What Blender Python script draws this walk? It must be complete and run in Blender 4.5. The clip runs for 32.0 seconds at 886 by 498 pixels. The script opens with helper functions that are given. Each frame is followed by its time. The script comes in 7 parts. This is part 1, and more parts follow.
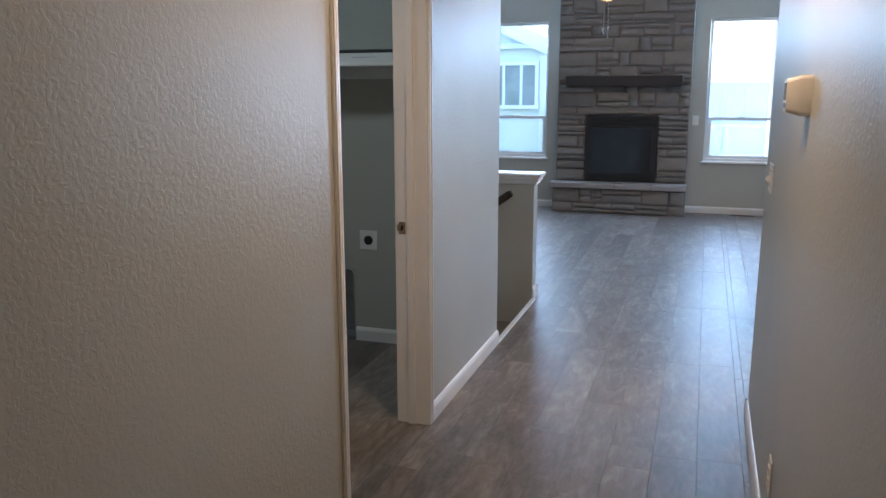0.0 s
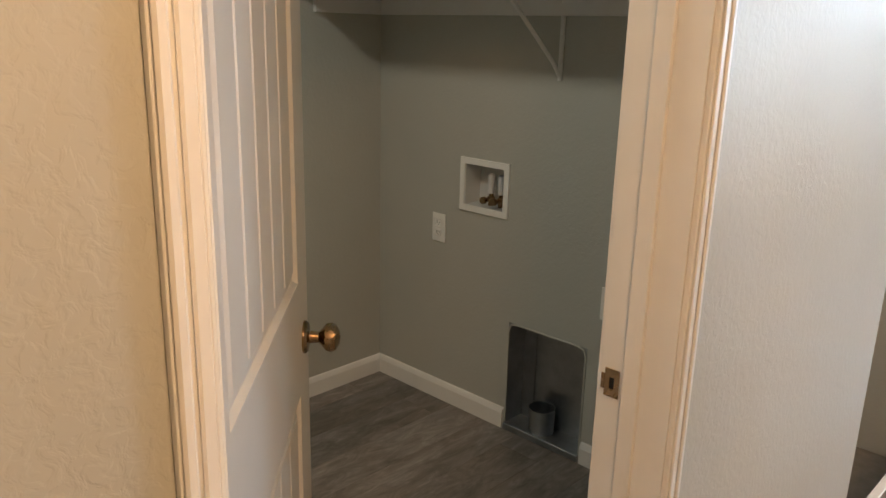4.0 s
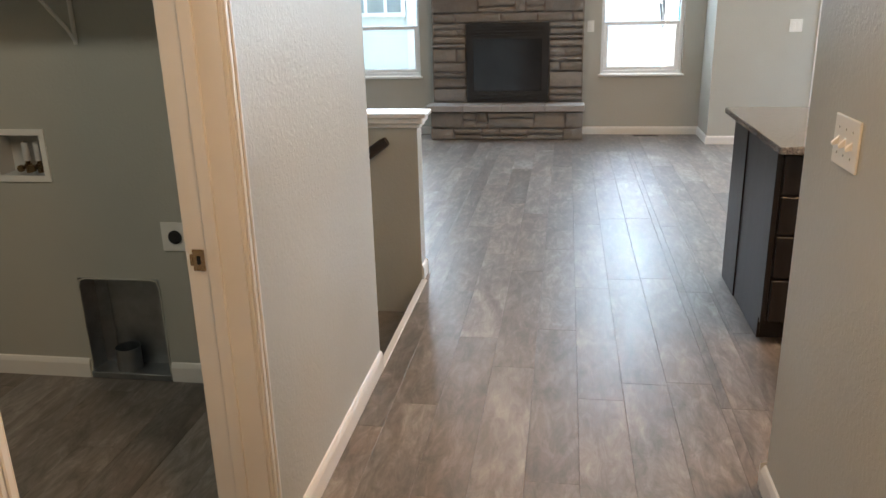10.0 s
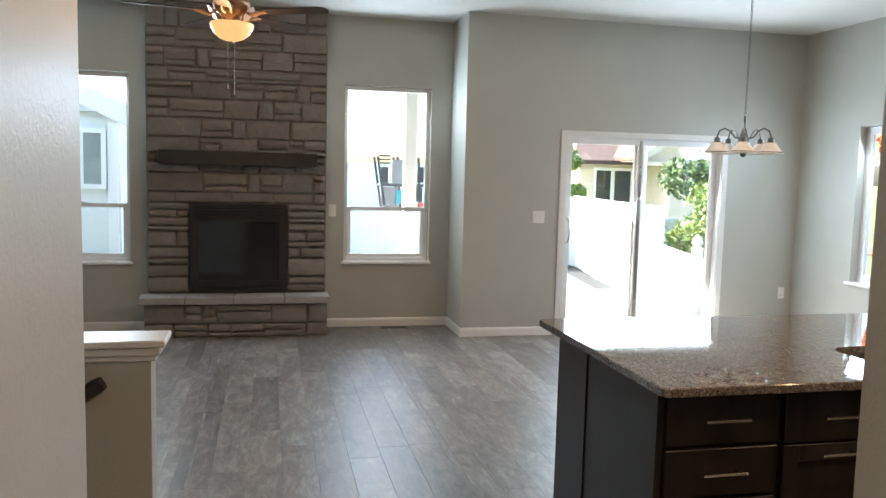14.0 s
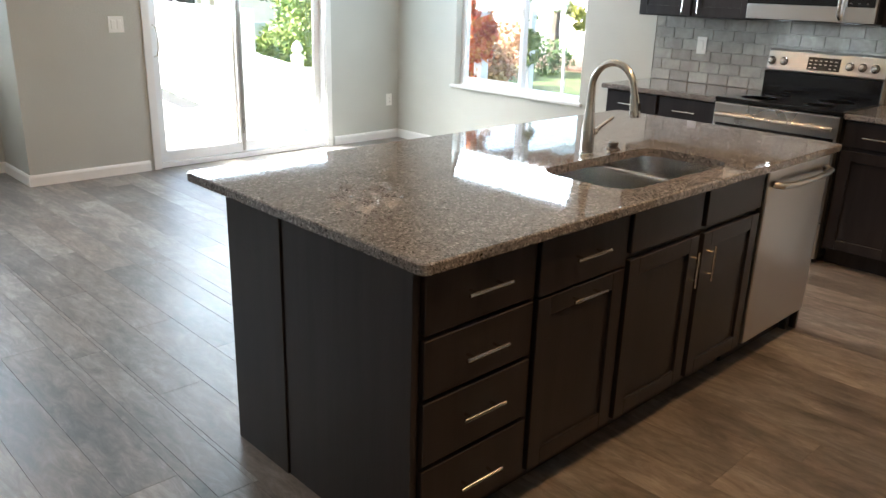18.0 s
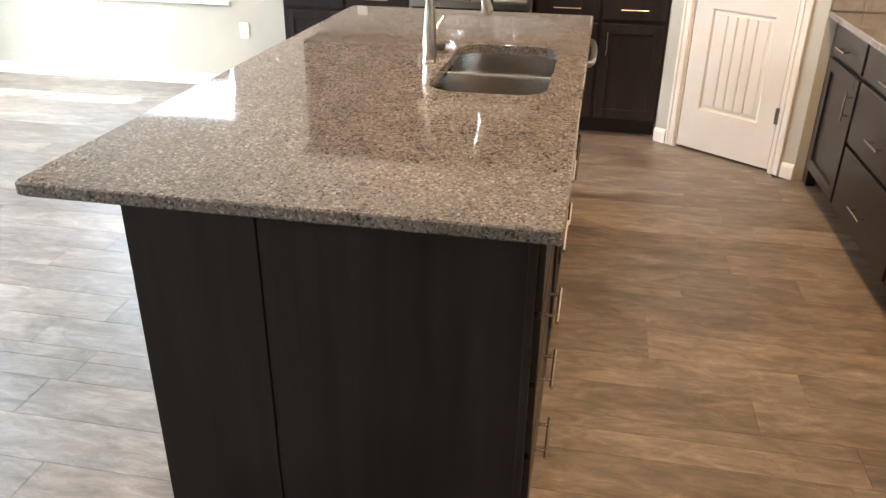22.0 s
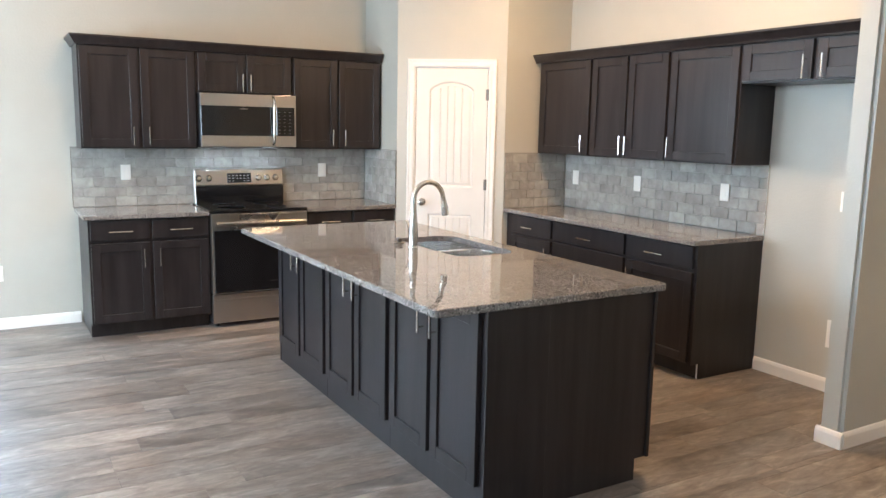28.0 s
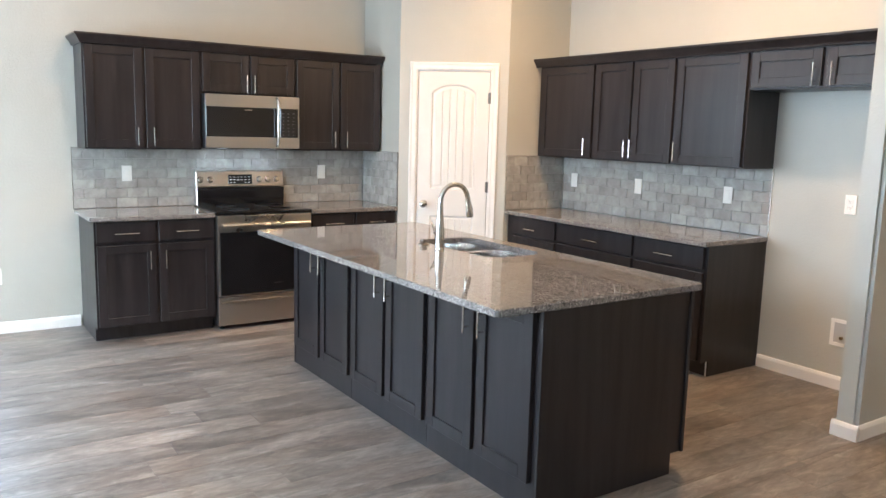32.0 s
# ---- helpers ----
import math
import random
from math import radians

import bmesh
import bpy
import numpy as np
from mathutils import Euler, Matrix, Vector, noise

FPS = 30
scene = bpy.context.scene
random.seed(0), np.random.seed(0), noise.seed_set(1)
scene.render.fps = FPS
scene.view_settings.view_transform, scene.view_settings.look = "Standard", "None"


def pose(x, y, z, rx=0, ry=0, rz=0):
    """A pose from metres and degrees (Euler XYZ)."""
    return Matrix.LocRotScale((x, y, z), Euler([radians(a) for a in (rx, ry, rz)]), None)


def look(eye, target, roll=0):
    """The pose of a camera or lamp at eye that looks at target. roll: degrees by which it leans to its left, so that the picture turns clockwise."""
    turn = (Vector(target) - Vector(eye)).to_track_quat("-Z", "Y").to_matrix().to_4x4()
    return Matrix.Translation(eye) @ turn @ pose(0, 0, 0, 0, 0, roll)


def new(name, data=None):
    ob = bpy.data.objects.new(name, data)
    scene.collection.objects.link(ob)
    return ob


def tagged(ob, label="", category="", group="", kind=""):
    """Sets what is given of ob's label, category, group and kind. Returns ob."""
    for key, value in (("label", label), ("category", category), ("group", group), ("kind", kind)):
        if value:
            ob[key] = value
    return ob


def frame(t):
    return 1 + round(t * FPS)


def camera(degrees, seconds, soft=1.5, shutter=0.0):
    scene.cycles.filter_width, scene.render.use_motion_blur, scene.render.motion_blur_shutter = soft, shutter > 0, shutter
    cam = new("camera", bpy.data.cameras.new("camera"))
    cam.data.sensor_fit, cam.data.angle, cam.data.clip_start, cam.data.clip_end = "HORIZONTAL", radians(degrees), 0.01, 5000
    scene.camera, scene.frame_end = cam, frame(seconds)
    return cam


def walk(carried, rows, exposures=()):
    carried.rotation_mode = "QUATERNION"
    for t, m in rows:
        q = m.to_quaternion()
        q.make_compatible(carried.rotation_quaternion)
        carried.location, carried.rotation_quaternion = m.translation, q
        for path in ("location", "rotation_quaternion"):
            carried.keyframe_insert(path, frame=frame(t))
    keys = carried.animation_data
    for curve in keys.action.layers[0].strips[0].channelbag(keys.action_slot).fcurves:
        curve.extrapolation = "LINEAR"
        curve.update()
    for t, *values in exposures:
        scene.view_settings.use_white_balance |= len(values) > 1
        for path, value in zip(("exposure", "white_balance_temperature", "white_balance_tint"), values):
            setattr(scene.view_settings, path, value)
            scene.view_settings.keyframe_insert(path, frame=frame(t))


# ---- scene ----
cam = camera(59.1, 32.0)
# seconds, x, y, z, yaw, pitch, roll
ROWS = [
    (0.0, 0.004, -0.053, 1.507, 18.44, -11.38, 0.08),
    (0.5, -0.142, 0.243, 1.511, 13.54, -10.30, -1.04),
    (1.0, -0.275, 0.506, 1.513, 9.24, -9.83, -0.90),
    (1.5, -0.326, 0.732, 1.504, 5.71, -10.47, -0.78),
    (2.0, -0.295, 0.955, 1.499, 6.73, -11.28, -2.07),
    (2.5, -0.306, 1.202, 1.483, 14.20, -13.20, -2.38),
    (3.0, -0.385, 1.459, 1.474, 24.65, -17.64, -2.12),
    (3.5, -0.456, 1.718, 1.474, 35.72, -18.42, -1.37),
    (4.0, -0.572, 1.970, 1.523, 44.22, -15.61, -1.39),
    (4.5, -0.709, 2.122, 1.544, 47.21, -13.03, -0.46),
    (6.5, -0.821, 2.277, 1.501, 51.48, -19.70, 0.52),
    (7.0, -0.746, 2.186, 1.499, 46.58, -19.20, 1.99),
    (7.5, -0.655, 2.100, 1.494, 42.38, -18.96, 2.08),
    (8.0, -0.514, 2.012, 1.489, 41.23, -19.10, 1.56),
    (8.5, -0.389, 1.899, 1.500, 34.61, -19.23, 1.53),
    (9.0, -0.395, 1.749, 1.502, 23.87, -18.55, 2.04),
    (9.5, -0.405, 1.579, 1.504, 15.19, -18.82, 2.24),
    (10.0, -0.381, 1.446, 1.511, 8.63, -18.01, 1.40),
    (10.5, -0.397, 1.346, 1.504, 3.47, -15.54, 0.21),
    (11.0, -0.538, 1.403, 1.528, -1.94, -10.83, 0.29),
    (11.5, -0.650, 1.503, 1.555, -5.67, -7.37, 0.40),
    (12.0, -0.638, 1.677, 1.566, -6.40, -5.42, -0.36),
    (12.5, -0.627, 1.893, 1.563, -6.11, -5.00, -1.16),
    (13.0, -0.680, 2.096, 1.578, -7.69, -5.03, -1.36),
    (13.5, -0.729, 2.310, 1.564, -10.60, -5.48, -1.43),
    (14.0, -0.733, 2.549, 1.554, -12.48, -5.61, -1.44),
    (14.5, -0.762, 2.755, 1.553, -16.46, -5.28, -1.53),
    (15.0, -0.872, 2.899, 1.557, -24.53, -6.01, -1.22),
    (15.5, -0.951, 2.948, 1.542, -29.54, -9.39, -1.43),
    (17.5, -0.705, 3.337, 1.517, -40.29, -17.31, -2.27),
    (18.0, -0.660, 3.507, 1.501, -43.59, -18.63, -1.66),
    (18.5, -0.583, 3.673, 1.499, -46.69, -19.52, -2.31),
    (19.0, -0.579, 3.881, 1.482, -53.39, -18.63, -3.31),
    (19.5, -0.625, 4.148, 1.493, -64.43, -16.64, -1.85),
    (20.0, -0.618, 4.336, 1.484, -70.08, -17.11, -0.87),
    (20.5, -0.635, 4.468, 1.490, -72.07, -18.81, -0.90),
    (21.0, -0.735, 4.592, 1.493, -75.66, -21.08, -0.36),
    (21.5, -0.844, 4.678, 1.493, -78.48, -24.64, -0.06),
    (22.0, -0.881, 4.715, 1.508, -78.89, -25.98, -0.64),
    (22.5, -0.848, 4.820, 1.509, -79.80, -23.97, -0.99),
    (23.0, -0.714, 5.051, 1.502, -83.99, -20.52, -1.22),
    (23.5, -0.632, 5.315, 1.512, -90.67, -17.42, -1.62),
    (24.0, -0.686, 5.625, 1.520, -99.02, -15.02, -0.65),
    (24.5, -0.865, 5.873, 1.517, -103.82, -14.27, -0.43),
    (25.0, -1.092, 6.098, 1.533, -106.49, -13.40, 0.02),
    (25.5, -1.255, 6.357, 1.534, -110.00, -11.43, 0.21),
    (26.0, -1.439, 6.554, 1.541, -112.92, -10.52, -0.36),
    (26.5, -1.603, 6.732, 1.548, -115.23, -9.75, -1.28),
    (28.5, -1.949, 7.410, 1.558, -120.75, -8.83, -0.95),
    (29.0, -1.952, 7.451, 1.564, -120.78, -8.56, -1.10),
    (29.5, -1.960, 7.458, 1.559, -120.86, -8.16, -1.20),
    (30.0, -1.984, 7.462, 1.564, -120.79, -7.44, -1.13),
    (30.5, -1.999, 7.466, 1.574, -120.59, -6.32, -1.09),
    (31.0, -1.985, 7.475, 1.561, -120.40, -6.70, -1.46),
    (31.5, -1.886, 7.540, 1.552, -121.35, -8.15, -1.77),
    (32.0, -1.752, 7.658, 1.548, -123.51, -8.68, -1.50),
]
walk(cam, [(t, pose(x, y, z, 90 + pitch, roll, yaw)) for t, x, y, z, yaw, pitch, roll in ROWS],
     exposures=[(0.0, 3.9, 4600, 4), (1.0, 4.05, 5400, 6), (2.0, 4.2, 5550, 6), (3.0, 4.28, 5900, 6), (4.0, 4.55, 5700, 5), (7.0, 4.98, 5250, 2), (8.0, 4.75, 5050, 3), (10.0, 4.35, 5700, 4),
                (11.0, 4.35, 5850, 4), (12.0, 3.95, 5700, 4), (13.0, 3.75, 5750, 4), (15.0, 3.66, 5950, 4), (18.0, 3.92, 5900, 4), (20.0, 4.25, 6000, 5), (22.0, 4.7, 6200, 6),
                (24.0, 4.6, 6050, 5), (25.0, 4.7, 6000, 4), (26.0, 4.72, 5700, 4), (32.0, 4.66, 5450, 4)])

# ---------------------------------------------------------------- world and large lights
SUN_ELEV = radians(35)
SUN_FROM = Vector((-0.714, 0.70, 0.0)).normalized()
world = bpy.data.worlds.new("sky")
scene.world = world
world.use_nodes = True
wn = world.node_tree
bg = wn.nodes["Background"]
sky = wn.nodes.new("ShaderNodeTexSky")
sky.sky_type = 'NISHITA'
sky.sun_disc = False
sky.dust_density, sky.ozone_density = 4.0, 0.3
sky.sun_elevation = SUN_ELEV
sky.sun_rotation = math.atan2(SUN_FROM.x, SUN_FROM.y)
wn.links.new(sky.outputs["Color"], bg.inputs["Color"])
bg.inputs["Strength"].default_value = 0.08
sun = new("sun", bpy.data.lights.new("sun", 'SUN'))
sun.data.energy, sun.data.angle, sun.data.color = 2.1, radians(0.5), (1.0, 0.95, 0.88)
sun_dir = SUN_FROM * math.cos(SUN_ELEV) + Vector((0, 0, math.sin(SUN_ELEV)))
sun.matrix_world = look(sun_dir * 40, (0, 0, 0))


def lamp(name, where, power, size, colour, shape='DISK'):
    ob = new(name, bpy.data.lights.new(name, 'AREA'))
    ob.data.shape, ob.data.size, ob.data.energy, ob.data.color = shape, size, power, colour
    ob.matrix_world = pose(*where)
    return ob


WARM = (1.0, 0.54, 0.235)
SOFT = (1.0, 0.78, 0.56)
CANS = [(2.55, 4.20, 1.6), (3.05, 6.35, 1.1), (1.10, 4.00, 1.7), (1.9, 6.9, 0.9)]
for cx, cy, watts in CANS:
    lamp("can_light", (cx, cy, 3.004), watts, 0.16, WARM)
# weak added fill at the hall's rear; no real fixture known there
lamp("hall_lamp", (-0.20, -0.75, 2.33), 0.09, 0.28, WARM)
lamp("hall_lamp", (-0.30, 2.15, 2.33), 1.08, 0.28, WARM)
lamp("laundry_lamp", (-2.15, 2.75, 2.33), 0.50, 0.28, (1.0, 0.86, 0.66))
bulb = new("fan_bulb", bpy.data.lights.new("fan_bulb", 'POINT'))
bulb.data.energy, bulb.data.color, bulb.data.shadow_soft_size = 2.2, WARM, 0.05
FAN = (-0.97, 7.85, 2.983)
bulb.location = (FAN[0], FAN[1], 2.443)
DAY = (0.81, 0.91, 1.0)


def window_fill(where, turn, width, height, power, tip=78):
    """An added area lamp high in a window's opening, in place of sky light, slanting down into the room."""
    ob = new("window_fill", bpy.data.lights.new("window_fill", 'AREA'))
    ob.data.shape, ob.data.size, ob.data.size_y, ob.data.energy, ob.data.color = 'RECTANGLE', width, height, power, DAY
    ob.matrix_world = pose(*where, tip, 0, turn)


# added fill lamps, one per opening, on top of the sky's own light
window_fill((-2.425, 10.29, 2.24), 180, 0.80, 0.24, 2.6)
window_fill((0.36, 10.29, 2.22), 180, 0.60, 0.24, 2.1)
window_fill((2.88, 9.655, 1.58), 180, 1.58, 0.66, 5.2, 82)
window_fill((4.635, 8.11, 1.91), 90, 1.36, 0.24, 2.1, 66)
lamp("microwave_light", (4.42, 5.68, 1.352), 0.03, 0.03, (0.95, 0.97, 1.0))
lamp("microwave_light", (4.42, 5.30, 1.352), 0.03, 0.03, (0.95, 0.97, 1.0))


# ---------------------------------------------------------------- materials
def material(name):
    m = bpy.data.materials.new(name)
    m.use_nodes = True
    return m, m.node_tree, m.node_tree.nodes["Principled BSDF"]


def ramp_of(nt, stops):
    r = nt.nodes.new("ShaderNodeValToRGB")
    while len(r.color_ramp.elements) < len(stops):
        r.color_ramp.elements.new(0.5)
    for e, (p, c) in zip(r.color_ramp.elements, stops):
        e.position, e.color = p, (*c, 1)
    return r


def noise_of(nt, scale, detail=4, rough=0.55, vec=None, dist=0.0):
    n = nt.nodes.new("ShaderNodeTexNoise")
    n.inputs["Scale"].default_value = scale
    n.inputs["Detail"].default_value = detail
    n.inputs["Roughness"].default_value = rough
    n.inputs["Distortion"].default_value = dist
    if vec is not None:
        nt.links.new(vec, n.inputs["Vector"])
    return n


def place_of(nt):
    return nt.nodes.new("ShaderNodeNewGeometry").outputs["Position"]


def bump_of(nt, bsdf, height, strength, distance):
    b = nt.nodes.new("ShaderNodeBump")
    b.inputs["Strength"].default_value = strength
    b.inputs["Distance"].default_value = distance
    nt.links.new(height, b.inputs["Height"])
    nt.links.new(b.outputs["Normal"], bsdf.inputs["Normal"])


def surface(name, dark, light, rough=0.6, scale=3.0, metal=0.0, fine=60.0, bump=0.1, depth=0.002, rough_var=0.08, stretch=None, coat=0.0, emit=None):
    """A plain surface: a colour that wanders between two tones, fine relief and uneven gloss."""
    m, nt, b = material(name)
    vec = place_of(nt)
    if stretch:
        mp = nt.nodes.new("ShaderNodeMapping")
        mp.inputs["Scale"].default_value = stretch
        nt.links.new(vec, mp.inputs["Vector"])
        vec = mp.outputs["Vector"]
    n = noise_of(nt, scale, 5, 0.6, vec)
    r = ramp_of(nt, [(0.3, dark), (0.7, light)])
    nt.links.new(n.outputs["Fac"], r.inputs["Fac"])
    nt.links.new(r.outputs["Color"], b.inputs["Base Color"])
    f = noise_of(nt, fine, 3, 0.6, vec)
    mr = nt.nodes.new("ShaderNodeMapRange")
    mr.inputs["To Min"].default_value, mr.inputs["To Max"].default_value = rough - rough_var, rough + rough_var
    nt.links.new(n.outputs["Fac"], mr.inputs["Value"])
    nt.links.new(mr.outputs["Result"], b.inputs["Roughness"])
    b.inputs["Metallic"].default_value = metal
    b.inputs["Coat Weight"].default_value = coat
    if bump:
        bump_of(nt, b, f.outputs["Fac"], bump, depth)
    if emit:
        b.inputs["Emission Color"].default_value = (*emit[:3], 1)
        b.inputs["Emission Strength"].default_value = emit[3]
    return m


def wall_paint(name, a, b2):
    """Satin paint over knock-down drywall texture."""
    m, nt, b = material(name)
    vec = place_of(nt)
    n = noise_of(nt, 1.3, 4, 0.6, vec)
    r = ramp_of(nt, [(0.3, a), (0.7, b2)])
    nt.links.new(n.outputs["Fac"], r.inputs["Fac"])
    nt.links.new(r.outputs["Color"], b.inputs["Base Color"])
    b.inputs["Roughness"].default_value = 0.39
    b.inputs["Specular IOR Level"].default_value = 0.48
    k = noise_of(nt, 62, 3, 0.5, vec, 0.6)
    kr = ramp_of(nt, [(0.42, (0, 0, 0)), (0.58, (1, 1, 1))])
    nt.links.new(k.outputs["Fac"], kr.inputs["Fac"])
    bump_of(nt, b, kr.outputs["Color"], 0.32, 0.0011)
    return m


def plank_floor(name):
    """Grey-brown vinyl planks, each with its own tone and grain along its length."""
    m, nt, b = material(name)
    geo = nt.nodes.new("ShaderNodeNewGeometry")
    info = nt.nodes.new("ShaderNodeObjectInfo")
    add = nt.nodes.new("ShaderNodeMath")
    nt.links.new(info.outputs["Random"], add.inputs[0])
    nt.links.new(geo.outputs["Random Per Island"], add.inputs[1])
    fr = nt.nodes.new("ShaderNodeMath")
    fr.operation = 'FRACT'
    nt.links.new(add.outputs[0], fr.inputs[0])
    mul = nt.nodes.new("ShaderNodeMath")
    mul.operation = 'MULTIPLY'
    mul.inputs[1].default_value = 37.0
    nt.links.new(fr.outputs[0], mul.inputs[0])
    comb = nt.nodes.new("ShaderNodeCombineXYZ")
    nt.links.new(mul.outputs[0], comb.inputs["Z"])
    nt.links.new(mul.outputs[0], comb.inputs["X"])
    va = nt.nodes.new("ShaderNodeVectorMath")
    nt.links.new(geo.outputs["Position"], va.inputs[0])
    nt.links.new(comb.outputs[0], va.inputs[1])
    mp = nt.nodes.new("ShaderNodeMapping")
    mp.inputs["Scale"].default_value = (21.0, 6.5, 1.0)
    nt.links.new(va.outputs[0], mp.inputs["Vector"])
    grain = noise_of(nt, 1.0, 8, 0.74, mp.outputs["Vector"], 0.9)
    mp3 = nt.nodes.new("ShaderNodeMapping")
    mp3.inputs["Scale"].default_value = (5.0, 1.7, 1.0)
    nt.links.new(va.outputs[0], mp3.inputs["Vector"])
    patch = noise_of(nt, 1.0, 5, 0.62, mp3.outputs["Vector"], 1.3)
    pm = nt.nodes.new("ShaderNodeMapRange")
    pm.inputs["From Min"].default_value, pm.inputs["From Max"].default_value = 0.25, 0.75
    pm.inputs["To Min"].default_value, pm.inputs["To Max"].default_value = -0.20, 0.20
    nt.links.new(patch.outputs["Fac"], pm.inputs["Value"])
    warm = nt.nodes.new("ShaderNodeMath")
    nt.links.new(grain.outputs["Fac"], warm.inputs[0])
    nt.links.new(pm.outputs["Result"], warm.inputs[1])
    mp2 = nt.nodes.new("ShaderNodeMapping")
    mp2.inputs["Scale"].default_value = (48.0, 7.0, 1.0)
    nt.links.new(va.outputs[0], mp2.inputs["Vector"])
    fine = noise_of(nt, 1.0, 4, 0.6, mp2.outputs["Vector"], 0.3)
    col = ramp_of(nt, [(0.20, (0.056, 0.052, 0.048)), (0.38, (0.122, 0.114, 0.106)), (0.54, (0.196, 0.185, 0.173)), (0.68, (0.286, 0.272, 0.256)), (0.85, (0.41, 0.396, 0.38))])
    tone = nt.nodes.new("ShaderNodeMapRange")
    tone.inputs["To Min"].default_value, tone.inputs["To Max"].default_value = -0.075, 0.075
    nt.links.new(fr.outputs[0], tone.inputs["Value"])
    sm = nt.nodes.new("ShaderNodeMath")
    nt.links.new(warm.outputs[0], sm.inputs[0])
    nt.links.new(tone.outputs["Result"], sm.inputs[1])
    fm = nt.nodes.new("ShaderNodeMapRange")
    fm.inputs["To Min"].default_value, fm.inputs["To Max"].default_value = -0.10, 0.10
    nt.links.new(fine.outputs["Fac"], fm.inputs["Value"])
    sm2 = nt.nodes.new("ShaderNodeMath")
    nt.links.new(sm.outputs[0], sm2.inputs[0])
    nt.links.new(fm.outputs["Result"], sm2.inputs[1])
    nt.links.new(sm2.outputs[0], col.inputs["Fac"])
    brown = ramp_of(nt, [(0.20, (0.044, 0.029, 0.020)), (0.38, (0.108, 0.072, 0.049)), (0.54, (0.175, 0.118, 0.081)), (0.68, (0.262, 0.188, 0.136)), (0.85, (0.38, 0.30, 0.232))])
    nt.links.new(sm2.outputs[0], brown.inputs["Fac"])
    mp4 = nt.nodes.new("ShaderNodeMapping")
    mp4.inputs["Scale"].default_value = (2.6, 0.7, 1.0)
    mp4.inputs["Location"].default_value = (3.1, 7.7, 1.9)
    nt.links.new(va.outputs[0], mp4.inputs["Vector"])
    hue = noise_of(nt, 1.0, 3, 0.6, mp4.outputs["Vector"], 0.8)
    hm = nt.nodes.new("ShaderNodeMapRange")
    hm.inputs["From Min"].default_value, hm.inputs["From Max"].default_value = 0.30, 0.80
    hm.inputs["To Min"].default_value, hm.inputs["To Max"].default_value = 0.05, 0.66
    nt.links.new(hue.outputs["Fac"], hm.inputs["Value"])
    both = nt.nodes.new("ShaderNodeMix")
    both.data_type = 'RGBA'
    nt.links.new(hm.outputs["Result"], both.inputs[0])
    nt.links.new(col.outputs["Color"], both.inputs[6])
    nt.links.new(brown.outputs["Color"], both.inputs[7])
    nt.links.new(both.outputs[2], b.inputs["Base Color"])
    rr = nt.nodes.new("ShaderNodeMapRange")
    rr.inputs["To Min"].default_value, rr.inputs["To Max"].default_value = 0.30, 0.58
    nt.links.new(warm.outputs[0], rr.inputs["Value"])
    nt.links.new(rr.outputs["Result"], b.inputs["Roughness"])
    b.inputs["Specular IOR Level"].default_value = 1.0
    bump_of(nt, b, fine.outputs["Fac"], 0.2, 0.0006)
    return m


def granite(name):
    """Polished brown-grey speckled granite."""
    m, nt, b = material(name)
    vec = place_of(nt)
    v = nt.nodes.new("ShaderNodeTexVoronoi")
    v.inputs["Scale"].default_value = 190
    dn = noise_of(nt, 80, 3, 0.6, vec)
    mix = nt.nodes.new("ShaderNodeVectorMath")
    mix.operation = 'MULTIPLY_ADD'
    mix.inputs[1].default_value = (0.02, 0.02, 0.02)
    nt.links.new(dn.outputs["Color"], mix.inputs[0])
    nt.links.new(vec, mix.inputs[2])
    nt.links.new(mix.outputs[0], v.inputs["Vector"])
    cell = nt.nodes.new("ShaderNodeSeparateColor")
    nt.links.new(v.outputs["Color"], cell.inputs["Color"])
    big = noise_of(nt, 9, 4, 0.6, vec)
    bm_ = nt.nodes.new("ShaderNodeMapRange")
    bm_.inputs["To Min"].default_value, bm_.inputs["To Max"].default_value = -0.22, 0.22
    nt.links.new(big.outputs["Fac"], bm_.inputs["Value"])
    sm = nt.nodes.new("ShaderNodeMath")
    nt.links.new(cell.outputs["Red"], sm.inputs[0])
    nt.links.new(bm_.outputs["Result"], sm.inputs[1])
    col = ramp_of(nt, [(0.0, (0.038, 0.036, 0.036)), (0.11, (0.094, 0.089, 0.086)), (0.28, (0.160, 0.151, 0.145)), (0.60, (0.196, 0.186, 0.178)), (0.86, (0.252, 0.240, 0.230)), (1.0, (0.40, 0.385, 0.37))])
    nt.links.new(sm.outputs[0], col.inputs["Fac"])
    nt.links.new(col.outputs["Color"], b.inputs["Base Color"])
    b.inputs["Roughness"].default_value = 0.04
    b.inputs["Specular IOR Level"].default_value = 1.0
    bump_of(nt, b, dn.outputs["Fac"], 0.012, 0.0003)
    return m


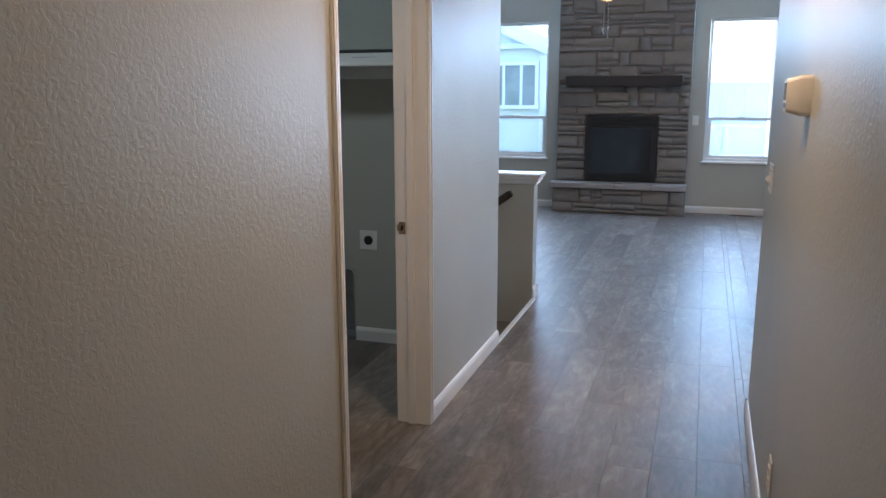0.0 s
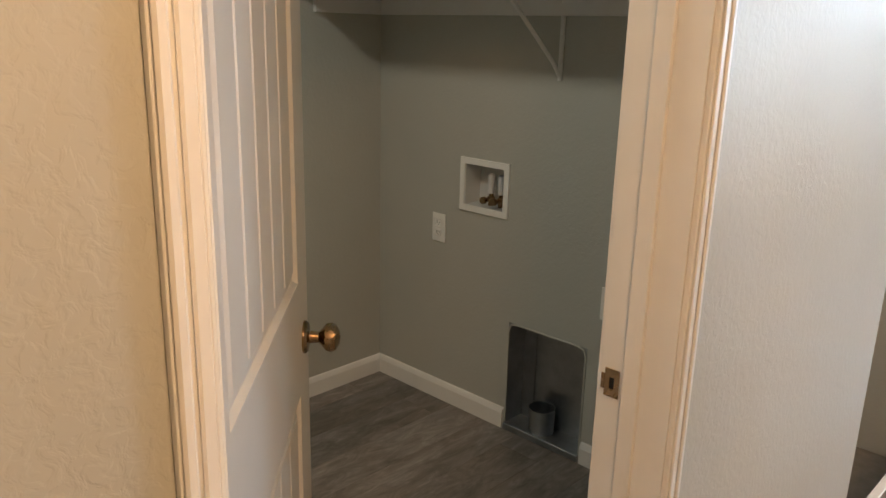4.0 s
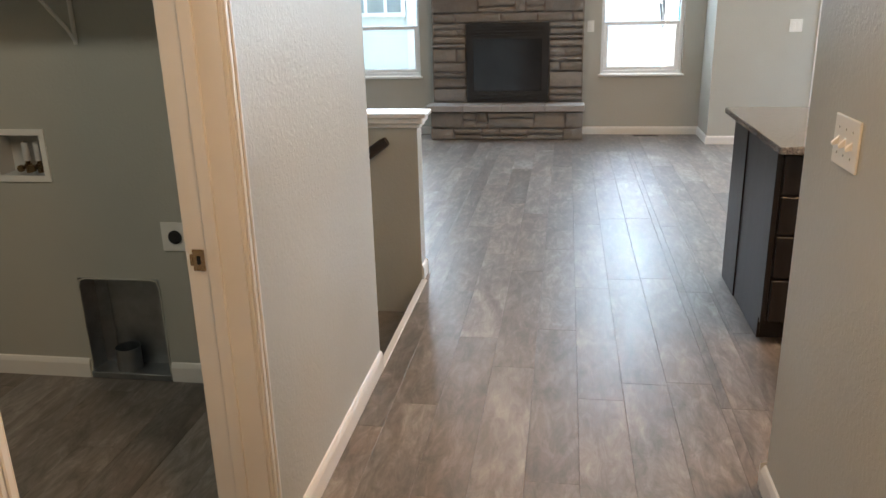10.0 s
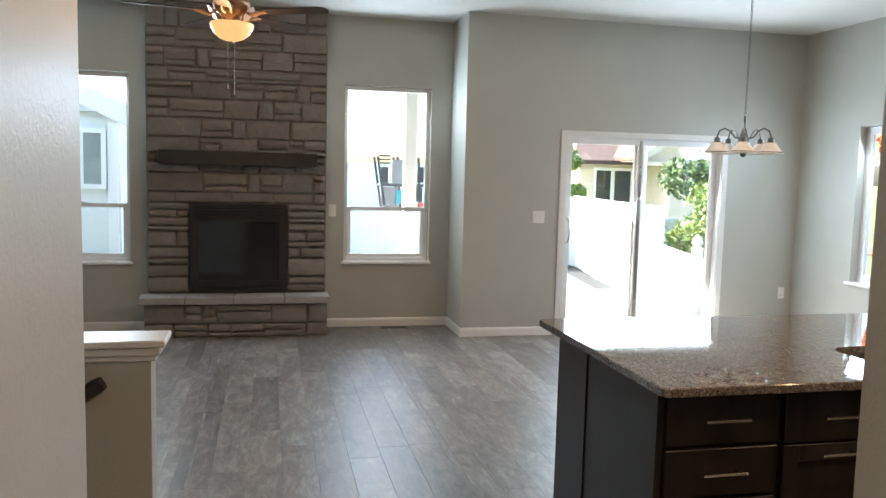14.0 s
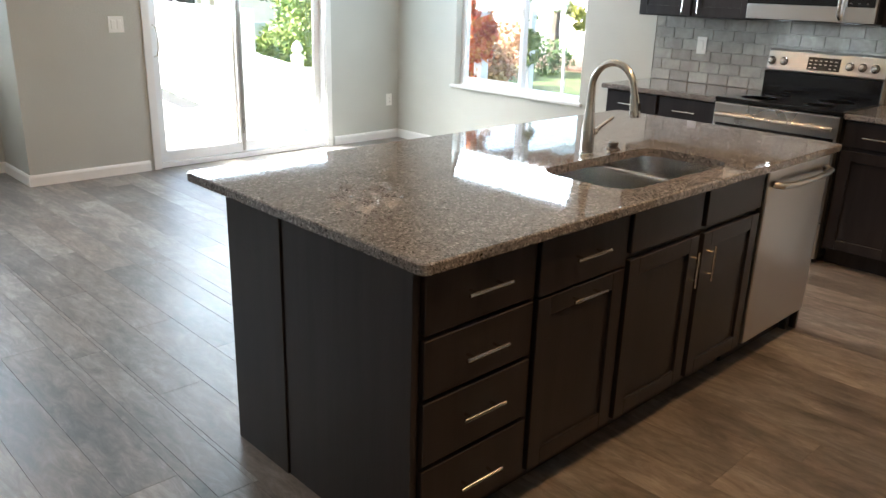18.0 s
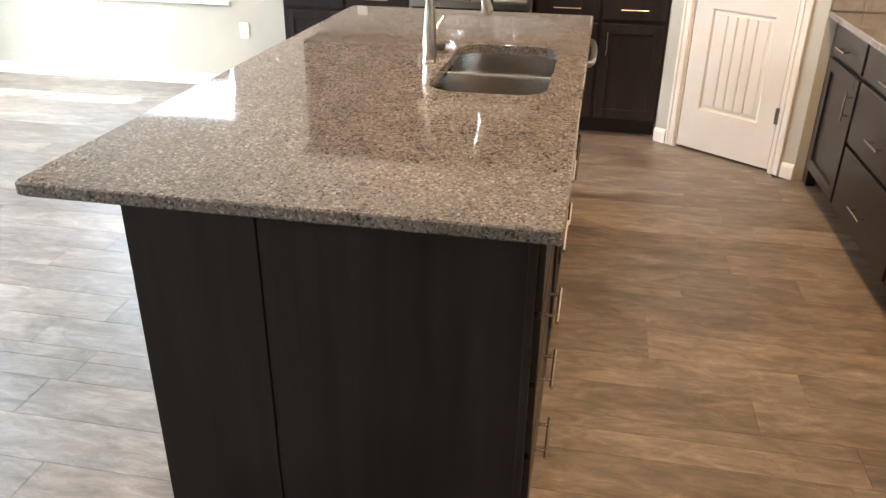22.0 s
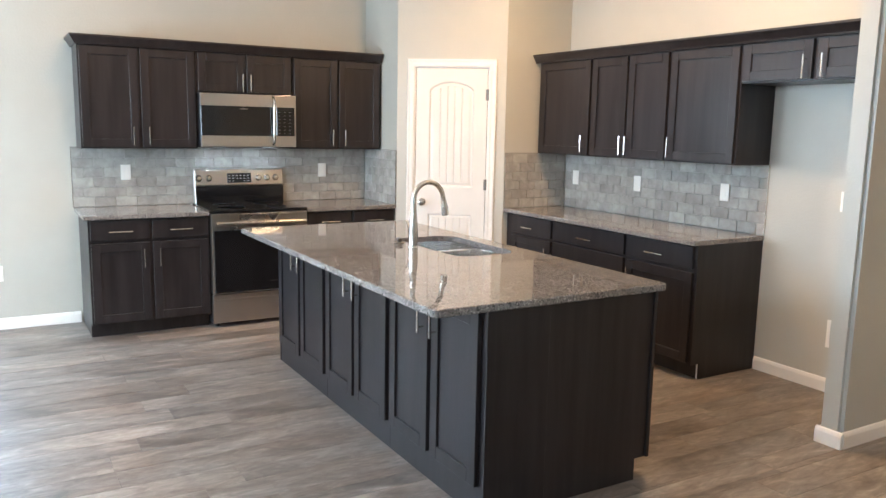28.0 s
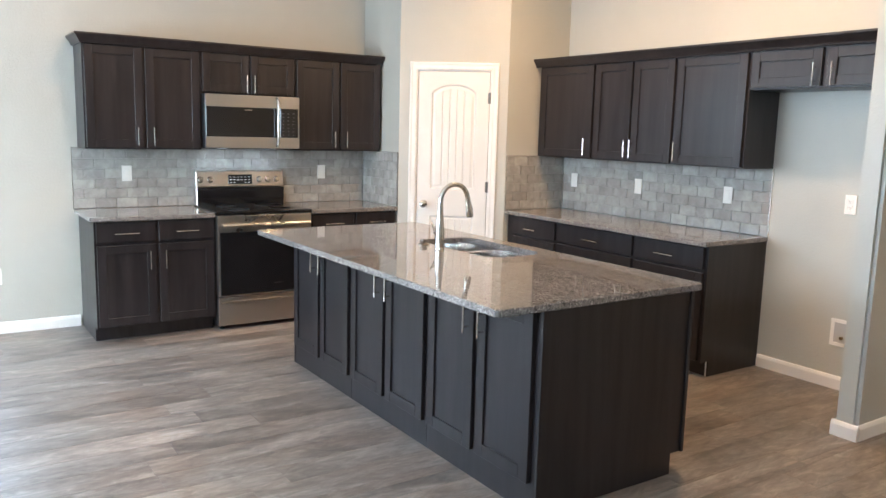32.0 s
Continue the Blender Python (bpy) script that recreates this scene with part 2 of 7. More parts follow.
def per_piece(name, stops, rough, scale=8.0, bump=0.2, depth=0.003, amount=0.5, fine=50.0, spec=0.5):
    """A material whose tone differs from piece to piece."""
    m, nt, b = material(name)
    info = nt.nodes.new("ShaderNodeObjectInfo")
    geo = nt.nodes.new("ShaderNodeNewGeometry")
    add = nt.nodes.new("ShaderNodeMath")
    nt.links.new(info.outputs["Random"], add.inputs[0])
    nt.links.new(geo.outputs["Random Per Island"], add.inputs[1])
    fr = nt.nodes.new("ShaderNodeMath")
    fr.operation = 'FRACT'
    nt.links.new(add.outputs[0], fr.inputs[0])
    n = noise_of(nt, scale, 5, 0.6, geo.outputs["Position"], 0.5)
    mx = nt.nodes.new("ShaderNodeMix")
    mx.inputs["Factor"].default_value = amount
    nt.links.new(fr.outputs[0], mx.inputs["A"])
    nt.links.new(n.outputs["Fac"], mx.inputs["B"])
    col = ramp_of(nt, stops)
    nt.links.new(mx.outputs["Result"], col.inputs["Fac"])
    nt.links.new(col.outputs["Color"], b.inputs["Base Color"])
    b.inputs["Roughness"].default_value = rough
    b.inputs["Specular IOR Level"].default_value = spec
    f = noise_of(nt, fine, 4, 0.6, geo.outputs["Position"])
    bump_of(nt, b, f.outputs["Fac"], bump, depth)
    return m


def glass(name, tint=(1, 1, 1), rough=0.0):
    m, nt, b = material(name)
    b.inputs["Base Color"].default_value = (*tint, 1)
    b.inputs["Roughness"].default_value = rough
    b.inputs["IOR"].default_value = 1.45
    b.inputs["Transmission Weight"].default_value = 1.0
    return m


PAINT = wall_paint("wall_paint", (0.452, 0.452, 0.408), (0.492, 0.492, 0.445))
CEIL = surface("ceiling_paint", (0.72, 0.70, 0.66), (0.78, 0.76, 0.72), 0.8, 2.0, fine=45, bump=0.4, depth=0.002)
TRIM = surface("white_trim", (0.76, 0.75, 0.72), (0.82, 0.81, 0.78), 0.35, 4.0, bump=0.04)
DOORW = surface("white_door", (0.67, 0.655, 0.62), (0.73, 0.715, 0.68), 0.38, 3.0, fine=90, bump=0.06)
VINYL = surface("white_vinyl", (0.78, 0.79, 0.79), (0.84, 0.84, 0.84), 0.32, 3.0, bump=0.03)
PLASTIC = surface("white_plastic", (0.80, 0.79, 0.75), (0.85, 0.84, 0.80), 0.35, 10.0, bump=0.02)
FLOOR = plank_floor("vinyl_plank")
UNDER = surface("underlay", (0.07, 0.062, 0.055), (0.10, 0.09, 0.08), 0.8)
GRANITE = granite("granite")
CAB = surface("espresso_wood", (0.0092, 0.0080, 0.0088), (0.0265, 0.0220, 0.0230), 0.34, 2.2, fine=30, bump=0.18, depth=0.0012, stretch=(7.0, 7.0, 0.6), rough_var=0.06)
CAB.node_tree.nodes["Principled BSDF"].inputs["Specular IOR Level"].default_value = 0.42
STEEL = surface("stainless", (0.50, 0.48, 0.455), (0.53, 0.51, 0.485), 0.28, 1.2, 1.0, bump=0.0, rough_var=0.02)
SINKSTEEL = surface("sink_steel", (0.88, 0.85, 0.80), (0.92, 0.89, 0.84), 0.22, 3.0, 1.0, bump=0.0, stretch=(9, 9, 0.6), rough_var=0.04)
BRUSH = surface("brushed_nickel", (0.58, 0.55, 0.50), (0.66, 0.63, 0.58), 0.24, 8.0, 1.0, fine=220, bump=0.04, depth=0.0004, rough_var=0.05)
PEWTER = surface("pewter", (0.13, 0.125, 0.12), (0.20, 0.192, 0.185), 0.38, 8.0, 1.0, fine=220, bump=0.04, depth=0.0004, rough_var=0.05)
BRASS = surface("antique_brass", (0.30, 0.205, 0.11), (0.40, 0.28, 0.16), 0.26, 20.0, 1.0, fine=120, bump=0.05, depth=0.0004)
GALV = surface("galvanised", (0.34, 0.36, 0.38), (0.47, 0.49, 0.51), 0.36, 14.0, 1.0, fine=60, bump=0.1, depth=0.001)
BLACK = surface("black_enamel", (0.006, 0.006, 0.007), (0.012, 0.012, 0.013), 0.10, 6.0, bump=0.0, rough_var=0.03)
MATTE = surface("black_matte", (0.010, 0.010, 0.011), (0.018, 0.018, 0.019), 0.5, 10.0, bump=0.1)
DARK = surface("dark_void", (0.004, 0.004, 0.004), (0.006, 0.006, 0.006), 0.9, bump=0.0)
STONE = per_piece("ledge_stone", [(0.0, (0.100, 0.097, 0.091)), (0.28, (0.178, 0.163, 0.145)), (0.5, (0.245, 0.220, 0.190)), (0.72, (0.192, 0.188, 0.180)), (1.0, (0.340, 0.305, 0.262))], 0.85, 7.0, 0.7, 0.012, 0.42, 26.0)
MORTAR = surface("mortar", (0.20, 0.187, 0.176), (0.29, 0.272, 0.256), 0.95, 12.0, fine=90, bump=0.6, depth=0.006)
SLAB = per_piece("hearth_slab", [(0.2, (0.26, 0.245, 0.235)), (0.8, (0.36, 0.34, 0.325))], 0.8, 9.0, 0.5, 0.006, 0.7, 40.0)
TILE = per_piece("glazed_tile", [(0.10, (0.20, 0.194, 0.178)), (0.45, (0.325, 0.316, 0.292)), (0.90, (0.54, 0.53, 0.495))], 0.11, 13.0, 0.55, 0.006, 0.75, 19.0, 0.65)
GROUT = surface("grout", (0.36, 0.35, 0.32), (0.43, 0.42, 0.39), 0.9, 10.0, fine=120, bump=0.3)
GLASS = glass("window_glass")
RAILW = surface("dark_handrail", (0.022, 0.014, 0.010), (0.04, 0.026, 0.018), 0.3, 4.0, stretch=(1, 8, 8))
CARPET = surface("carpet", (0.20, 0.175, 0.145), (0.27, 0.24, 0.20), 0.95, 20.0, fine=300, bump=0.8, depth=0.006)


# ---------------------------------------------------------------- building helpers
def mesh_of(name, bm, mat):
    me = bpy.data.meshes.new(name)
    bm.to_mesh(me)
    bm.free()
    for m in (mat if isinstance(mat, (list, tuple)) else [mat]):
        me.materials.append(m)
    return me


def smooth(bm, angle=40):
    lim = radians(angle)
    for f in bm.faces:
        f.smooth = True
    for e in bm.edges:
        e.smooth = len(e.link_faces) == 2 and e.calc_face_angle(0) < lim
    return bm


def thing(name, label, category, at=(0, 0, 0), group="", rz=0):
    e = new(name)
    e.empty_display_size = 0.1
    e.matrix_world = pose(*at, 0, 0, rz)
    return tagged(e, label, category, group)


def part(name, bm, mat, parent, label=""):
    """Links a bmesh as one mesh object under a thing or part, in the parent's own axes."""
    ob = new(name, mesh_of(name, bm, mat))
    ob.parent = parent
    if label:
        ob["label"] = label
    return ob


def solo(name, bm, mat, label, category, group="", kind="", at=None, rz=0):
    ob = new(name, mesh_of(name, bm, mat))
    if at:
        ob.matrix_world = pose(*at, 0, 0, rz)
    return tagged(ob, label, category, group, kind)


def setting(name, bm, mat, label):
    return tagged(new(name, mesh_of(name, bm, mat)), label, "", "", "structure")


def box(bm, x0, x1, y0, y1, z0, z1, bev=0.0, seg=1):
    c = bmesh.new()
    vs = [c.verts.new((x, y, z)) for x in (x0, x1) for y in (y0, y1) for z in (z0, z1)]
    for q in ((0, 1, 3, 2), (4, 6, 7, 5), (0, 4, 5, 1), (2, 3, 7, 6), (0, 2, 6, 4), (1, 5, 7, 3)):
        c.faces.new([vs[i] for i in q])
    if bev > 0:
        bmesh.ops.bevel(c, geom=c.edges[:], offset=bev, segments=seg, affect='EDGES', profile=0.6)
    bmesh.ops.recalc_face_normals(c, faces=c.faces[:])
    return merge(bm, c)


def merge(bm, c):
    me = bpy.data.meshes.new("tmp")
    c.to_mesh(me)
    c.free()
    bm.from_mesh(me)
    bpy.data.meshes.remove(me)
    return bm


def boxed(*args):
    return box(bmesh.new(), *args)


def ring(c, centre, u, v, ru, rv, n):
    return [c.verts.new(Vector(centre) + u * (ru * math.cos(2 * math.pi * i / n)) + v * (rv * math.sin(2 * math.pi * i / n))) for i in range(n)]


def tube(bm, pts, radius, n=10, caps=True):
    """A round bar along points; radius may be a list."""
    c = bmesh.new()
    pts = [Vector(p) for p in pts]
    rad = radius if isinstance(radius, (list, tuple)) else [radius] * len(pts)
    rings, u = [], None
    for i, p in enumerate(pts):
        d = (pts[min(i + 1, len(pts) - 1)] - pts[max(i - 1, 0)]).normalized()
        if u is None:
            u = d.orthogonal().normalized()
        else:
            u = (u - d * u.dot(d)).normalized()
        rings.append(ring(c, p, u, d.cross(u), rad[i], rad[i], n))
    for a, b in zip(rings, rings[1:]):
        for i in range(n):
            c.faces.new((a[i], a[(i + 1) % n], b[(i + 1) % n], b[i]))
    if caps:
        c.faces.new(list(reversed(rings[0])))
        c.faces.new(rings[-1])
    bmesh.ops.recalc_face_normals(c, faces=c.faces[:])
    smooth(c)
    return merge(bm, c)


def lathe(bm, profile, n=24, centre=(0, 0, 0), axis=(0, 0, 1)):
    """Turns (radius, height) pairs about an axis."""
    c = bmesh.new()
    ax = Vector(axis).normalized()
    u = ax.orthogonal().normalized()
    v = ax.cross(u)
    rings = [ring(c, Vector(centre) + ax * h, u, v, max(r, 1e-4), max(r, 1e-4), n) for r, h in profile]
    for a, b in zip(rings, rings[1:]):
        for i in range(n):
            c.faces.new((a[i], a[(i + 1) % n], b[(i + 1) % n], b[i]))
    c.faces.new(list(reversed(rings[0])))
    c.faces.new(rings[-1])
    bmesh.ops.recalc_face_normals(c, faces=c.faces[:])
    smooth(c, 35)
    return merge(bm, c)


def prism(bm, outline, z0, z1, bev=0.0, to=lambda a, b, h: (a, b, h)):
    """Extrudes a flat outline from z0 to z1; to() lays it into other axes."""
    c = bmesh.new()
    lo = [c.verts.new(to(a, b, z0)) for a, b in outline]
    hi = [c.verts.new(to(a, b, z1)) for a, b in outline]
    c.faces.new(lo)
    c.faces.new(hi)
    for i in range(len(lo)):
        j = (i + 1) % len(lo)
        c.faces.new((lo[i], lo[j], hi[j], hi[i]))
    bmesh.ops.recalc_face_normals(c, faces=c.faces[:])
    if bev:
        bmesh.ops.bevel(c, geom=c.edges[:], offset=bev, segments=1, affect='EDGES')
    return merge(bm, c)


def holed(us, vs, w0, w1, holes, to):
    """A slab with openings through it: cells of a grid, closed at every edge. to(u, v, w) gives the place."""
    us, vs = sorted(set(us)), sorted(set(vs))
    for u0, u1, v0, v1 in holes:
        us = sorted(set(us) | {u0, u1})
        vs = sorted(set(vs) | {v0, v1})
    c = bmesh.new()
    cache = {}

    def vert(i, j, k):
        if (i, j, k) not in cache:
            cache[i, j, k] = c.verts.new(to(us[i], vs[j], (w0, w1)[k]))
        return cache[i, j, k]

    def solid(i, j):
        if not (0 <= i < len(us) - 1 and 0 <= j < len(vs) - 1):
            return False
        mu, mv = (us[i] + us[i + 1]) / 2, (vs[j] + vs[j + 1]) / 2
        return not any(u0 < mu < u1 and v0 < mv < v1 for u0, u1, v0, v1 in holes)
    for i in range(len(us) - 1):
        for j in range(len(vs) - 1):
            if not solid(i, j):
                continue
            for k in (0, 1):
                c.faces.new((vert(i, j, k), vert(i + 1, j, k), vert(i + 1, j + 1, k), vert(i, j + 1, k)))
            for di, dj, a, b in ((-1, 0, (i, j), (i, j + 1)), (1, 0, (i + 1, j), (i + 1, j + 1)), (0, -1, (i, j), (i + 1, j)), (0, 1, (i, j + 1), (i + 1, j + 1))):
                if not solid(i + di, j + dj):
                    c.faces.new((vert(*a, 0), vert(*b, 0), vert(*b, 1), vert(*a, 1)))
    bmesh.ops.recalc_face_normals(c, faces=c.faces[:])
    return c


def wall_x(x0, x1, y0, y1, z0, z1, holes=()):
    """A wall that runs along x; holes as (x0, x1, z0, z1)."""
    return holed([x0, x1], [z0, z1], y0, y1, holes, lambda u, v, w: (u, w, v))


def wall_y(y0, y1, x0, x1, z0, z1, holes=()):
    """A wall that runs along y; holes as (y0, y1, z0, z1)."""
    return holed([y0, y1], [z0, z1], x0, x1, holes, lambda u, v, w: (w, u, v))


# ---------------------------------------------------------------- the shell
H = 3.025          # great-room ceiling
HH = 2.44         # hall and laundry ceiling
XE = 4.60         # range wall
YS = 2.95         # kitchen's south wall
YN = 9.66         # slider wall
YF = 10.25        # fireplace wall
XH0, XH1 = -1.133, 0.268   # hall walls
YP = 3.70         # end of the hall's right wall
YL = 4.385        # end of the hall's left wall
XR = 1.048        # corner of the fireplace recess
XW = -4.40        # far side of the living room
CT = 0.893        # worktop height
PA, PB = Vector((3.97, 4.31, 0)), Vector((3.42, 3.60, 0))   # corner pantry wall

setting("wall_hall_left", wall_y(-1.62, YL, -1.27, XH0, 0, H, [(2.264, 3.144, 0, 2.05)]), PAINT, "warm greige textured drywall with a door opening")
pier = boxed(XH1, XH1 + 0.12, -1.62, YP, 0, H)
for_edges = [e for e in pier.edges if abs(e.verts[0].co.y - YP) < 1e-4 and abs(e.verts[1].co.y - YP) < 1e-4 and abs(e.verts[0].co.z - e.verts[1].co.z) > 1]
bmesh.ops.bevel(pier, geom=for_edges, offset=0.02, segments=4, affect='EDGES')
setting("wall_hall_right", smooth(pier), PAINT, "warm greige textured drywall with a rounded end")
setting("wall_hall_end", wall_x(XH0, XH1, -1.62, -1.5, 0, HH), PAINT, "warm greige drywall")
setting("wall_header", wall_x(XH0, XH1, YP - 0.12, YP, HH, H), PAINT, "drywall header over the hall")
setting("wall_laundry_back", wall_x(-3.21, -1.27, 4.19, YL, 0, H, [(-2.34, -1.98, 0.02, 0.45), (-2.60, -2.39, 0.865, 1.04)]), PAINT, "greige drywall with recessed boxes")
setting("wall_laundry_side", wall_y(1.3, 4.19, -3.21, -3.09, 0, HH), PAINT, "greige drywall")
setting("wall_laundry_front", wall_x(-3.21, -1.27, 1.18, 1.30, 0, HH), PAINT, "greige drywall")
setting("wall_stair_back", wall_y(YL, 5.62, -4.52, XW, -2.8, H), PAINT, "greige drywall at the foot of the stairs")
setting("wall_living_south", wall_x(XW, -3.21, YL - 0.12, YL, -2.8, H), PAINT, "greige drywall beside the stairs")
setting("wall_stair_south", wall_x(-3.21, -1.13, YL - 0.07, YL - 0.002, -2.8, -0.25), PAINT, "greige drywall below the floor")
setting("wall_living_west", wall_y(5.62, YF, XW - 0.12, XW, 0, H), PAINT, "greige drywall")
WL = (-2.86, -1.99, 0.645, 2.39)
WR = (-0.016, 0.84, 0.648, 2.374)
setting("wall_fireplace", wall_x(XW - 0.12, XR, YF, YF + 0.16, 0, H, [WL, WR]), PAINT, "greige drywall with two tall windows")
setting("wall_recess", wall_y(YN + 0.16, YF + 0.16, XR, 1.24, 0, H), PAINT, "greige drywall return")
SL = (2.02, 3.74, 0.0, 1.97)
setting("wall_slider", wall_x(XR, XE + 0.16, YN, YN + 0.16, 0, H, [SL]), PAINT, "greige drywall with a sliding door opening")
KW = (7.385, 8.84, 0.62, 2.07)
setting("wall_range", wall_y(YS - 0.12, YN, XE, XE + 0.16, 0, H, [KW]), PAINT, "greige drywall with a kitchen window")
setting("wall_kitchen_south", wall_x(XH1 + 0.12, XE, YS - 0.12, YS, 0, H), PAINT, "greige drywall behind the cabinets")
setting("wall_pantry_return_1", wall_y(YS, PB.y, 3.42, 3.52, 0, H), PAINT, "greige drywall return beside the pantry")
setting("wall_pantry_return_2", wall_x(PA.x, XE, 4.21, 4.31, 0, H), PAINT, "greige drywall return beside the pantry")
du = (PA - PB).normalized()
dn_ = Vector((-du.y, du.x, 0))      # towards the kitchen
DL = (PA - PB).length
D0, D1, DH = 0.135, 0.755, 2.04      # pantry door opening along that wall


def diag(u, v, w):
    p = PB + du * u - dn_ * w
    return (p.x, p.y, v)


setting("wall_pantry", holed([0, DL], [0, H], 0.0, 0.10, [(D0, D1, 0, DH)], diag), PAINT, "greige diagonal drywall with the pantry door")
setting("ceiling", boxed(XW - 0.12, XE + 0.16, 2.83, YF + 0.16, H, H + 0.15), CEIL, "matt white textured ceiling")
setting("ceiling_hall", boxed(-3.21, XH1, -1.62, YP - 0.12, HH, HH + 0.1), CEIL, "matt white textured ceiling")


def baseboard(name, p0, p1, side, t=0.014, h=0.085):
    """A moulded skirting from p0 to p1; side is the way that the room lies."""
    p0, p1, s = Vector((*p0, 0)), Vector((*p1, 0)), Vector((*side, 0)).normalized()
    prof = [(0, 0), (t, 0), (t, h - 0.022), (t * 0.75, h - 0.012), (t * 0.45, h - 0.004), (0, h)]
    c = bmesh.new()
    ends = []
    for p in (p0, p1):
        ends.append([c.verts.new(p + s * a + Vector((0, 0, b))) for a, b in prof])
    for i in range(len(prof)):
        j = (i + 1) % len(prof)
        c.faces.new((ends[0][i], ends[0][j], ends[1][j], ends[1][i]))
    c.faces.new(ends[0])
    c.faces.new(list(reversed(ends[1])))
    bmesh.ops.recalc_face_normals(c, faces=c.faces[:])
    return setting(name, c, TRIM, "white painted moulded baseboard")


for i, (p0, p1, s) in enumerate([
        ((XH0, -1.5), (XH0, 2.230), (1, 0)), ((XH0, 3.170), (XH0, YL), (1, 0)),
        ((XH1, -1.5), (XH1, YP - 0.01), (-1, 0)), ((XH1 - 0.012, YP), (XH1 + 0.132, YP), (0, 1)), ((XH1 + 0.12, YS), (XH1 + 0.12, YP), (1, 0)),
        ((XH1 + 0.12, YS), (1.37, YS), (0, 1)), ((XE, 6.72), (XE, YN), (-1, 0)), ((3.80, YN), (XE, YN), (0, -1)), ((XR, YN), (1.96, YN), (0, -1)),
        ((XR, YN - 0.014), (XR, YF), (-1, 0)), ((-0.20, YF), (XR, YF), (0, -1)), ((XW, YF), (-1.82, YF), (0, -1)),
        ((-3.09, 1.3), (-3.09, 4.19), (1, 0)), ((-3.09, 4.19), (-2.345, 4.19), (0, -1)), ((-1.975, 4.19), (-1.27, 4.19), (0, -1)), ((-1.27, 3.195), (-1.27, 4.19), (-1, 0)),
        ((XW, 5.62), (XW, YF), (1, 0)), ((-1.148, 5.476), (-1.148, 5.614), (1, 0)), ((XW, 5.60), (-1.134, 5.60), (0, 1))]):
    baseboard("baseboard_%d" % (i + 1), p0, p1, s)
p = PB + du * 0.07
baseboard("baseboard_20", (3.42, 3.60), (p.x, p.y), (dn_.x, dn_.y))
p = PA - du * 0.08
baseboard("baseboard_21", (p.x, p.y), (PA.x, PA.y), (dn_.x, dn_.y))


# ---------------------------------------------------------------- windows and doors of the shell
def frame_of(a0, a1, z0, z1, w0, w1, bar, to, bot=None):
    return holed([a0, a1], [z0, z1], w0, w1, [(a0 + bar, a1 - bar, z0 + (bot or bar), z1 - bar)], to)


def along_x(u, v, w):
    return (u, w, v)


def along_y(u, v, w):
    return (w, u, v)


def pane(name, c, parent):
    ob = part(name, c, GLASS, parent)
    ob.visible_shadow = False
    return ob


def hung_window(name, opening, y, label):
    """A vinyl single-hung window in a wall along x, with a painted stool."""
    x0, x1, z0, z1 = opening
    zm = z0 + 0.525
    w = tagged(new(name), label, "", "", "structure")
    part("window_frame", frame_of(x0 + 0.002, x1 - 0.002, z0 + 0.002, z1 - 0.002, y + 0.075, y + 0.150, 0.034, along_x), VINYL, w)
    part("sash", frame_of(x0 + 0.038, x1 - 0.038, z0 + 0.038, zm + 0.018, y + 0.085, y + 0.115, 0.036, along_x), VINYL, w, "lower sash of white vinyl")
    part("meeting_rail", boxed(x0 + 0.038, x1 - 0.038, y + 0.117, y + 0.140, zm - 0.016, zm + 0.020, 0.002), VINYL, w)
    part("latch", box(boxed((x0 + x1) / 2 - 0.03, (x0 + x1) / 2 + 0.03, y + 0.088, y + 0.112, zm + 0.019, zm + 0.030, 0.003), (x0 + x1) / 2 - 0.006, (x0 + x1) / 2 + 0.03, y + 0.080, y + 0.095, zm + 0.030, zm + 0.038, 0.003), PLASTIC, w)
    pane("pane", boxed(x0 + 0.036, x1 - 0.036, y + 0.126, y + 0.131, zm + 0.020, z1 - 0.036), w)
    pane("pane", boxed(x0 + 0.074, x1 - 0.074, y + 0.098, y + 0.103, z0 + 0.074, zm - 0.018), w)
    sill = boxed(x0 - 0.022, x1 + 0.022, y - 0.030, y - 0.001, z0 - 0.020, z0 + 0.004, 0.004)
    part("window_sill", box(sill, x0 + 0.002, x1 - 0.002, y - 0.002, y + 0.074, z0 + 0.0005, z0 + 0.004), TRIM, w)
    return w


hung_window("window_1", WL, YF, "tall white single-hung vinyl window beside the fireplace")
hung_window("window_2", WR, YF, "tall white single-hung vinyl window beside the fireplace")

# kitchen window: a horizontal slider
y0, y1, z0, z1 = KW
w = tagged(new("window_3"), "wide white sliding vinyl window with a painted stool", "", "", "structure")
part("window_frame", frame_of(y0 + 0.002, y1 - 0.002, z0 + 0.002, z1 - 0.002, XE + 0.075, XE + 0.150, 0.036, along_y), VINYL, w)
ym = (y0 + y1) / 2
part("sash", frame_of(ym - 0.025, y1 - 0.038, z0 + 0.038, z1 - 0.038, XE + 0.082, XE + 0.108, 0.038, along_y), VINYL, w)
part("mullion", boxed(XE + 0.112, XE + 0.140, ym - 0.028, ym + 0.014, z0 + 0.038, z1 - 0.038, 0.003), VINYL, w)
part("latch", boxed(XE + 0.070, XE + 0.082, ym - 0.018, ym - 0.002, 1.26, 1.34, 0.004), PLASTIC, w)
pane("pane", boxed(XE + 0.093, XE + 0.098, ym + 0.012, y1 - 0.076, z0 + 0.076, z1 - 0.076), w)
pane("pane", boxed(XE + 0.124, XE + 0.129, y0 + 0.038, ym - 0.028, z0 + 0.038, z1 - 0.038), w)
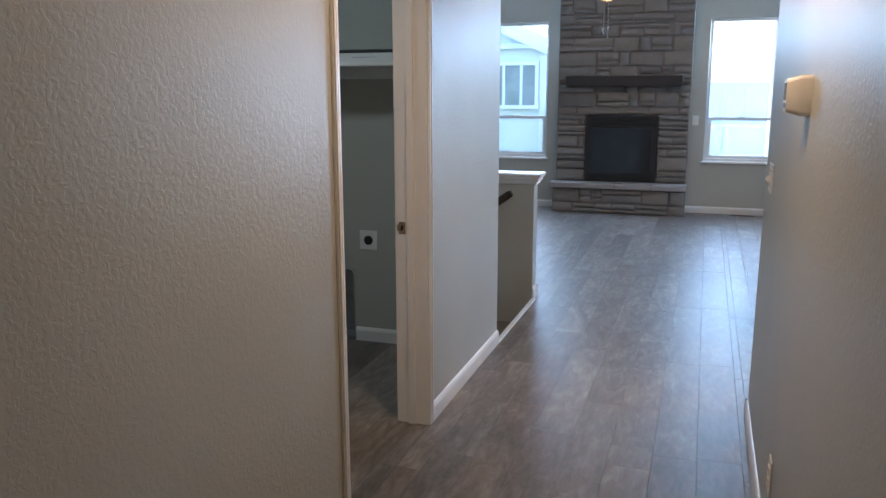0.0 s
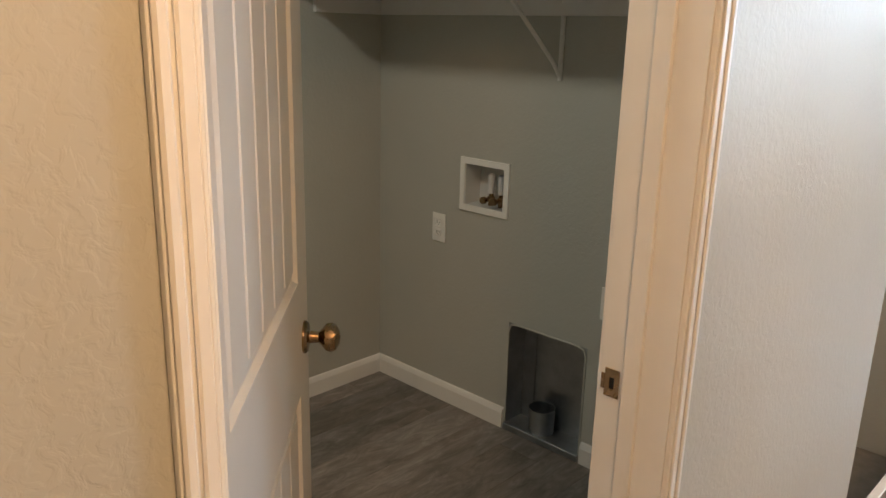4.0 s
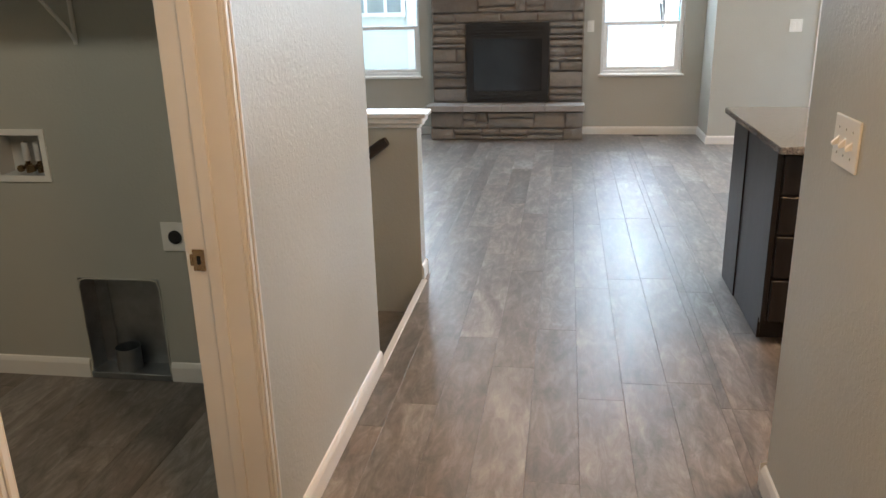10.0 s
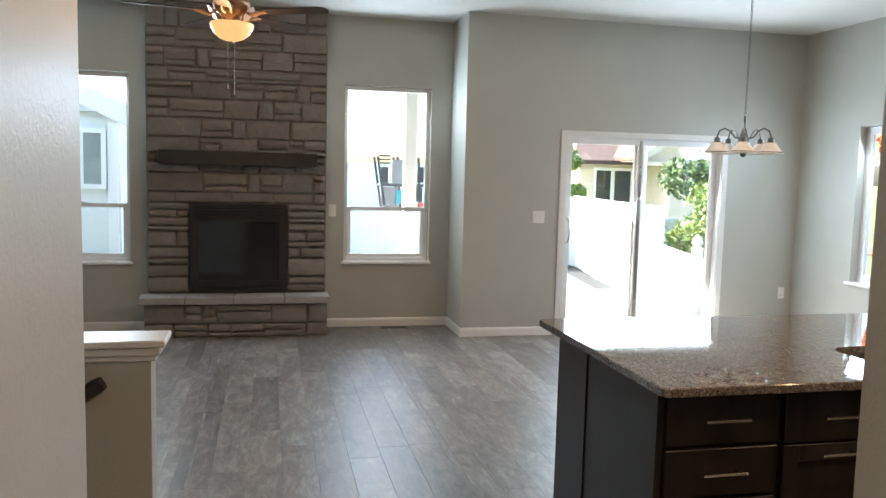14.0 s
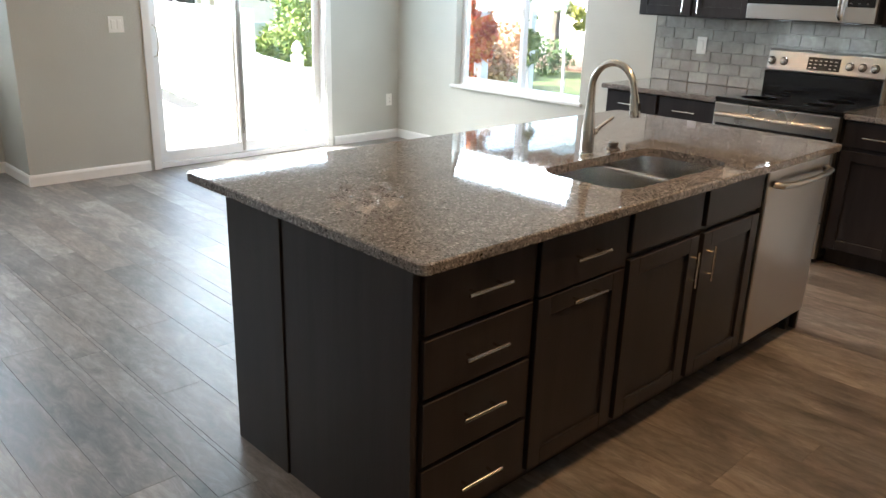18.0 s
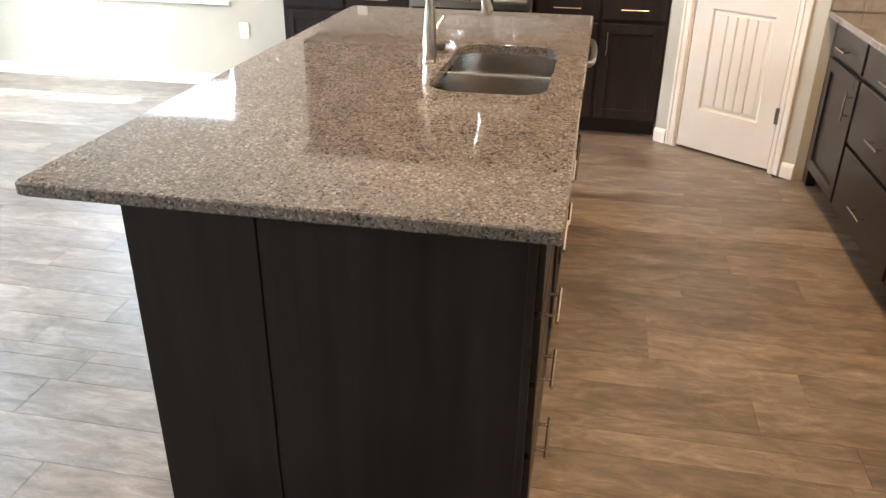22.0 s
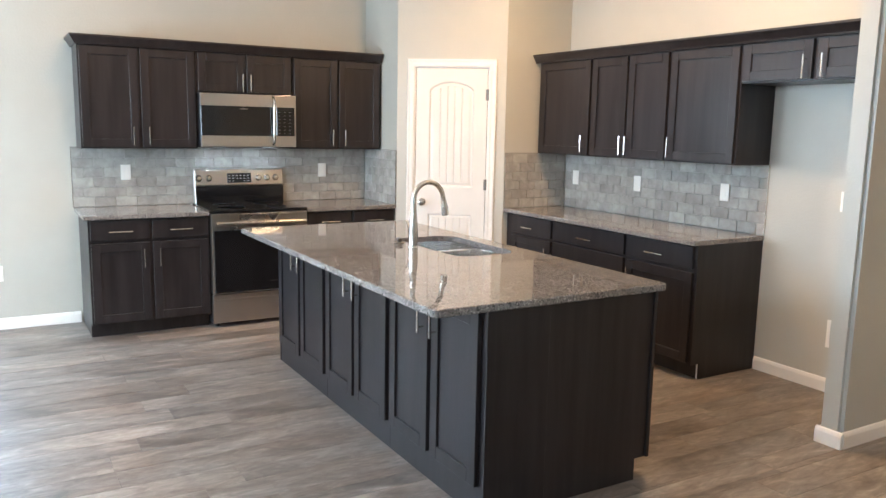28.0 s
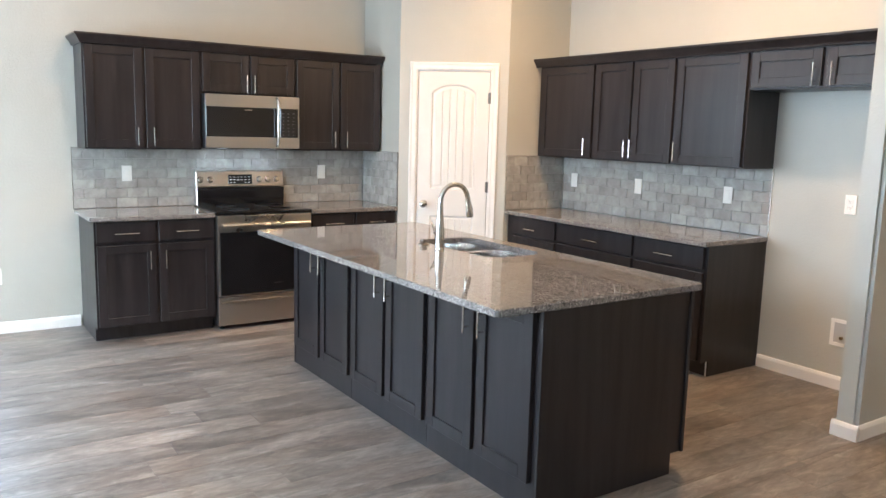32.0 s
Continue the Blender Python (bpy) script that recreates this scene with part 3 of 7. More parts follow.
sill = boxed(XE - 0.035, XE - 0.001, y0 - 0.035, y1 + 0.035, z0 - 0.022, z0 + 0.004, 0.004)
part("window_sill", box(sill, XE - 0.002, XE + 0.074, y0 + 0.002, y1 - 0.002, z0 + 0.0005, z0 + 0.004), TRIM, w)

# patio door
x0, x1, z0, z1 = SL
d = tagged(new("door_1"), "white vinyl sliding glass patio door, closed", "", "", "structure")
part("door_frame", holed([x0 - 0.03, x1 + 0.03], [0.0, z1 + 0.012], YN - 0.012, YN - 0.001, [(x0 + 0.03, x1 - 0.03, -1, z1 - 0.035)], along_x), TRIM, d, "white painted casing")
part("door_frame", holed([x0 + 0.002, x1 - 0.002], [0.004, z1 - 0.002], YN + 0.002, YN + 0.145, [(x0 + 0.040, x1 - 0.040, 0.045, z1 - 0.045)], along_x), VINYL, d)
xm = 2.84
p1 = part("sliding_panel", frame_of(x0 + 0.042, xm + 0.03, 0.047, z1 - 0.047, YN + 0.030, YN + 0.066, 0.058, along_x, 0.085), VINYL, d)
pane("pane", boxed(x0 + 0.100, xm - 0.028, YN + 0.045, YN + 0.050, 0.132, z1 - 0.105), d)
part("fixed_panel", frame_of(xm - 0.04, x1 - 0.042, 0.047, z1 - 0.047, YN + 0.078, YN + 0.114, 0.058, along_x, 0.085), VINYL, d)
pane("pane", boxed(xm + 0.018, x1 - 0.100, YN + 0.094, YN + 0.099, 0.132, z1 - 0.105), d)
part("interlock", boxed(xm - 0.016, xm + 0.012, YN + 0.020, YN + 0.0295, 0.06, z1 - 0.06, 0.003), STEEL, d, "grey metal interlock strip")
hb = tube(bmesh.new(), [(x0 + 0.068, YN + 0.030, 0.90), (x0 + 0.070, YN - 0.010, 0.91), (x0 + 0.075, YN - 0.030, 0.96), (x0 + 0.077, YN - 0.032, 1.02), (x0 + 0.075, YN - 0.030, 1.08), (x0 + 0.070, YN - 0.010, 1.13), (x0 + 0.068, YN + 0.030, 1.14)], 0.008, 8)
part("door_handle", hb, BRUSH, p1)
part("threshold", boxed(x0 + 0.042, x1 - 0.042, YN + 0.005, YN + 0.028, 0.004, 0.05, 0.004), STEEL, d)


def panel_outline(x0, x1, z0, z1, rise, n=14):
    """A panel's edge, from its lower left corner; the top swells by rise into a shallow arch."""
    pts = [(x0, z0), (x1, z0)]
    for i in range(n + 1):
        k = 1 - 2 * i / n
        pts.append(((x0 + x1) / 2 + k * (x1 - x0) / 2, z1 + rise * max(0.0, 1 - k * k) ** 0.8))
    return pts


HINGE = surface("dark_hinge", (0.16, 0.145, 0.13), (0.22, 0.20, 0.18), 0.35, 8.0, 0.9, bump=0.0)


def plank_door(name, label, w, h, at, rz, knob_x, metal):
    """A moulded two-panel door with an arched, grooved upper panel; face towards -y, hinge edge at x = 0."""
    d = tagged(new(name), label, "", "", "structure")
    d.matrix_world = pose(*at, 0, 0, rz)
    part("slab", boxed(0, w, -0.026, 0.0, 0.008, h, 0.001), DOORW, d)
    st = 0.118 if w > 0.68 else 0.108
    x0, x1 = st, w - st
    kinds = ((0.245, 0.822, 0.0, "lower_panel"), (1.046, h - 0.172, 0.070, "upper_panel"))
    front = lambda a, b, t: (a, -0.026 - t, b)
    # stiles and rails are one moulded face, with the two panels let into it
    f = bmesh.new()
    outer = [f.verts.new(front(a, b, 0.012)) for a, b in ((0.002, 0.010), (w - 0.002, 0.010), (w - 0.002, h - 0.002), (0.002, h - 0.002))]
    back = [f.verts.new(front(a, b, 0.0002)) for a, b in ((0, 0.008), (w, 0.008), (w, h), (0, h))]
    edges = [f.edges.new((outer[i], outer[(i + 1) % 4])) for i in range(4)]
    for i in range(4):
        f.faces.new((outer[i], outer[(i + 1) % 4], back[(i + 1) % 4], back[i]))
    for z0, z1, rise, kind in kinds:
        lp = [f.verts.new(front(a, b, 0.012)) for a, b in panel_outline(x0, x1, z0, z1, rise)]
        edges += [f.edges.new((lp[i], lp[(i + 1) % len(lp)])) for i in range(len(lp))]
    bmesh.ops.triangle_fill(f, edges=edges, use_beauty=True)
    bmesh.ops.recalc_face_normals(f, faces=f.faces[:])
    part("stiles_and_rails", f, DOORW, d)
    for z0, z1, rise, kind in kinds:
        c = bmesh.new()
        loops = []
        for inset, t_ in ((0.0, 0.012), (0.004, 0.0114), (0.012, 0.0020), (0.017, 0.0004), (0.021, 0.0012), (0.038, 0.0088)):
            loops.append([c.verts.new(front(a, b, t_)) for a, b in panel_outline(x0 + inset, x1 - inset, z0 + inset, z1 - inset * 0.8, rise * (1 - 4 * inset))])
        for la, lb in zip(loops, loops[1:]):
            for i in range(len(la)):
                j = (i + 1) % len(la)
                c.faces.new((la[i], la[j], lb[j], lb[i]))
        bmesh.ops.recalc_face_normals(c, faces=c.faces[:])
        if sum(fc.normal.y for fc in c.faces) > 0:
            bmesh.ops.reverse_faces(c, faces=c.faces[:])
        pn = part(kind, smooth(c, 25), DOORW, d, "moulded panel with grooved boards")
        a0, a1, m0, m1 = x0 + 0.038, x1 - 0.038, z0 + 0.038, z1 - 0.030
        half, mid = (a1 - a0) / 2, (a0 + a1) / 2
        crest = lambda x: m1 + rise * 0.85 * max(0.0, 1 - ((x - mid) / half) ** 2) ** 0.8
        n = 5
        for i in range(n):
            a, b = a0 + (a1 - a0) * i / n, a0 + (a1 - a0) * (i + 1) / n
            ga, gb = (0.0 if i == 0 else 0.006), (0.0 if i == n - 1 else 0.006)
            c = bmesh.new()
            rows = []
            for x, t_ in ((a, 0.0088 if i == 0 else 0.0030), (a + ga + 0.001, 0.0092), ((a + b) / 2, 0.0092), (b - gb - 0.001, 0.0092), (b, 0.0088 if i == n - 1 else 0.0030)):
                rows.append([c.verts.new(front(x, m0, t_)), c.verts.new(front(x, crest(x) if rise else m1, t_))])
            for ra, rb in zip(rows, rows[1:]):
                c.faces.new((ra[0], rb[0], rb[1], ra[1]))
            part("board", c, DOORW, pn)
    k = part("knob", lathe(bmesh.new(), [(0.033, 0.0), (0.033, 0.004), (0.029, 0.009), (0.013, 0.012), (0.011, 0.030), (0.017, 0.036), (0.027, 0.044), (0.0295, 0.054), (0.026, 0.064), (0.014, 0.071), (0.001, 0.073)], 28, (knob_x, -0.038, 0.918), (0, -1, 0)), metal, d, "round metal door knob")
    for z in (0.315, 1.075, h - 0.212):
        hg = tube(bmesh.new(), [(-0.004, -0.044, z - 0.045), (-0.004, -0.044, z + 0.045)], 0.0065, 10)
        part("hinge", box(hg, 0.0, 0.014, -0.0435, -0.0412, z - 0.044, z + 0.044), HINGE, d)
    return d


def casing_bm(a0, a1, top, width, t, to):
    """Moulded casing round three sides of an opening, from a0 to a1 and up to top."""
    c = bmesh.new()
    for u0, u1, v0, v1 in ((a0 - width, a0, 0, top + width), (a1, a1 + width, 0, top + width), (a0, a1, top, top + width)):
        prism(c, [(u0, v0), (u1, v0), (u1, v1), (u0, v1)], 0.0, t * 0.6, 0.0015, to)
    r = width * 0.35
    for u0, u1, v0, v1 in ((a0 - width + 0.002, a0 - width + r, 0, top + width - 0.002), (a1 + width - r, a1 + width - 0.002, 0, top + width - 0.002), (a0 - width + r, a1 + width - r, top + width - r, top + width - 0.002)):
        prism(c, [(u0, v0), (u1, v0), (u1, v1), (u0, v1)], t * 0.6, t, 0.003, to)
    for u0, u1, v0, v1 in ((a0 - 0.022, a0 - 0.006, 0, top + 0.022), (a1 + 0.006, a1 + 0.022, 0, top + 0.022), (a0 - 0.006, a1 + 0.006, top + 0.006, top + 0.022)):
        prism(c, [(u0, v0), (u1, v0), (u1, v1), (u0, v1)], t * 0.6, t * 0.85, 0.003, to)
    return c


# laundry door: opening y 2.30 to 3.08
t = tagged(new("trim_1"), "white painted door jamb and casing of the laundry", "", "", "structure")
part("casing", casing_bm(2.277, 3.128, 2.045, 0.042, 0.017, lambda a, b, h: (XH0 + 0.001 + h, a, b)), TRIM, t)
part("casing", casing_bm(2.277, 3.128, 2.045, 0.046, 0.017, lambda a, b, h: (-1.271 - h, a, b)), TRIM, t)
part("jamb", box(box(boxed(-1.271, XH0 + 0.001, 2.266, 2.284, 0, 2.05), -1.271, XH0 + 0.001, 3.124, 3.142, 0, 2.05), -1.271, XH0 + 0.001, 2.284, 3.124, 2.03, 2.048), TRIM, t)
part("stop", box(box(boxed(-1.224, -1.192, 2.284, 2.294, 0, 2.03, 0.001), -1.222, -1.190, 3.114, 3.124, 0, 2.03, 0.001), -1.222, -1.190, 2.294, 3.114, 2.02, 2.03), TRIM, t)
sp = part("strike_plate", holed([-1.262, -1.232], [0.889, 0.943], 3.1215, 3.1235, [(-1.252, -1.242, 0.905, 0.927)], lambda u, v, w: (u, w, v)), BRASS, t, "brass strike plate")
part("latch_hole", boxed(-1.2518, -1.2422, 3.1225, 3.1238, 0.9052, 0.9268), DARK, t)
part("strike_lip", boxed(-1.270, -1.2625, 3.1218, 3.1240, 0.901, 0.931, 0.0008), BRASS, sp)
plank_door("door_2", "white moulded two-panel laundry door, standing open", 0.81, 2.02, (-1.262, 2.287, 0.008), 90 + 46.4, 0.75, BRASS)

# pantry door
t = tagged(new("trim_2"), "white painted door jamb and casing of the pantry", "", "", "structure")
part("casing", casing_bm(D0 + 0.004, D1 - 0.004, DH - 0.004, 0.062, 0.016, lambda a, b, h: diag(a, b, -0.001 - h)), TRIM, t)
jb = bmesh.new()
for a, b, z0, z1 in ((D0 + 0.001, D0 + 0.012, 0, DH), (D1 - 0.012, D1 - 0.001, 0, DH), (D0 + 0.012, D1 - 0.012, DH - 0.012, DH - 0.001)):
    prism(jb, [(a, z0), (b, z0), (b, z1), (a, z1)], 0.0, 0.10, 0, lambda u, v, w: diag(u, v, w))
part("jamb", jb, TRIM, t)
hp = PB + du * (D0 + 0.015) - dn_ * 0.040
ang = math.degrees(math.atan2(du.y, du.x))
# face towards the kitchen: local -y is dn_, so local x runs against du
hp2 = PB + du * (D1 - 0.015) - dn_ * 0.040
pd = plank_door("door_3", "white moulded two-panel pantry door with an arched top, closed", D1 - D0 - 0.030, 2.02, (hp.x, hp.y, 0.006), ang + 180, 0.53, BRUSH)
pd.matrix_world = Matrix.Translation(hp) @ pose(0, 0, 0.006, 0, 0, ang) @ Matrix.Diagonal((1, -1, 1, 1))

# ---------------------------------------------------------------- stairwell and half wall
setting("wall_half", boxed(XW, -1.148, 5.478, 5.60, -2.8, 0.885), PAINT, "low greige drywall beside the stairs")
cap = boxed(XW, -1.094, 5.440, 5.635, 0.905, 0.930, 0.005)
box(cap, XW, -1.112, 5.454, 5.622, 0.872, 0.905, 0.006)
setting("trim_3", box(cap, XW, -1.128, 5.466, 5.612, 0.850, 0.872, 0.005), TRIM, "white painted cap on the half wall")
setting("trim_4", boxed(-1.150, -1.118, YL + 0.004, 5.474, -0.20, 0.006, 0.003), TRIM, "white nosing at the head of the stairs")
for i in range(9):
    setting("stair_%d" % (i + 1), boxed(-1.15 - 0.27 * (i + 1), -1.151 - 0.27 * i, YL + 0.004, 5.474, -2.8, -0.19 * (i + 1), 0.012), CARPET, "carpeted stair leading down")
setting("floor_lower", boxed(XW, -3.581, YL, 5.478, -2.9, -2.5), CARPET, "carpeted lower landing")
hr = thing("handrail", "dark stained wooden handrail sloping down the stairs", "handrail", (-1.30, 5.42, 0.79))
part("rail", tube(bmesh.new(), [(0, 0, 0), (-0.02, 0, -0.012), (-2.7, 0, -1.90)], [0.024, 0.029, 0.029], 12), RAILW, hr)
for k in (0.25, 1.5):
    part("bracket", tube(bmesh.new(), [(-k, 0.0, -0.03 - 0.7 * k), (-k, 0.03, -0.08 - 0.7 * k), (-k, 0.069, -0.08 - 0.7 * k)], 0.007, 8), MATTE, hr)


# ---------------------------------------------------------------- kitchen cabinets
def pull(parent, x, z, length, upright, y=-0.021):
    """A brushed bar pull with two posts."""
    c = bmesh.new()
    dx, dz = (0, length / 2) if upright else (length / 2, 0)
    tube(c, [(x - dx, y - 0.030, z - dz), (x + dx, y - 0.030, z + dz)], 0.0050, 8)
    for s in (-0.62, 0.62):
        tube(c, [(x + dx * s, y, z + dz * s), (x + dx * s, y - 0.030, z + dz * s)], 0.0042, 6)
    return part("handle", c, BRUSH, parent, "brushed nickel bar pull")


def shaker(parent, x0, x1, z0, z1, t=0.020, rail=0.058):
    """A shaker door: a recessed panel with its stiles and rails."""
    y0, b = -t - 0.001, 0.0016
    d = part("door", boxed(x0 + rail - 0.002, x1 - rail + 0.002, -0.011, -0.003, z0 + rail - 0.002, z1 - rail + 0.002), CAB, parent)
    part("stile", boxed(x0, x0 + rail, y0, -0.001, z0, z1, b), CAB, d)
    part("stile", boxed(x1 - rail, x1, y0, -0.001, z0, z1, b), CAB, d)
    part("rail", boxed(x0 + rail, x1 - rail, y0, -0.001, z0, z0 + rail, b), CAB, d)
    part("rail", boxed(x0 + rail, x1 - rail, y0, -0.001, z1 - rail, z1, b), CAB, d)
    return d


def cabinet(name, label, w, depth, z0, z1, fronts, at, rz, toe=0.0, toe_in=0.075, group="kitchen cabinets", mat=None):
    """A framed cabinet; its face at y = 0 towards -y, x to the right of one who faces it."""
    g = thing(name, label, "cabinet", at, group, rz)
    b = bmesh.new()
    if toe:
        prism(b, [(toe_in, z0), (depth, z0), (depth, z1), (0, z1), (0, z0 + toe), (toe_in, z0 + toe)], 0.0, w, 0.0, lambda a, c2, h: (h, a, c2))
    else:
        box(b, 0, w, 0, depth, z0, z1, 0.0012)
    part("body", b, CAB, g)
    for f in fronts:
        kind, x0, x1, a0, a1 = f[:5]
        if kind == "door":
            o = shaker(g, x0, x1, a0, a1)
        else:
            o = part("drawer_front" if kind == "drawer" else "panel", boxed(x0, x1, -0.021, -0.001, a0, a1, 0.0022), CAB, g)
        if len(f) > 5:
            pull(o, *f[5:])
    return g


def crown(name, outline_pts, z, label):
    """Crown moulding along a run of points, sloping out."""
    prof = [(0.0, 0.0), (0.012, 0.0), (0.016, 0.012), (0.040, 0.050), (0.046, 0.055), (0.046, 0.068), (0.0, 0.068)]
    c = bmesh.new()
    rings = []
    n = len(outline_pts)
    for i, (px, py) in enumerate(outline_pts):
        p = Vector((px, py, 0))
        segs = []
        if i > 0:
            segs.append((p - Vector((*outline_pts[i - 1], 0))).normalized())
        if i < n - 1:
            segs.append((Vector((*outline_pts[i + 1], 0)) - p).normalized())
        nrm = [Vector((s.y, -s.x, 0)) for s in segs]
        m = sum(nrm, Vector()).normalized()
        m *= 1 / max(0.3, m.dot(nrm[0]))
        rings.append([c.verts.new(p + m * a + Vector((0, 0, z + b))) for a, b in prof])
    for a, b in zip(rings, rings[1:]):
        for i in range(len(prof)):
            j = (i + 1) % len(prof)
            c.faces.new((a[i], a[j], b[j], b[i]))
    c.faces.new(rings[0])
    c.faces.new(list(reversed(rings[-1])))
    bmesh.ops.recalc_face_normals(c, faces=c.faces[:])
    return solo(name, c, CAB, label, "moulding")


UB, UT = 1.35, 2.085       # upper cabinets
G = 0.004
XU = XE - 0.325            # upper face on the range wall
XB = XE - 0.600            # base face on the range wall


def two_doors(w, z0, z1, hz, hl=0.13, m=0.012, side=0.045, gap=0.010):
    c = w / 2
    return [("door", m, c - gap, z0, z1, c - gap - side, hz, hl, True), ("door", c + gap, w - m, z0, z1, c + gap + side, hz, hl, True)]


def drawers_doors(w, z_split=0.70, z0=0.115, z1=0.852, m=0.014, gap=0.012, hz=0.577):
    c = w / 2
    out = []
    for a, b, s in ((m, c - gap, -1), (c + gap, w - m, 1)):
        out.append(("drawer", a, b, z_split + 0.012, z1, (a + b) / 2, (z_split + z1) / 2 - 0.002, 0.16, False))
        hx = b - 0.042 if s < 0 else a + 0.042
        out.append(("door", a, b, z0, z_split - 0.012, hx, hz, 0.135, True))
    return out


ESP = "espresso-stained shaker "
# range wall, uppers
cabinet("wall_cabinet", ESP + "wall cabinet with two doors", 0.820, 0.323, UB, UT, two_doors(0.820, UB + 0.010, UT - 0.012, UB + 0.093), (XU, 6.692, 0), -90)
cabinet("wall_cabinet", ESP + "short cabinet over the microwave", 0.755, 0.323, 1.775, UT, two_doors(0.755, 1.787, UT - 0.012, 1.858, side=0.021), (XU, 5.87, 0), -90)
cabinet("wall_cabinet", ESP + "wall cabinet with two doors", 0.785, 0.323, UB, UT, two_doors(0.785, UB + 0.010, UT - 0.012, UB + 0.093), (XU, 5.11, 0), -90)
crown("crown_moulding", [(XE - 0.001, 6.694), (XU - 0.022, 6.694), (XU - 0.022, 4.322)], UT - 0.005, "espresso-stained crown moulding on the wall cabinets")
# range wall, bases
cabinet("base_cabinet", ESP + "base cabinet, two drawers over two doors", 0.835, 0.598, 0.0, CT - 0.032, drawers_doors(0.835), (XB, 6.705, 0), -90, toe=0.10)
cabinet("base_cabinet", ESP + "base cabinet beside the range", 0.790, 0.598, 0.0, CT - 0.032, drawers_doors(0.790), (XB, 5.105, 0), -90, toe=0.10)
# south wall, uppers
YU = YS + 0.325
YB = YS + 0.600
cabinet("wall_cabinet", ESP + "single-door wall cabinet", 0.655, 0.323, UB, UT, [("door", 0.040, 0.645, UB + 0.01, UT - 0.012, 0.645 - 0.050, UB + 0.093, 0.13, True)], (3.395, YU, 0), 180)
cabinet("wall_cabinet", ESP + "wall cabinet with two doors", 0.785, 0.323, UB, UT, two_doors(0.785, UB + 0.01, UT - 0.012, UB + 0.093, side=0.018), (2.736, YU, 0), 180)
cabinet("wall_cabinet", ESP + "single-door wall cabinet", 0.572, 0.323, UB, UT, [("door", 0.012, 0.560, UB + 0.01, UT - 0.012, 0.012 + 0.026, UB + 0.093, 0.13, True)], (1.948, YU, 0), 180)
cabinet("wall_cabinet", ESP + "short cabinet over the refrigerator space", 0.955, 0.323, 1.845, UT, [("door", 0.012, 0.476, 1.857, UT - 0.012, 0.440, 1.925, 0.13, True), ("door", 0.510, 0.943, 1.857, UT - 0.012, 0.553, 1.925, 0.13, True)], (1.372, YU, 0), 180)
crown("crown_moulding", [(3.417, YU + 0.022), (0.416, YU + 0.022)], UT - 0.005, "espresso-stained crown moulding on the wall cabinets")
# south wall, bases
cabinet("base_cabinet", ESP + "base cabinet, one drawer over a door", 0.540, 0.598, 0.0, CT - 0.032, [("drawer", 0.014, 0.526, 0.712, 0.852, 0.255, 0.766, 0.14, False), ("door", 0.014, 0.526, 0.115, 0.688, 0.491, 0.565, 0.135, True)], (3.335, YB, 0), 180, toe=0.10)
w3 = 0.802
cabinet("base_cabinet", ESP + "base cabinet with three drawers", w3, 0.598, 0.0, CT - 0.032, [("drawer", 0.014, w3 - 0.014, a, b, w3 / 2, hz_, 0.16, False) for a, b, hz_ in ((0.712, 0.852, 0.767), (0.42, 0.694, 0.526), (0.115, 0.402, 0.227))], (2.792, YB, 0), 180, toe=0.10)
cabinet("base_cabinet", ESP + "base cabinet, one drawer over a door", 0.613, 0.598, 0.0, CT - 0.032, [("drawer", 0.014, 0.590, 0.712, 0.852, 0.288, 0.770, 0.16, False), ("door", 0.014, 0.590, 0.115, 0.688, 0.046, 0.575, 0.135, True)], (1.988, YB, 0), 180, toe=0.10)
solo("filler_strip", boxed(3.337, 3.418, YB - 0.05, YB, 0.0, CT - 0.032, 0.001), CAB, "espresso-stained filler strip beside the wall", "filler")


def worktop(name, outline, z1, thick, hole=None):
    """A stone top with an eased edge, and a rounded hole where the sink hangs."""
    c = bmesh.new()
    e = 0.004

    def inset(pts, amount):
        cx, cy = sum(p[0] for p in pts) / len(pts), sum(p[1] for p in pts) / len(pts)
        return [(px - math.copysign(amount, px - cx), py - math.copysign(amount, py - cy)) for px, py in pts]
    levels = [(inset(outline, e), z1), (outline, z1 - e), (outline, z1 - thick + e), (inset(outline, e), z1 - thick)]
    loops = [[c.verts.new((px, py, z)) for px, py in pts] for pts, z in levels]
    for a, b in zip(loops, loops[1:]):
        for i in range(len(a)):
            c.faces.new((a[i], a[(i + 1) % len(a)], b[(i + 1) % len(a)], b[i]))
    hl = [[c.verts.new((px, py, z)) for px, py in hole] for z in (z1, z1 - thick)] if hole else None
    for lp, k in ((loops[0], 0), (loops[-1], 1)):
        edges = [c.edges.get((lp[i], lp[(i + 1) % len(lp)])) for i in range(len(lp))]
        if hl:
            h = hl[k]
            edges += [c.edges.new((h[i], h[(i + 1) % len(h)])) for i in range(len(h))]
        bmesh.ops.triangle_fill(c, edges=edges, use_beauty=True)
    if hl:
        for i in range(len(hole)):
            j = (i + 1) % len(hole)
            c.faces.new((hl[0][i], hl[0][j], hl[1][j], hl[1][i]))
    bmesh.ops.recalc_face_normals(c, faces=c.faces[:])
    return solo(name, c, GRANITE, "polished brown-grey speckled granite worktop", "worktop")


def rounded(x0, x1, y0, y1, r, n=5):
    pts = []
    for cx, cy, a in ((x1 - r, y1 - r, 0), (x0 + r, y1 - r, 90), (x0 + r, y0 + r, 180), (x1 - r, y0 + r, 270)):
        for i in range(n + 1):
            t2 = radians(a + 90 * i / n)
            pts.append((cx + r * math.cos(t2), cy + r * math.sin(t2)))
    return pts


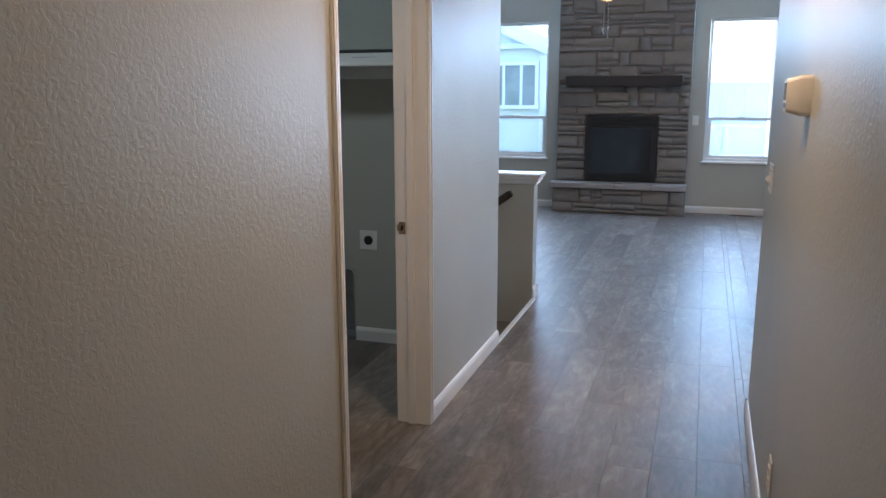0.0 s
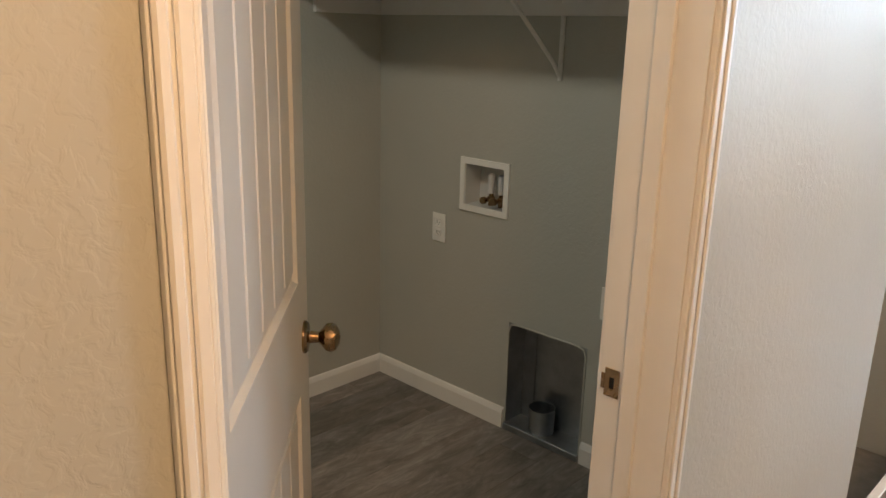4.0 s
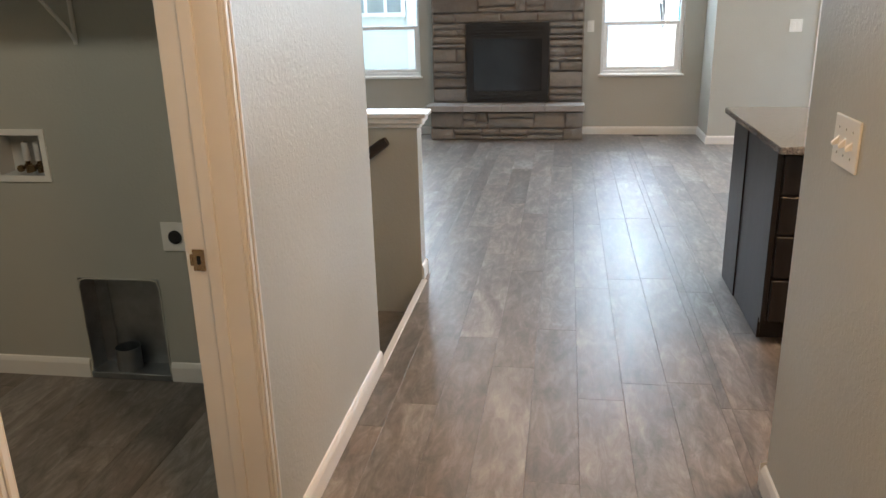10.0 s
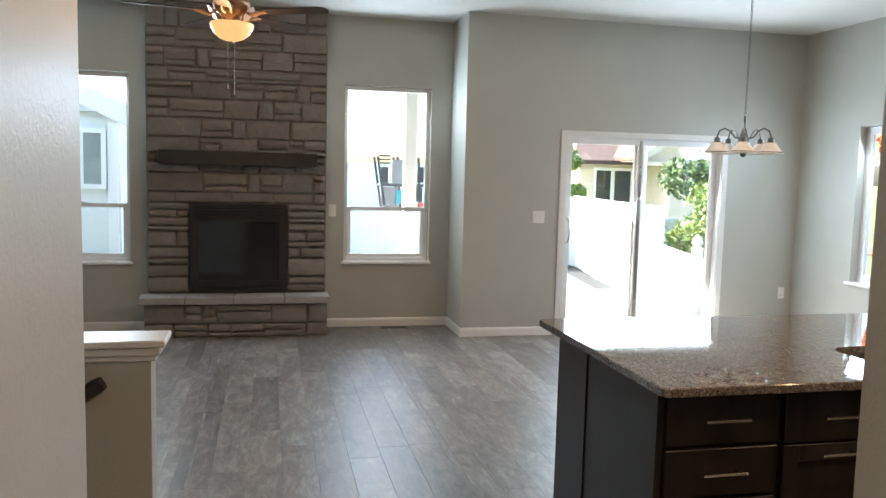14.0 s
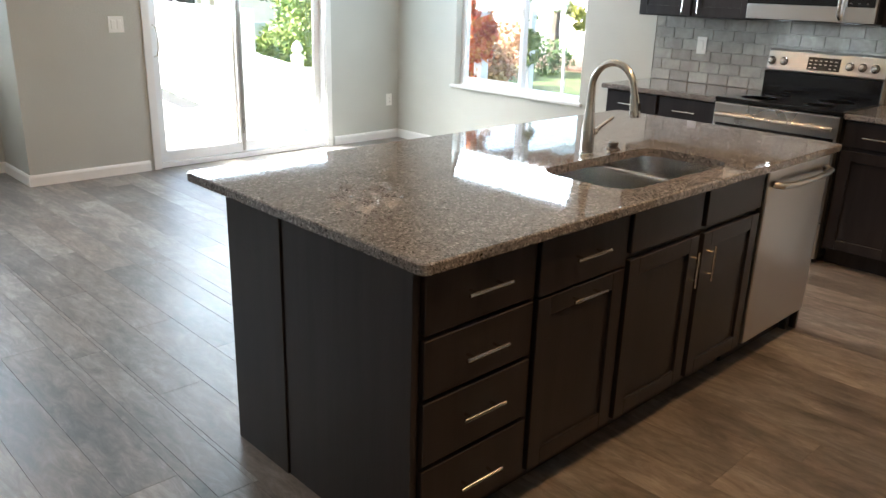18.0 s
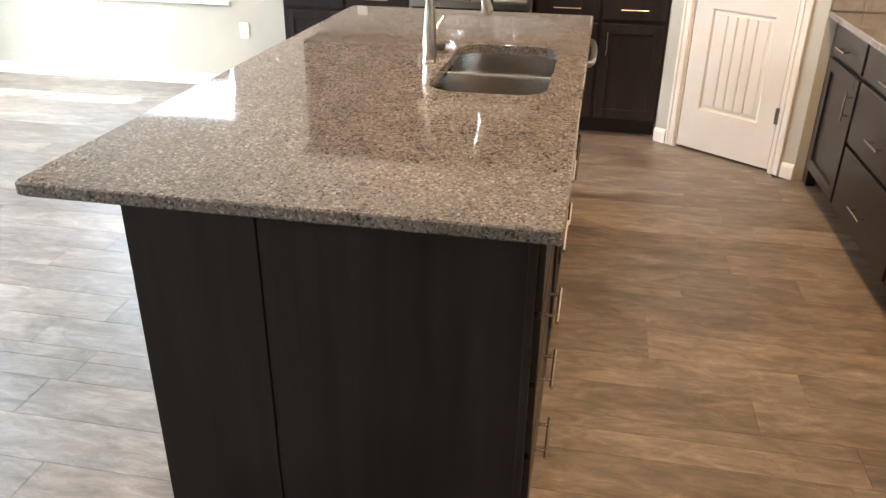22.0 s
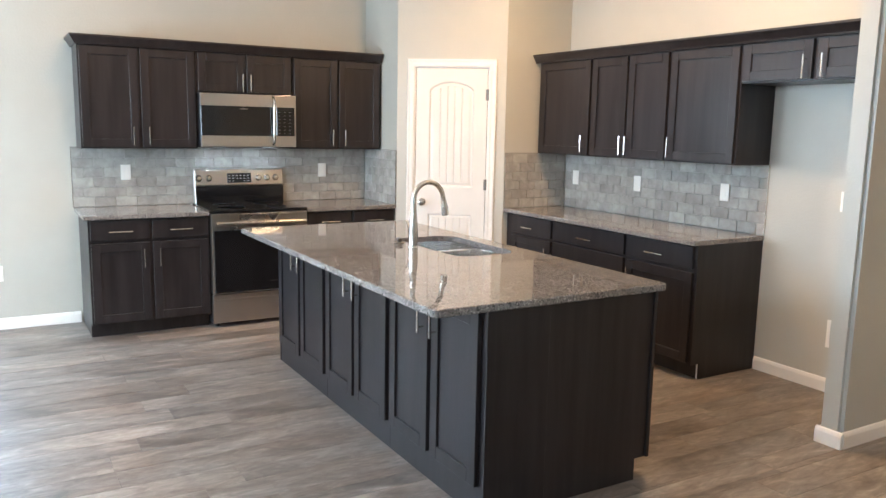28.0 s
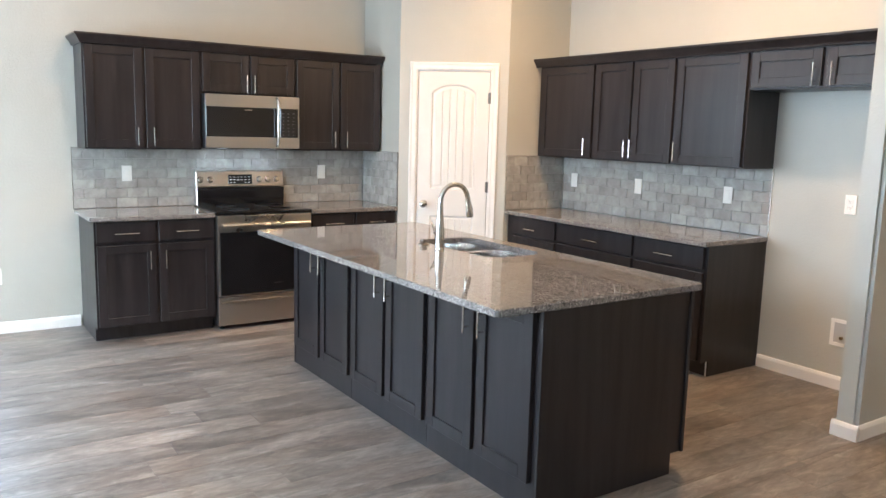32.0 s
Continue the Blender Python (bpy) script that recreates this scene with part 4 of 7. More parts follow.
worktop("worktop", rounded(XE - 0.640, XE - 0.001, 5.873, 6.735, 0.006, 2), CT, 0.032)
worktop("worktop", rounded(XE - 0.640, XE - 0.001, 4.314, 5.107, 0.004, 2), CT, 0.032)
worktop("worktop", rounded(1.365, 3.418, YS + 0.001, YS + 0.645, 0.006, 2), CT, 0.032)

# ---------------------------------------------------------------- island
IX0, IX1 = 0.511, 2.955
IS, IM, IN = 4.795, 5.375, 5.675      # faces: south, middle back, north
ZI = CT - 0.032
wd = 0.425
cabinet("island_cabinet", ESP + "drawer cabinet with four drawers", wd, IM - IS, 0.0, ZI, [("drawer", 0.006, wd - 0.010, a, b, wd / 2 - 0.005, hz_, 0.16, False) for a, b, hz_ in ((0.690, 0.852, 0.776), (0.515, 0.676, 0.597), (0.318, 0.501, 0.421), (0.115, 0.304, 0.209))], (IX0 + 0.001, IS, 0), 0, toe=0.10, group="island cabinets")
cabinet("island_cabinet", ESP + "pull-out cabinet below a drawer", 0.445, IM - IS, 0.0, ZI, [("drawer", 0.012, 0.433, 0.680, 0.852, 0.222, 0.769, 0.16, False), ("door", 0.012, 0.433, 0.115, 0.672, 0.222, 0.640, 0.16, False)], (0.939, IS, 0), 0, toe=0.10, group="island cabinets")
cabinet("island_cabinet", ESP + "sink cabinet with two doors", 0.925, IM - IS, 0.0, 0.66, [("panel", 0.014, 0.448, 0.712, 0.852), ("panel", 0.484, 0.911, 0.712, 0.852), ("door", 0.014, 0.448, 0.115, 0.690, 0.406, 0.575, 0.135, True), ("door", 0.484, 0.911, 0.115, 0.690, 0.520, 0.575, 0.135, True)], (1.388, IS, 0), 0, toe=0.10, group="island cabinets")
solo("sink_rail", boxed(1.389, 2.312, IS + 0.0005, IS + 0.020, 0.662, ZI - 0.0005), CAB, "espresso-stained rail in front of the sink", "rail")
for x in (2.1285, 1.3205, 0.5125):
    wn_ = 0.807
    cabinet("island_cabinet", ESP + "back cabinet of the island with two doors", wn_, IN - IM - 0.002, 0.0, ZI, two_doors(wn_, 0.135, ZI - 0.014, 0.735, 0.13, 0.022, 0.038, 0.016), (x + wn_, IN, 0), 180, group="island cabinets")
ep = thing("end_panel", "espresso-stained end panel of the island", "panel", (IX0, IS, 0))
pb = bmesh.new()
prism(pb, [(0.07, 0.0), (IM - IS - 0.001, 0.0), (IM - IS - 0.001, ZI), (-0.004, ZI), (-0.004, 0.10), (0.07, 0.10)], -0.012, -0.0005, 0.001, lambda a, b, h: (h, a, b))
part("panel", pb, CAB, ep)
part("panel", boxed(-0.018, 0.0, IM - IS + 0.001, IN - IS + 0.002, 0.0, ZI, 0.001), CAB, ep)
part("corner_strip", boxed(-0.022, -0.0005, -0.006, 0.012, 0.10, ZI, 0.0015), CAB, ep)
ep2 = solo("end_panel", boxed(IX1 - 0.016, IX1 + 0.002, IS - 0.004, IN + 0.002, 0.0, ZI, 0.001), CAB, "espresso-stained end panel of the island", "panel")
SINK = (1.447, 2.178, 4.850, 5.228)
worktop("worktop", rounded(0.480, 2.974, 4.742, 5.922, 0.022, 4), CT, 0.032, rounded(*SINK, 0.10, 8))

sk = thing("kitchen_sink", "double-bowl stainless undermount sink in the island", "sink", ((SINK[0] + SINK[1]) / 2, 5.03, 0.66))


def bowl(x0, x1, y0, y1, z1, z0, r=0.085):
    c = bmesh.new()
    inner = [(0.0, z1), (0.004, z1 - 0.05), (0.008, z0 + 0.03), (0.020, z0 + 0.008), (0.045, z0)]
    loops = [[c.verts.new((px, py, z)) for px, py in rounded(x0 + i, x1 - i, y0 + i, y1 - i, r, 5)] for i, z in inner]
    for a, b in zip(loops, loops[1:]):
        for i in range(len(a)):
            c.faces.new((a[i], a[(i + 1) % len(a)], b[(i + 1) % len(a)], b[i]))
    c.faces.new(loops[-1])
    bmesh.ops.solidify(c, geom=c.faces[:], thickness=-0.0015)
    bmesh.ops.recalc_face_normals(c, faces=c.faces[:])
    return smooth(c, 50)


ox, oy, oz = sk.matrix_world.translation
for a, b in ((SINK[0] - 0.004, 1.833), (1.857, SINK[1] + 0.004)):
    bw = part("bowl", bowl(a - ox, b - ox, SINK[2] - 0.004 - oy, SINK[3] + 0.004 - oy, ZI - oz - 0.001, 0.675 - oz), SINKSTEEL, sk)
    part("drain", lathe(bmesh.new(), [(0.044, 0.0), (0.044, 0.003), (0.034, 0.004), (0.030, 0.002), (0.001, 0.002)], 20, ((a + b) / 2 - ox, 5.03 - oy, 0.6765 - oz)), BRUSH, bw)
part("divider", boxed(1.832 - ox, 1.858 - ox, SINK[2] - 0.003 - oy, SINK[3] + 0.003 - oy, 0.70 - oz, ZI - 0.001 - oz, 0.006, 3), SINKSTEEL, sk)

fa = thing("kitchen_faucet", "brushed nickel pull-down gooseneck faucet on the island", "faucet", (1.832, 5.288, CT))
part("base", lathe(bmesh.new(), [(0.028, 0.0), (0.028, 0.005), (0.0245, 0.010), (0.0255, 0.05), (0.0245, 0.10), (0.019, 0.17), (0.0165, 0.19)], 24), BRUSH, fa)
arc = [(0, 0, 0.185), (0, 0, 0.255)] + [(0, -0.092 + 0.092 * math.cos(radians(a)), 0.262 + 0.095 * math.sin(radians(a))) for a in range(10, 171, 14)] + [(0, -0.188, 0.250)]
part("neck", tube(bmesh.new(), arc, [0.0165, 0.0140] + [0.0132] * (len(arc) - 2), 14), BRUSH, fa)
sh = part("spray_head", tube(bmesh.new(), [(0, -0.188, 0.252), (0, -0.193, 0.225), (0, -0.199, 0.180), (0, -0.2005, 0.170)], [0.0155, 0.0175, 0.0205, 0.018], 16), BRUSH, fa)
part("button", boxed(-0.006, 0.006, -0.217, -0.209, 0.195, 0.225, 0.002), MATTE, sh)
lv = tube(bmesh.new(), [(0.018, 0, 0.085), (0.045, -0.002, 0.088)], 0.015, 14)
tube(lv, [(0.045, -0.002, 0.088), (0.075, -0.010, 0.108), (0.125, -0.022, 0.135)], [0.0095, 0.007, 0.006], 10)
part("lever", lv, BRUSH, fa)
sd = thing("sink_fitting", "low dark metal cap beside the faucet", "fitting", (2.005, 5.285, CT))
part("flange", lathe(bmesh.new(), [(0.030, 0.0), (0.030, 0.004), (0.022, 0.009), (0.016, 0.010)], 20), HINGE, sd)
part("cap", lathe(bmesh.new(), [(0.016, 0.010), (0.018, 0.014), (0.021, 0.022), (0.020, 0.030), (0.001, 0.034)], 20), HINGE, sd)

dw = thing("dishwasher", "stainless steel dishwasher built into the island", "dishwasher", (2.322, IS, 0.0))
part("body", boxed(0.006, 0.598, 0.012, 0.560, 0.10, ZI - 0.006), MATTE, dw)
part("door", boxed(0.004, 0.600, -0.026, 0.011, 0.115, ZI - 0.010, 0.006, 2), STEEL, dw)
hd = bmesh.new()
tube(hd, [(0.05, -0.028, 0.795), (0.065, -0.060, 0.792), (0.15, -0.070, 0.788), (0.30, -0.073, 0.786), (0.455, -0.070, 0.788), (0.54, -0.060, 0.792), (0.555, -0.028, 0.795)], 0.013, 12)
part("handle", hd, STEEL, dw)
part("toe_panel", boxed(0.010, 0.594, 0.060, 0.075, 0.0, 0.099), MATTE, dw)
part("corner_foot", boxed(0.560, 0.600, 0.02, 0.055, 0.0, 0.099, 0.004), MATTE, dw)

# ---------------------------------------------------------------- range and microwave
rg = thing("range", "stainless electric range with black glass cooktop", "range", (XE - 0.640, 5.868, 0), "", -90)
W = 0.756
part("body", boxed(0.002, W - 0.002, 0.030, 0.610, 0.03, 0.878, 0.003), MATTE, rg)
ct = part("cooktop", boxed(-0.002, W + 0.002, -0.012, 0.565, 0.879, 0.902, 0.005, 2), BLACK, rg, "black ceramic glass cooktop")
for bx, by, r in ((0.20, 0.15, 0.105), (0.56, 0.15, 0.085), (0.20, 0.41, 0.080), (0.56, 0.41, 0.105)):
    rb = bmesh.new()
    for k in (r, r * 0.62):
        lathe(rb, [(k - 0.002, 0.0), (k - 0.002, 0.0006), (k, 0.0006), (k, 0.0)], 36, (bx, by, 0.9021))
    part("burner_ring", rb, surface("burner_grey", (0.05, 0.05, 0.05), (0.07, 0.07, 0.07), 0.3, bump=0.0), ct)
bgd = bmesh.new()
prism(bgd, [(0.560, 0.895), (0.636, 0.895), (0.636, 1.165), (0.612, 1.178), (0.588, 1.165), (0.570, 1.045), (0.575, 1.03)], 0.024, W, 0.003, lambda a, b, h: (h, a, b))
bk = part("backguard", bgd, STEEL, rg)
part("lower_panel", boxed(0.026, W - 0.004, 0.551, 0.5595, 0.902, 1.035, 0.003), BLACK, rg, "black enamel panel under the controls")
tilt = lambda z: 0.5695 + (z - 1.045) * 0.15


def on_guard(name, x0, x1, z0, z1, t, mat, parent, label=""):
    c = bmesh.new()
    prism(c, [(tilt(z0) - t, z0), (tilt(z0), z0), (tilt(z1), z1), (tilt(z1) - t, z1)], x0, x1, 0.001, lambda a, b, h: (h, a, b))
    return part(name, c, mat, parent, label)


dsp = on_guard("display", 0.285, 0.485, 1.062, 1.140, 0.005, BLACK, bk, "black control display")
LIT = surface("pale_marks", (0.55, 0.56, 0.58), (0.6, 0.6, 0.62), 0.5, bump=0.0)
for i in range(6):
    for k in range(3):
        if not (k == 0 and i in (2, 3)):
            on_guard("marking", 0.296 + 0.031 * i, 0.312 + 0.031 * i, 1.074 + 0.022 * k, 1.079 + 0.022 * k, 0.0062, LIT, dsp)
for kx in (0.055, 0.135, 0.545, 0.618, 0.692):
    part("knob", lathe(bmesh.new(), [(0.026, 0.0), (0.026, 0.010), (0.021, 0.013), (0.018, 0.030), (0.015, 0.033), (0.001, 0.034)], 22, (kx, tilt(1.10) - 0.001, 1.10), (0, -1, 0.15)), BRUSH, bk)
od = part("oven_door", boxed(0.003, W - 0.003, -0.020, 0.028, 0.262, 0.872, 0.006, 2), STEEL, rg)
part("oven_glass", boxed(0.020, W - 0.020, -0.0235, -0.0195, 0.270, 0.748, 0.002), BLACK, od, "black oven window")
hd = bmesh.new()
tube(hd, [(0.03, -0.056, 0.802), (W - 0.03, -0.056, 0.802)], 0.013, 14)
for hx in (0.055, W - 0.055):
    tube(hd, [(hx, -0.018, 0.802), (hx, -0.056, 0.802)], 0.010, 10)
part("handle", hd, STEEL, od)
part("badge", boxed(0.44, 0.51, -0.0243, -0.0235, 0.335, 0.343), BRUSH, od)
sdw = part("storage_drawer", boxed(0.003, W - 0.003, -0.016, 0.028, 0.035, 0.254, 0.006, 2), STEEL, rg)
part("drawer_grip", boxed(0.02, W - 0.02, -0.026, -0.0165, 0.205, 0.222, 0.004, 2), STEEL, sdw)
for fx in (0.05, W - 0.05):
    part("foot", lathe(bmesh.new(), [(0.018, 0.0), (0.018, 0.01), (0.008, 0.014), (0.008, 0.035)], 12, (fx, 0.06, 0.0)), MATTE, rg)
    part("foot", lathe(bmesh.new(), [(0.018, 0.0), (0.018, 0.01), (0.008, 0.014), (0.008, 0.035)], 12, (fx, 0.55, 0.0)), MATTE, rg)

mw = thing("microwave", "stainless over-the-range microwave under the cabinet", "microwave", (XE - 0.405, 5.866, 0), "", -90)
part("body", boxed(0.0, 0.752, 0.012, 0.402, 1.362, 1.772, 0.003), MATTE, mw)
md = part("door", boxed(0.001, 0.575, -0.020, 0.011, 1.366, 1.770, 0.004, 2), STEEL, mw)
part("door_glass", boxed(0.001, 0.560, -0.0235, -0.0195, 1.452, 1.678, 0.002), BLACK, md, "black glass window")
part("badge", boxed(0.30, 0.36, -0.0243, -0.0236, 1.655, 1.661), BRUSH, md)
hd = bmesh.new()
tube(hd, [(0.560, -0.018, 1.755), (0.562, -0.050, 1.735), (0.562, -0.058, 1.66), (0.562, -0.060, 1.57), (0.562, -0.058, 1.48), (0.562, -0.050, 1.405), (0.560, -0.018, 1.385)], 0.011, 12)
part("handle", hd, BRUSH, md)
cp = part("control_panel", boxed(0.577, 0.751, -0.020, 0.011, 1.366, 1.770, 0.004, 2), STEEL, mw)
kp = part("keypad", boxed(0.590, 0.738, -0.0235, -0.0195, 1.452, 1.678, 0.002), BLACK, cp)
DIM = surface("dim_marks", (0.10, 0.10, 0.11), (0.13, 0.13, 0.14), 0.4, bump=0.0)
for i in range(3):
    for k in range(7):
        part("key", boxed(0.605 + 0.044 * i, 0.617 + 0.044 * i, -0.0243, -0.0236, 1.470 + 0.028 * k, 1.474 + 0.028 * k), DIM, kp)
for lx in (0.18, 0.57):
    part("task_light", boxed(lx - 0.04, lx + 0.04, 0.14, 0.21, 1.357, 1.3615, 0.001), surface("lens_white", (0.7, 0.75, 0.8), (0.75, 0.8, 0.85), 0.3, bump=0.0, emit=(0.9, 0.95, 1.0, 0.08)), mw)

# ---------------------------------------------------------------- fireplace
def stone_me(w, h, d, rr):
    """A split-faced stone, face towards -y, its back at y = 0."""
    c = bmesh.new()
    nx, nz = (4 if w > 0.2 else 3), 3
    e = min(0.010, h * 0.16)
    front = {}
    for i in range(nx + 1):
        for k in range(nz + 1):
            edge = i in (0, nx) or k in (0, nz)
            px = w * i / nx + (0 if i in (0, nx) else rr.uniform(-0.012, 0.012))
            pz = h * k / nz + (0 if k in (0, nz) else rr.uniform(-0.006, 0.006))
            if edge:
                px = min(max(px, e * rr.uniform(0.2, 1.0)), w - e * rr.uniform(0.2, 1.0))
                pz = min(max(pz, e * rr.uniform(0.1, 0.9)), h - e * rr.uniform(0.1, 0.9))
            front[i, k] = c.verts.new((px, -d + (0.010 if edge else 0.0) + rr.uniform(-0.005, 0.005), pz))
    for i in range(nx):
        for k in range(nz):
            c.faces.new((front[i, k], front[i + 1, k], front[i + 1, k + 1], front[i, k + 1]))
    loop = [front[i, 0] for i in range(nx + 1)] + [front[nx, k] for k in range(1, nz + 1)] + [front[i, nz] for i in range(nx - 1, -1, -1)] + [front[0, k] for k in range(nz - 1, 0, -1)]
    back = [c.verts.new((v.co.x, 0.0, v.co.z)) for v in loop]
    for i in range(len(loop)):
        j = (i + 1) % len(loop)
        c.faces.new((loop[i], loop[j], back[j], back[i]))
    bmesh.ops.recalc_face_normals(c, faces=c.faces[:])
    return smooth(c, 32)


def lay_stones(parent, x0, x1, z0, z1, y, seed, holes=()):
    """Random ashlar: courses of uneven height, some stones split in two."""
    rr = random.Random(seed)
    cuts = sorted({z0, z1, *[h for q in holes for h in q[2:4] if z0 < h < z1]})
    g = 0.011
    for a, b in zip(cuts, cuts[1:]):
        z = a
        while z < b - 0.02:
            h = rr.choice((0.07, 0.10, 0.125, 0.15, 0.175))
            if b - (z + h) < 0.06:
                h = b - z
            spans = [(x0, x1)]
            for hx0, hx1, hz0, hz1 in holes:
                if hz0 < z + h / 2 < hz1:
                    spans = [s for p, q in spans for s in ((p, min(q, hx0)), (max(p, hx1), q)) if s[1] - s[0] > 0.03]
            for p, q in spans:
                x = p
                while x < q - 0.01:
                    w = rr.uniform(0.11, 0.22) if rr.random() < 0.30 else rr.uniform(0.24, 0.50)
                    if q - (x + w) < 0.09:
                        w = q - x
                    parts = [(z, h)]
                    if h > 0.11 and rr.random() < 0.48:
                        k = rr.choice((0.36, 0.5, 0.64))
                        parts = [(z, h * k), (z + h * k, h * (1 - k))]
                    for pz, ph in parts:
                        o = part("stone", stone_me(w - g, ph - g, rr.uniform(0.035, 0.062), rr), STONE, parent)
                        o.location = (x + g / 2, y, pz + g / 2)
                    x += w
            z += h


FX0, FX1 = -1.815, -0.205
fp = thing("fireplace", "grey-brown ledgestone fireplace with a raised hearth", "fireplace", (0, 0, 0))
FB = (-1.448, -0.562, 0.385, 1.220)
part("core", holed([FX0 + 0.012, FX1 - 0.012], [0.0, H - 0.001], 10.095, YF - 0.001, [(FB[0] + 0.02, FB[1] - 0.02, FB[2] + 0.01, FB[3] - 0.02)], along_x), MORTAR, fp, "grey recessed mortar")
part("hearth_core", boxed(FX0 - 0.010, FX1 + 0.010, 9.885, 10.094, 0.0, 0.312), MORTAR, fp, "grey recessed mortar")
part("side_veneer", boxed(FX0 - 0.002, FX0 + 0.011, 10.06, YF - 0.001, 0.38, H - 0.002), STONE, fp)
part("side_veneer", boxed(FX1 - 0.011, FX1 + 0.002, 10.06, YF - 0.001, 0.38, H - 0.002), STONE, fp)
lay_stones(fp, FX0, FX1, 0.382, H - 0.004, 10.096, 11, [FB])
lay_stones(fp, FX0 - 0.015, FX1 + 0.015, 0.004, 0.308, 9.886, 23)
xs = [-1.870, -1.465, -1.045, -0.590, -0.178]
for a, b in zip(xs, xs[1:]):
    part("hearth_slab", boxed(a + 0.002, b - 0.002, 9.792, 10.06, 0.313, 0.378, 0.009, 2), SLAB, fp, "pale grey chiselled stone slab")
ins = part("firebox", holed([FB[0] + 0.004, FB[1] - 0.004], [FB[2] + 0.002, FB[3] - 0.004], 10.028, 10.060, [(FB[0] + 0.075, FB[1] - 0.075, FB[2] + 0.115, FB[3] - 0.17)], along_x), MATTE, fp, "black metal gas fireplace front")
part("recess", holed([FB[0] + 0.03, FB[1] - 0.03], [FB[2] + 0.02, FB[3] - 0.03], 10.0605, 10.230, [(FB[0] + 0.075, FB[1] - 0.075, FB[2] + 0.115, FB[3] - 0.17)], along_x), DARK, ins)
part("recess_back", boxed(FB[0] + 0.04, FB[1] - 0.04, 10.231, 10.240, FB[2] + 0.03, FB[3] - 0.04), DARK, ins)
part("glass_door", boxed(FB[0] + 0.072, FB[1] - 0.072, 10.038, 10.043, FB[2] + 0.112, FB[3] - 0.167), surface("smoked_glass", (0.016, 0.018, 0.021), (0.024, 0.026, 0.03), 0.06, 3.0, bump=0.0, rough_var=0.02), ins, "smoked glass front")
lv = bmesh.new()
for k in range(4):
    box(lv, FB[0] + 0.06, FB[1] - 0.06, 10.018, 10.0275, FB[3] - 0.135 + 0.030 * k, FB[3] - 0.120 + 0.030 * k, 0.002)
part("louvre", lv, MATTE, ins)
lv = bmesh.new()
for k in range(2):
    box(lv, FB[0] + 0.06, FB[1] - 0.06, 10.018, 10.0275, FB[2] + 0.030 + 0.032 * k, FB[2] + 0.046 + 0.032 * k, 0.002)
part("louvre", lv, MATTE, ins)
mt = thing("mantel", "dark stained timber mantel beam on the stone", "mantel", (-1.0, 10.0, 1.57))
part("beam", boxed(-0.70, 0.70, -0.085, 0.050, 0.0, 0.125, 0.006, 2), surface("dark_timber", (0.014, 0.013, 0.014), (0.028, 0.025, 0.024), 0.55, 3.0, fine=40, bump=0.3, stretch=(1, 9, 9)), mt)

# ---------------------------------------------------------------- ceiling fan and dining chandelier
BRONZE = surface("fan_bronze", (0.52, 0.30, 0.17), (0.66, 0.41, 0.25), 0.42, 12.0, 0.6, bump=0.05)
WALNUT = surface("fan_blade", (0.026, 0.017, 0.013), (0.040, 0.028, 0.022), 0.6, 4.0, fine=40, bump=0.1)
AMBER = surface("amber_glass", (0.62, 0.33, 0.12), (0.74, 0.44, 0.18), 0.3, 6.0, bump=0.05, emit=(1.0, 0.56, 0.20, 0.075))
FROST = surface("frosted_glass", (0.80, 0.79, 0.76), (0.86, 0.85, 0.82), 0.35, 6.0, bump=0.02)
fan = thing("ceiling_fan", "bronze ceiling fan with dark blades and a lit amber bowl", "ceiling fan", FAN)
part("canopy", lathe(bmesh.new(), [(0.070, 0.041), (0.068, 0.022), (0.045, -0.013), (0.018, -0.023), (0.012, -0.024)], 24), BRONZE, fan)
part("downrod", tube(bmesh.new(), [(0, 0, -0.02), (0, 0, -0.345)], 0.011, 12), BRONZE, fan)
part("motor", lathe(bmesh.new(), [(0.02, -0.335), (0.045, -0.35), (0.105, -0.365), (0.118, -0.39), (0.110, -0.43), (0.085, -0.455), (0.060, -0.475), (0.055, -0.50), (0.075, -0.512)], 32), BRONZE, fan)
for i in range(5):
    a = radians(190 + 72 * i)
    m = Matrix.Rotation(a, 4, 'Z')
    ir = bmesh.new()
    tube(ir, [(0.085, 0, -0.43), (0.14, 0.02, -0.470), (0.19, 0.028, -0.452), (0.235, 0.020, -0.448)], [0.010, 0.009, 0.008, 0.008], 8)
    tube(ir, [(0.085, 0, -0.43), (0.14, -0.02, -0.470), (0.19, -0.028, -0.452), (0.235, -0.020, -0.448)], [0.010, 0.009, 0.008, 0.008], 8)
    leaf = bmesh.new()
    prism(leaf, [(0.0, -0.014), (0.04, -0.048), (0.09, -0.046), (0.115, 0.0), (0.09, 0.046), (0.04, 0.048), (0.0, 0.014)], -0.003, 0.003, 0.001)
    leaf.transform(Matrix.Translation((0.085, 0, -0.505)) @ Matrix.Rotation(radians(-55), 4, 'Y'))
    me_leaf = bpy.data.meshes.new("leaf")
    leaf.to_mesh(me_leaf)
    leaf.free()
    ir.from_mesh(me_leaf)
    bpy.data.meshes.remove(me_leaf)
    ir.transform(m)
    part("blade_iron", ir, BRONZE, fan)
    bl = bmesh.new()
    prism(bl, [(0.19, -0.045), (0.40, -0.055), (0.60, -0.060), (0.645, -0.046), (0.660, 0.0), (0.645, 0.046), (0.60, 0.060), (0.40, 0.055), (0.19, 0.045)], -0.004, 0.003, 0.0015)
    bl.transform(m @ Matrix.Translation((0, 0, -0.445)) @ Matrix.Rotation(radians(-7), 4, 'X'))
    part("blade", bl, WALNUT, fan)
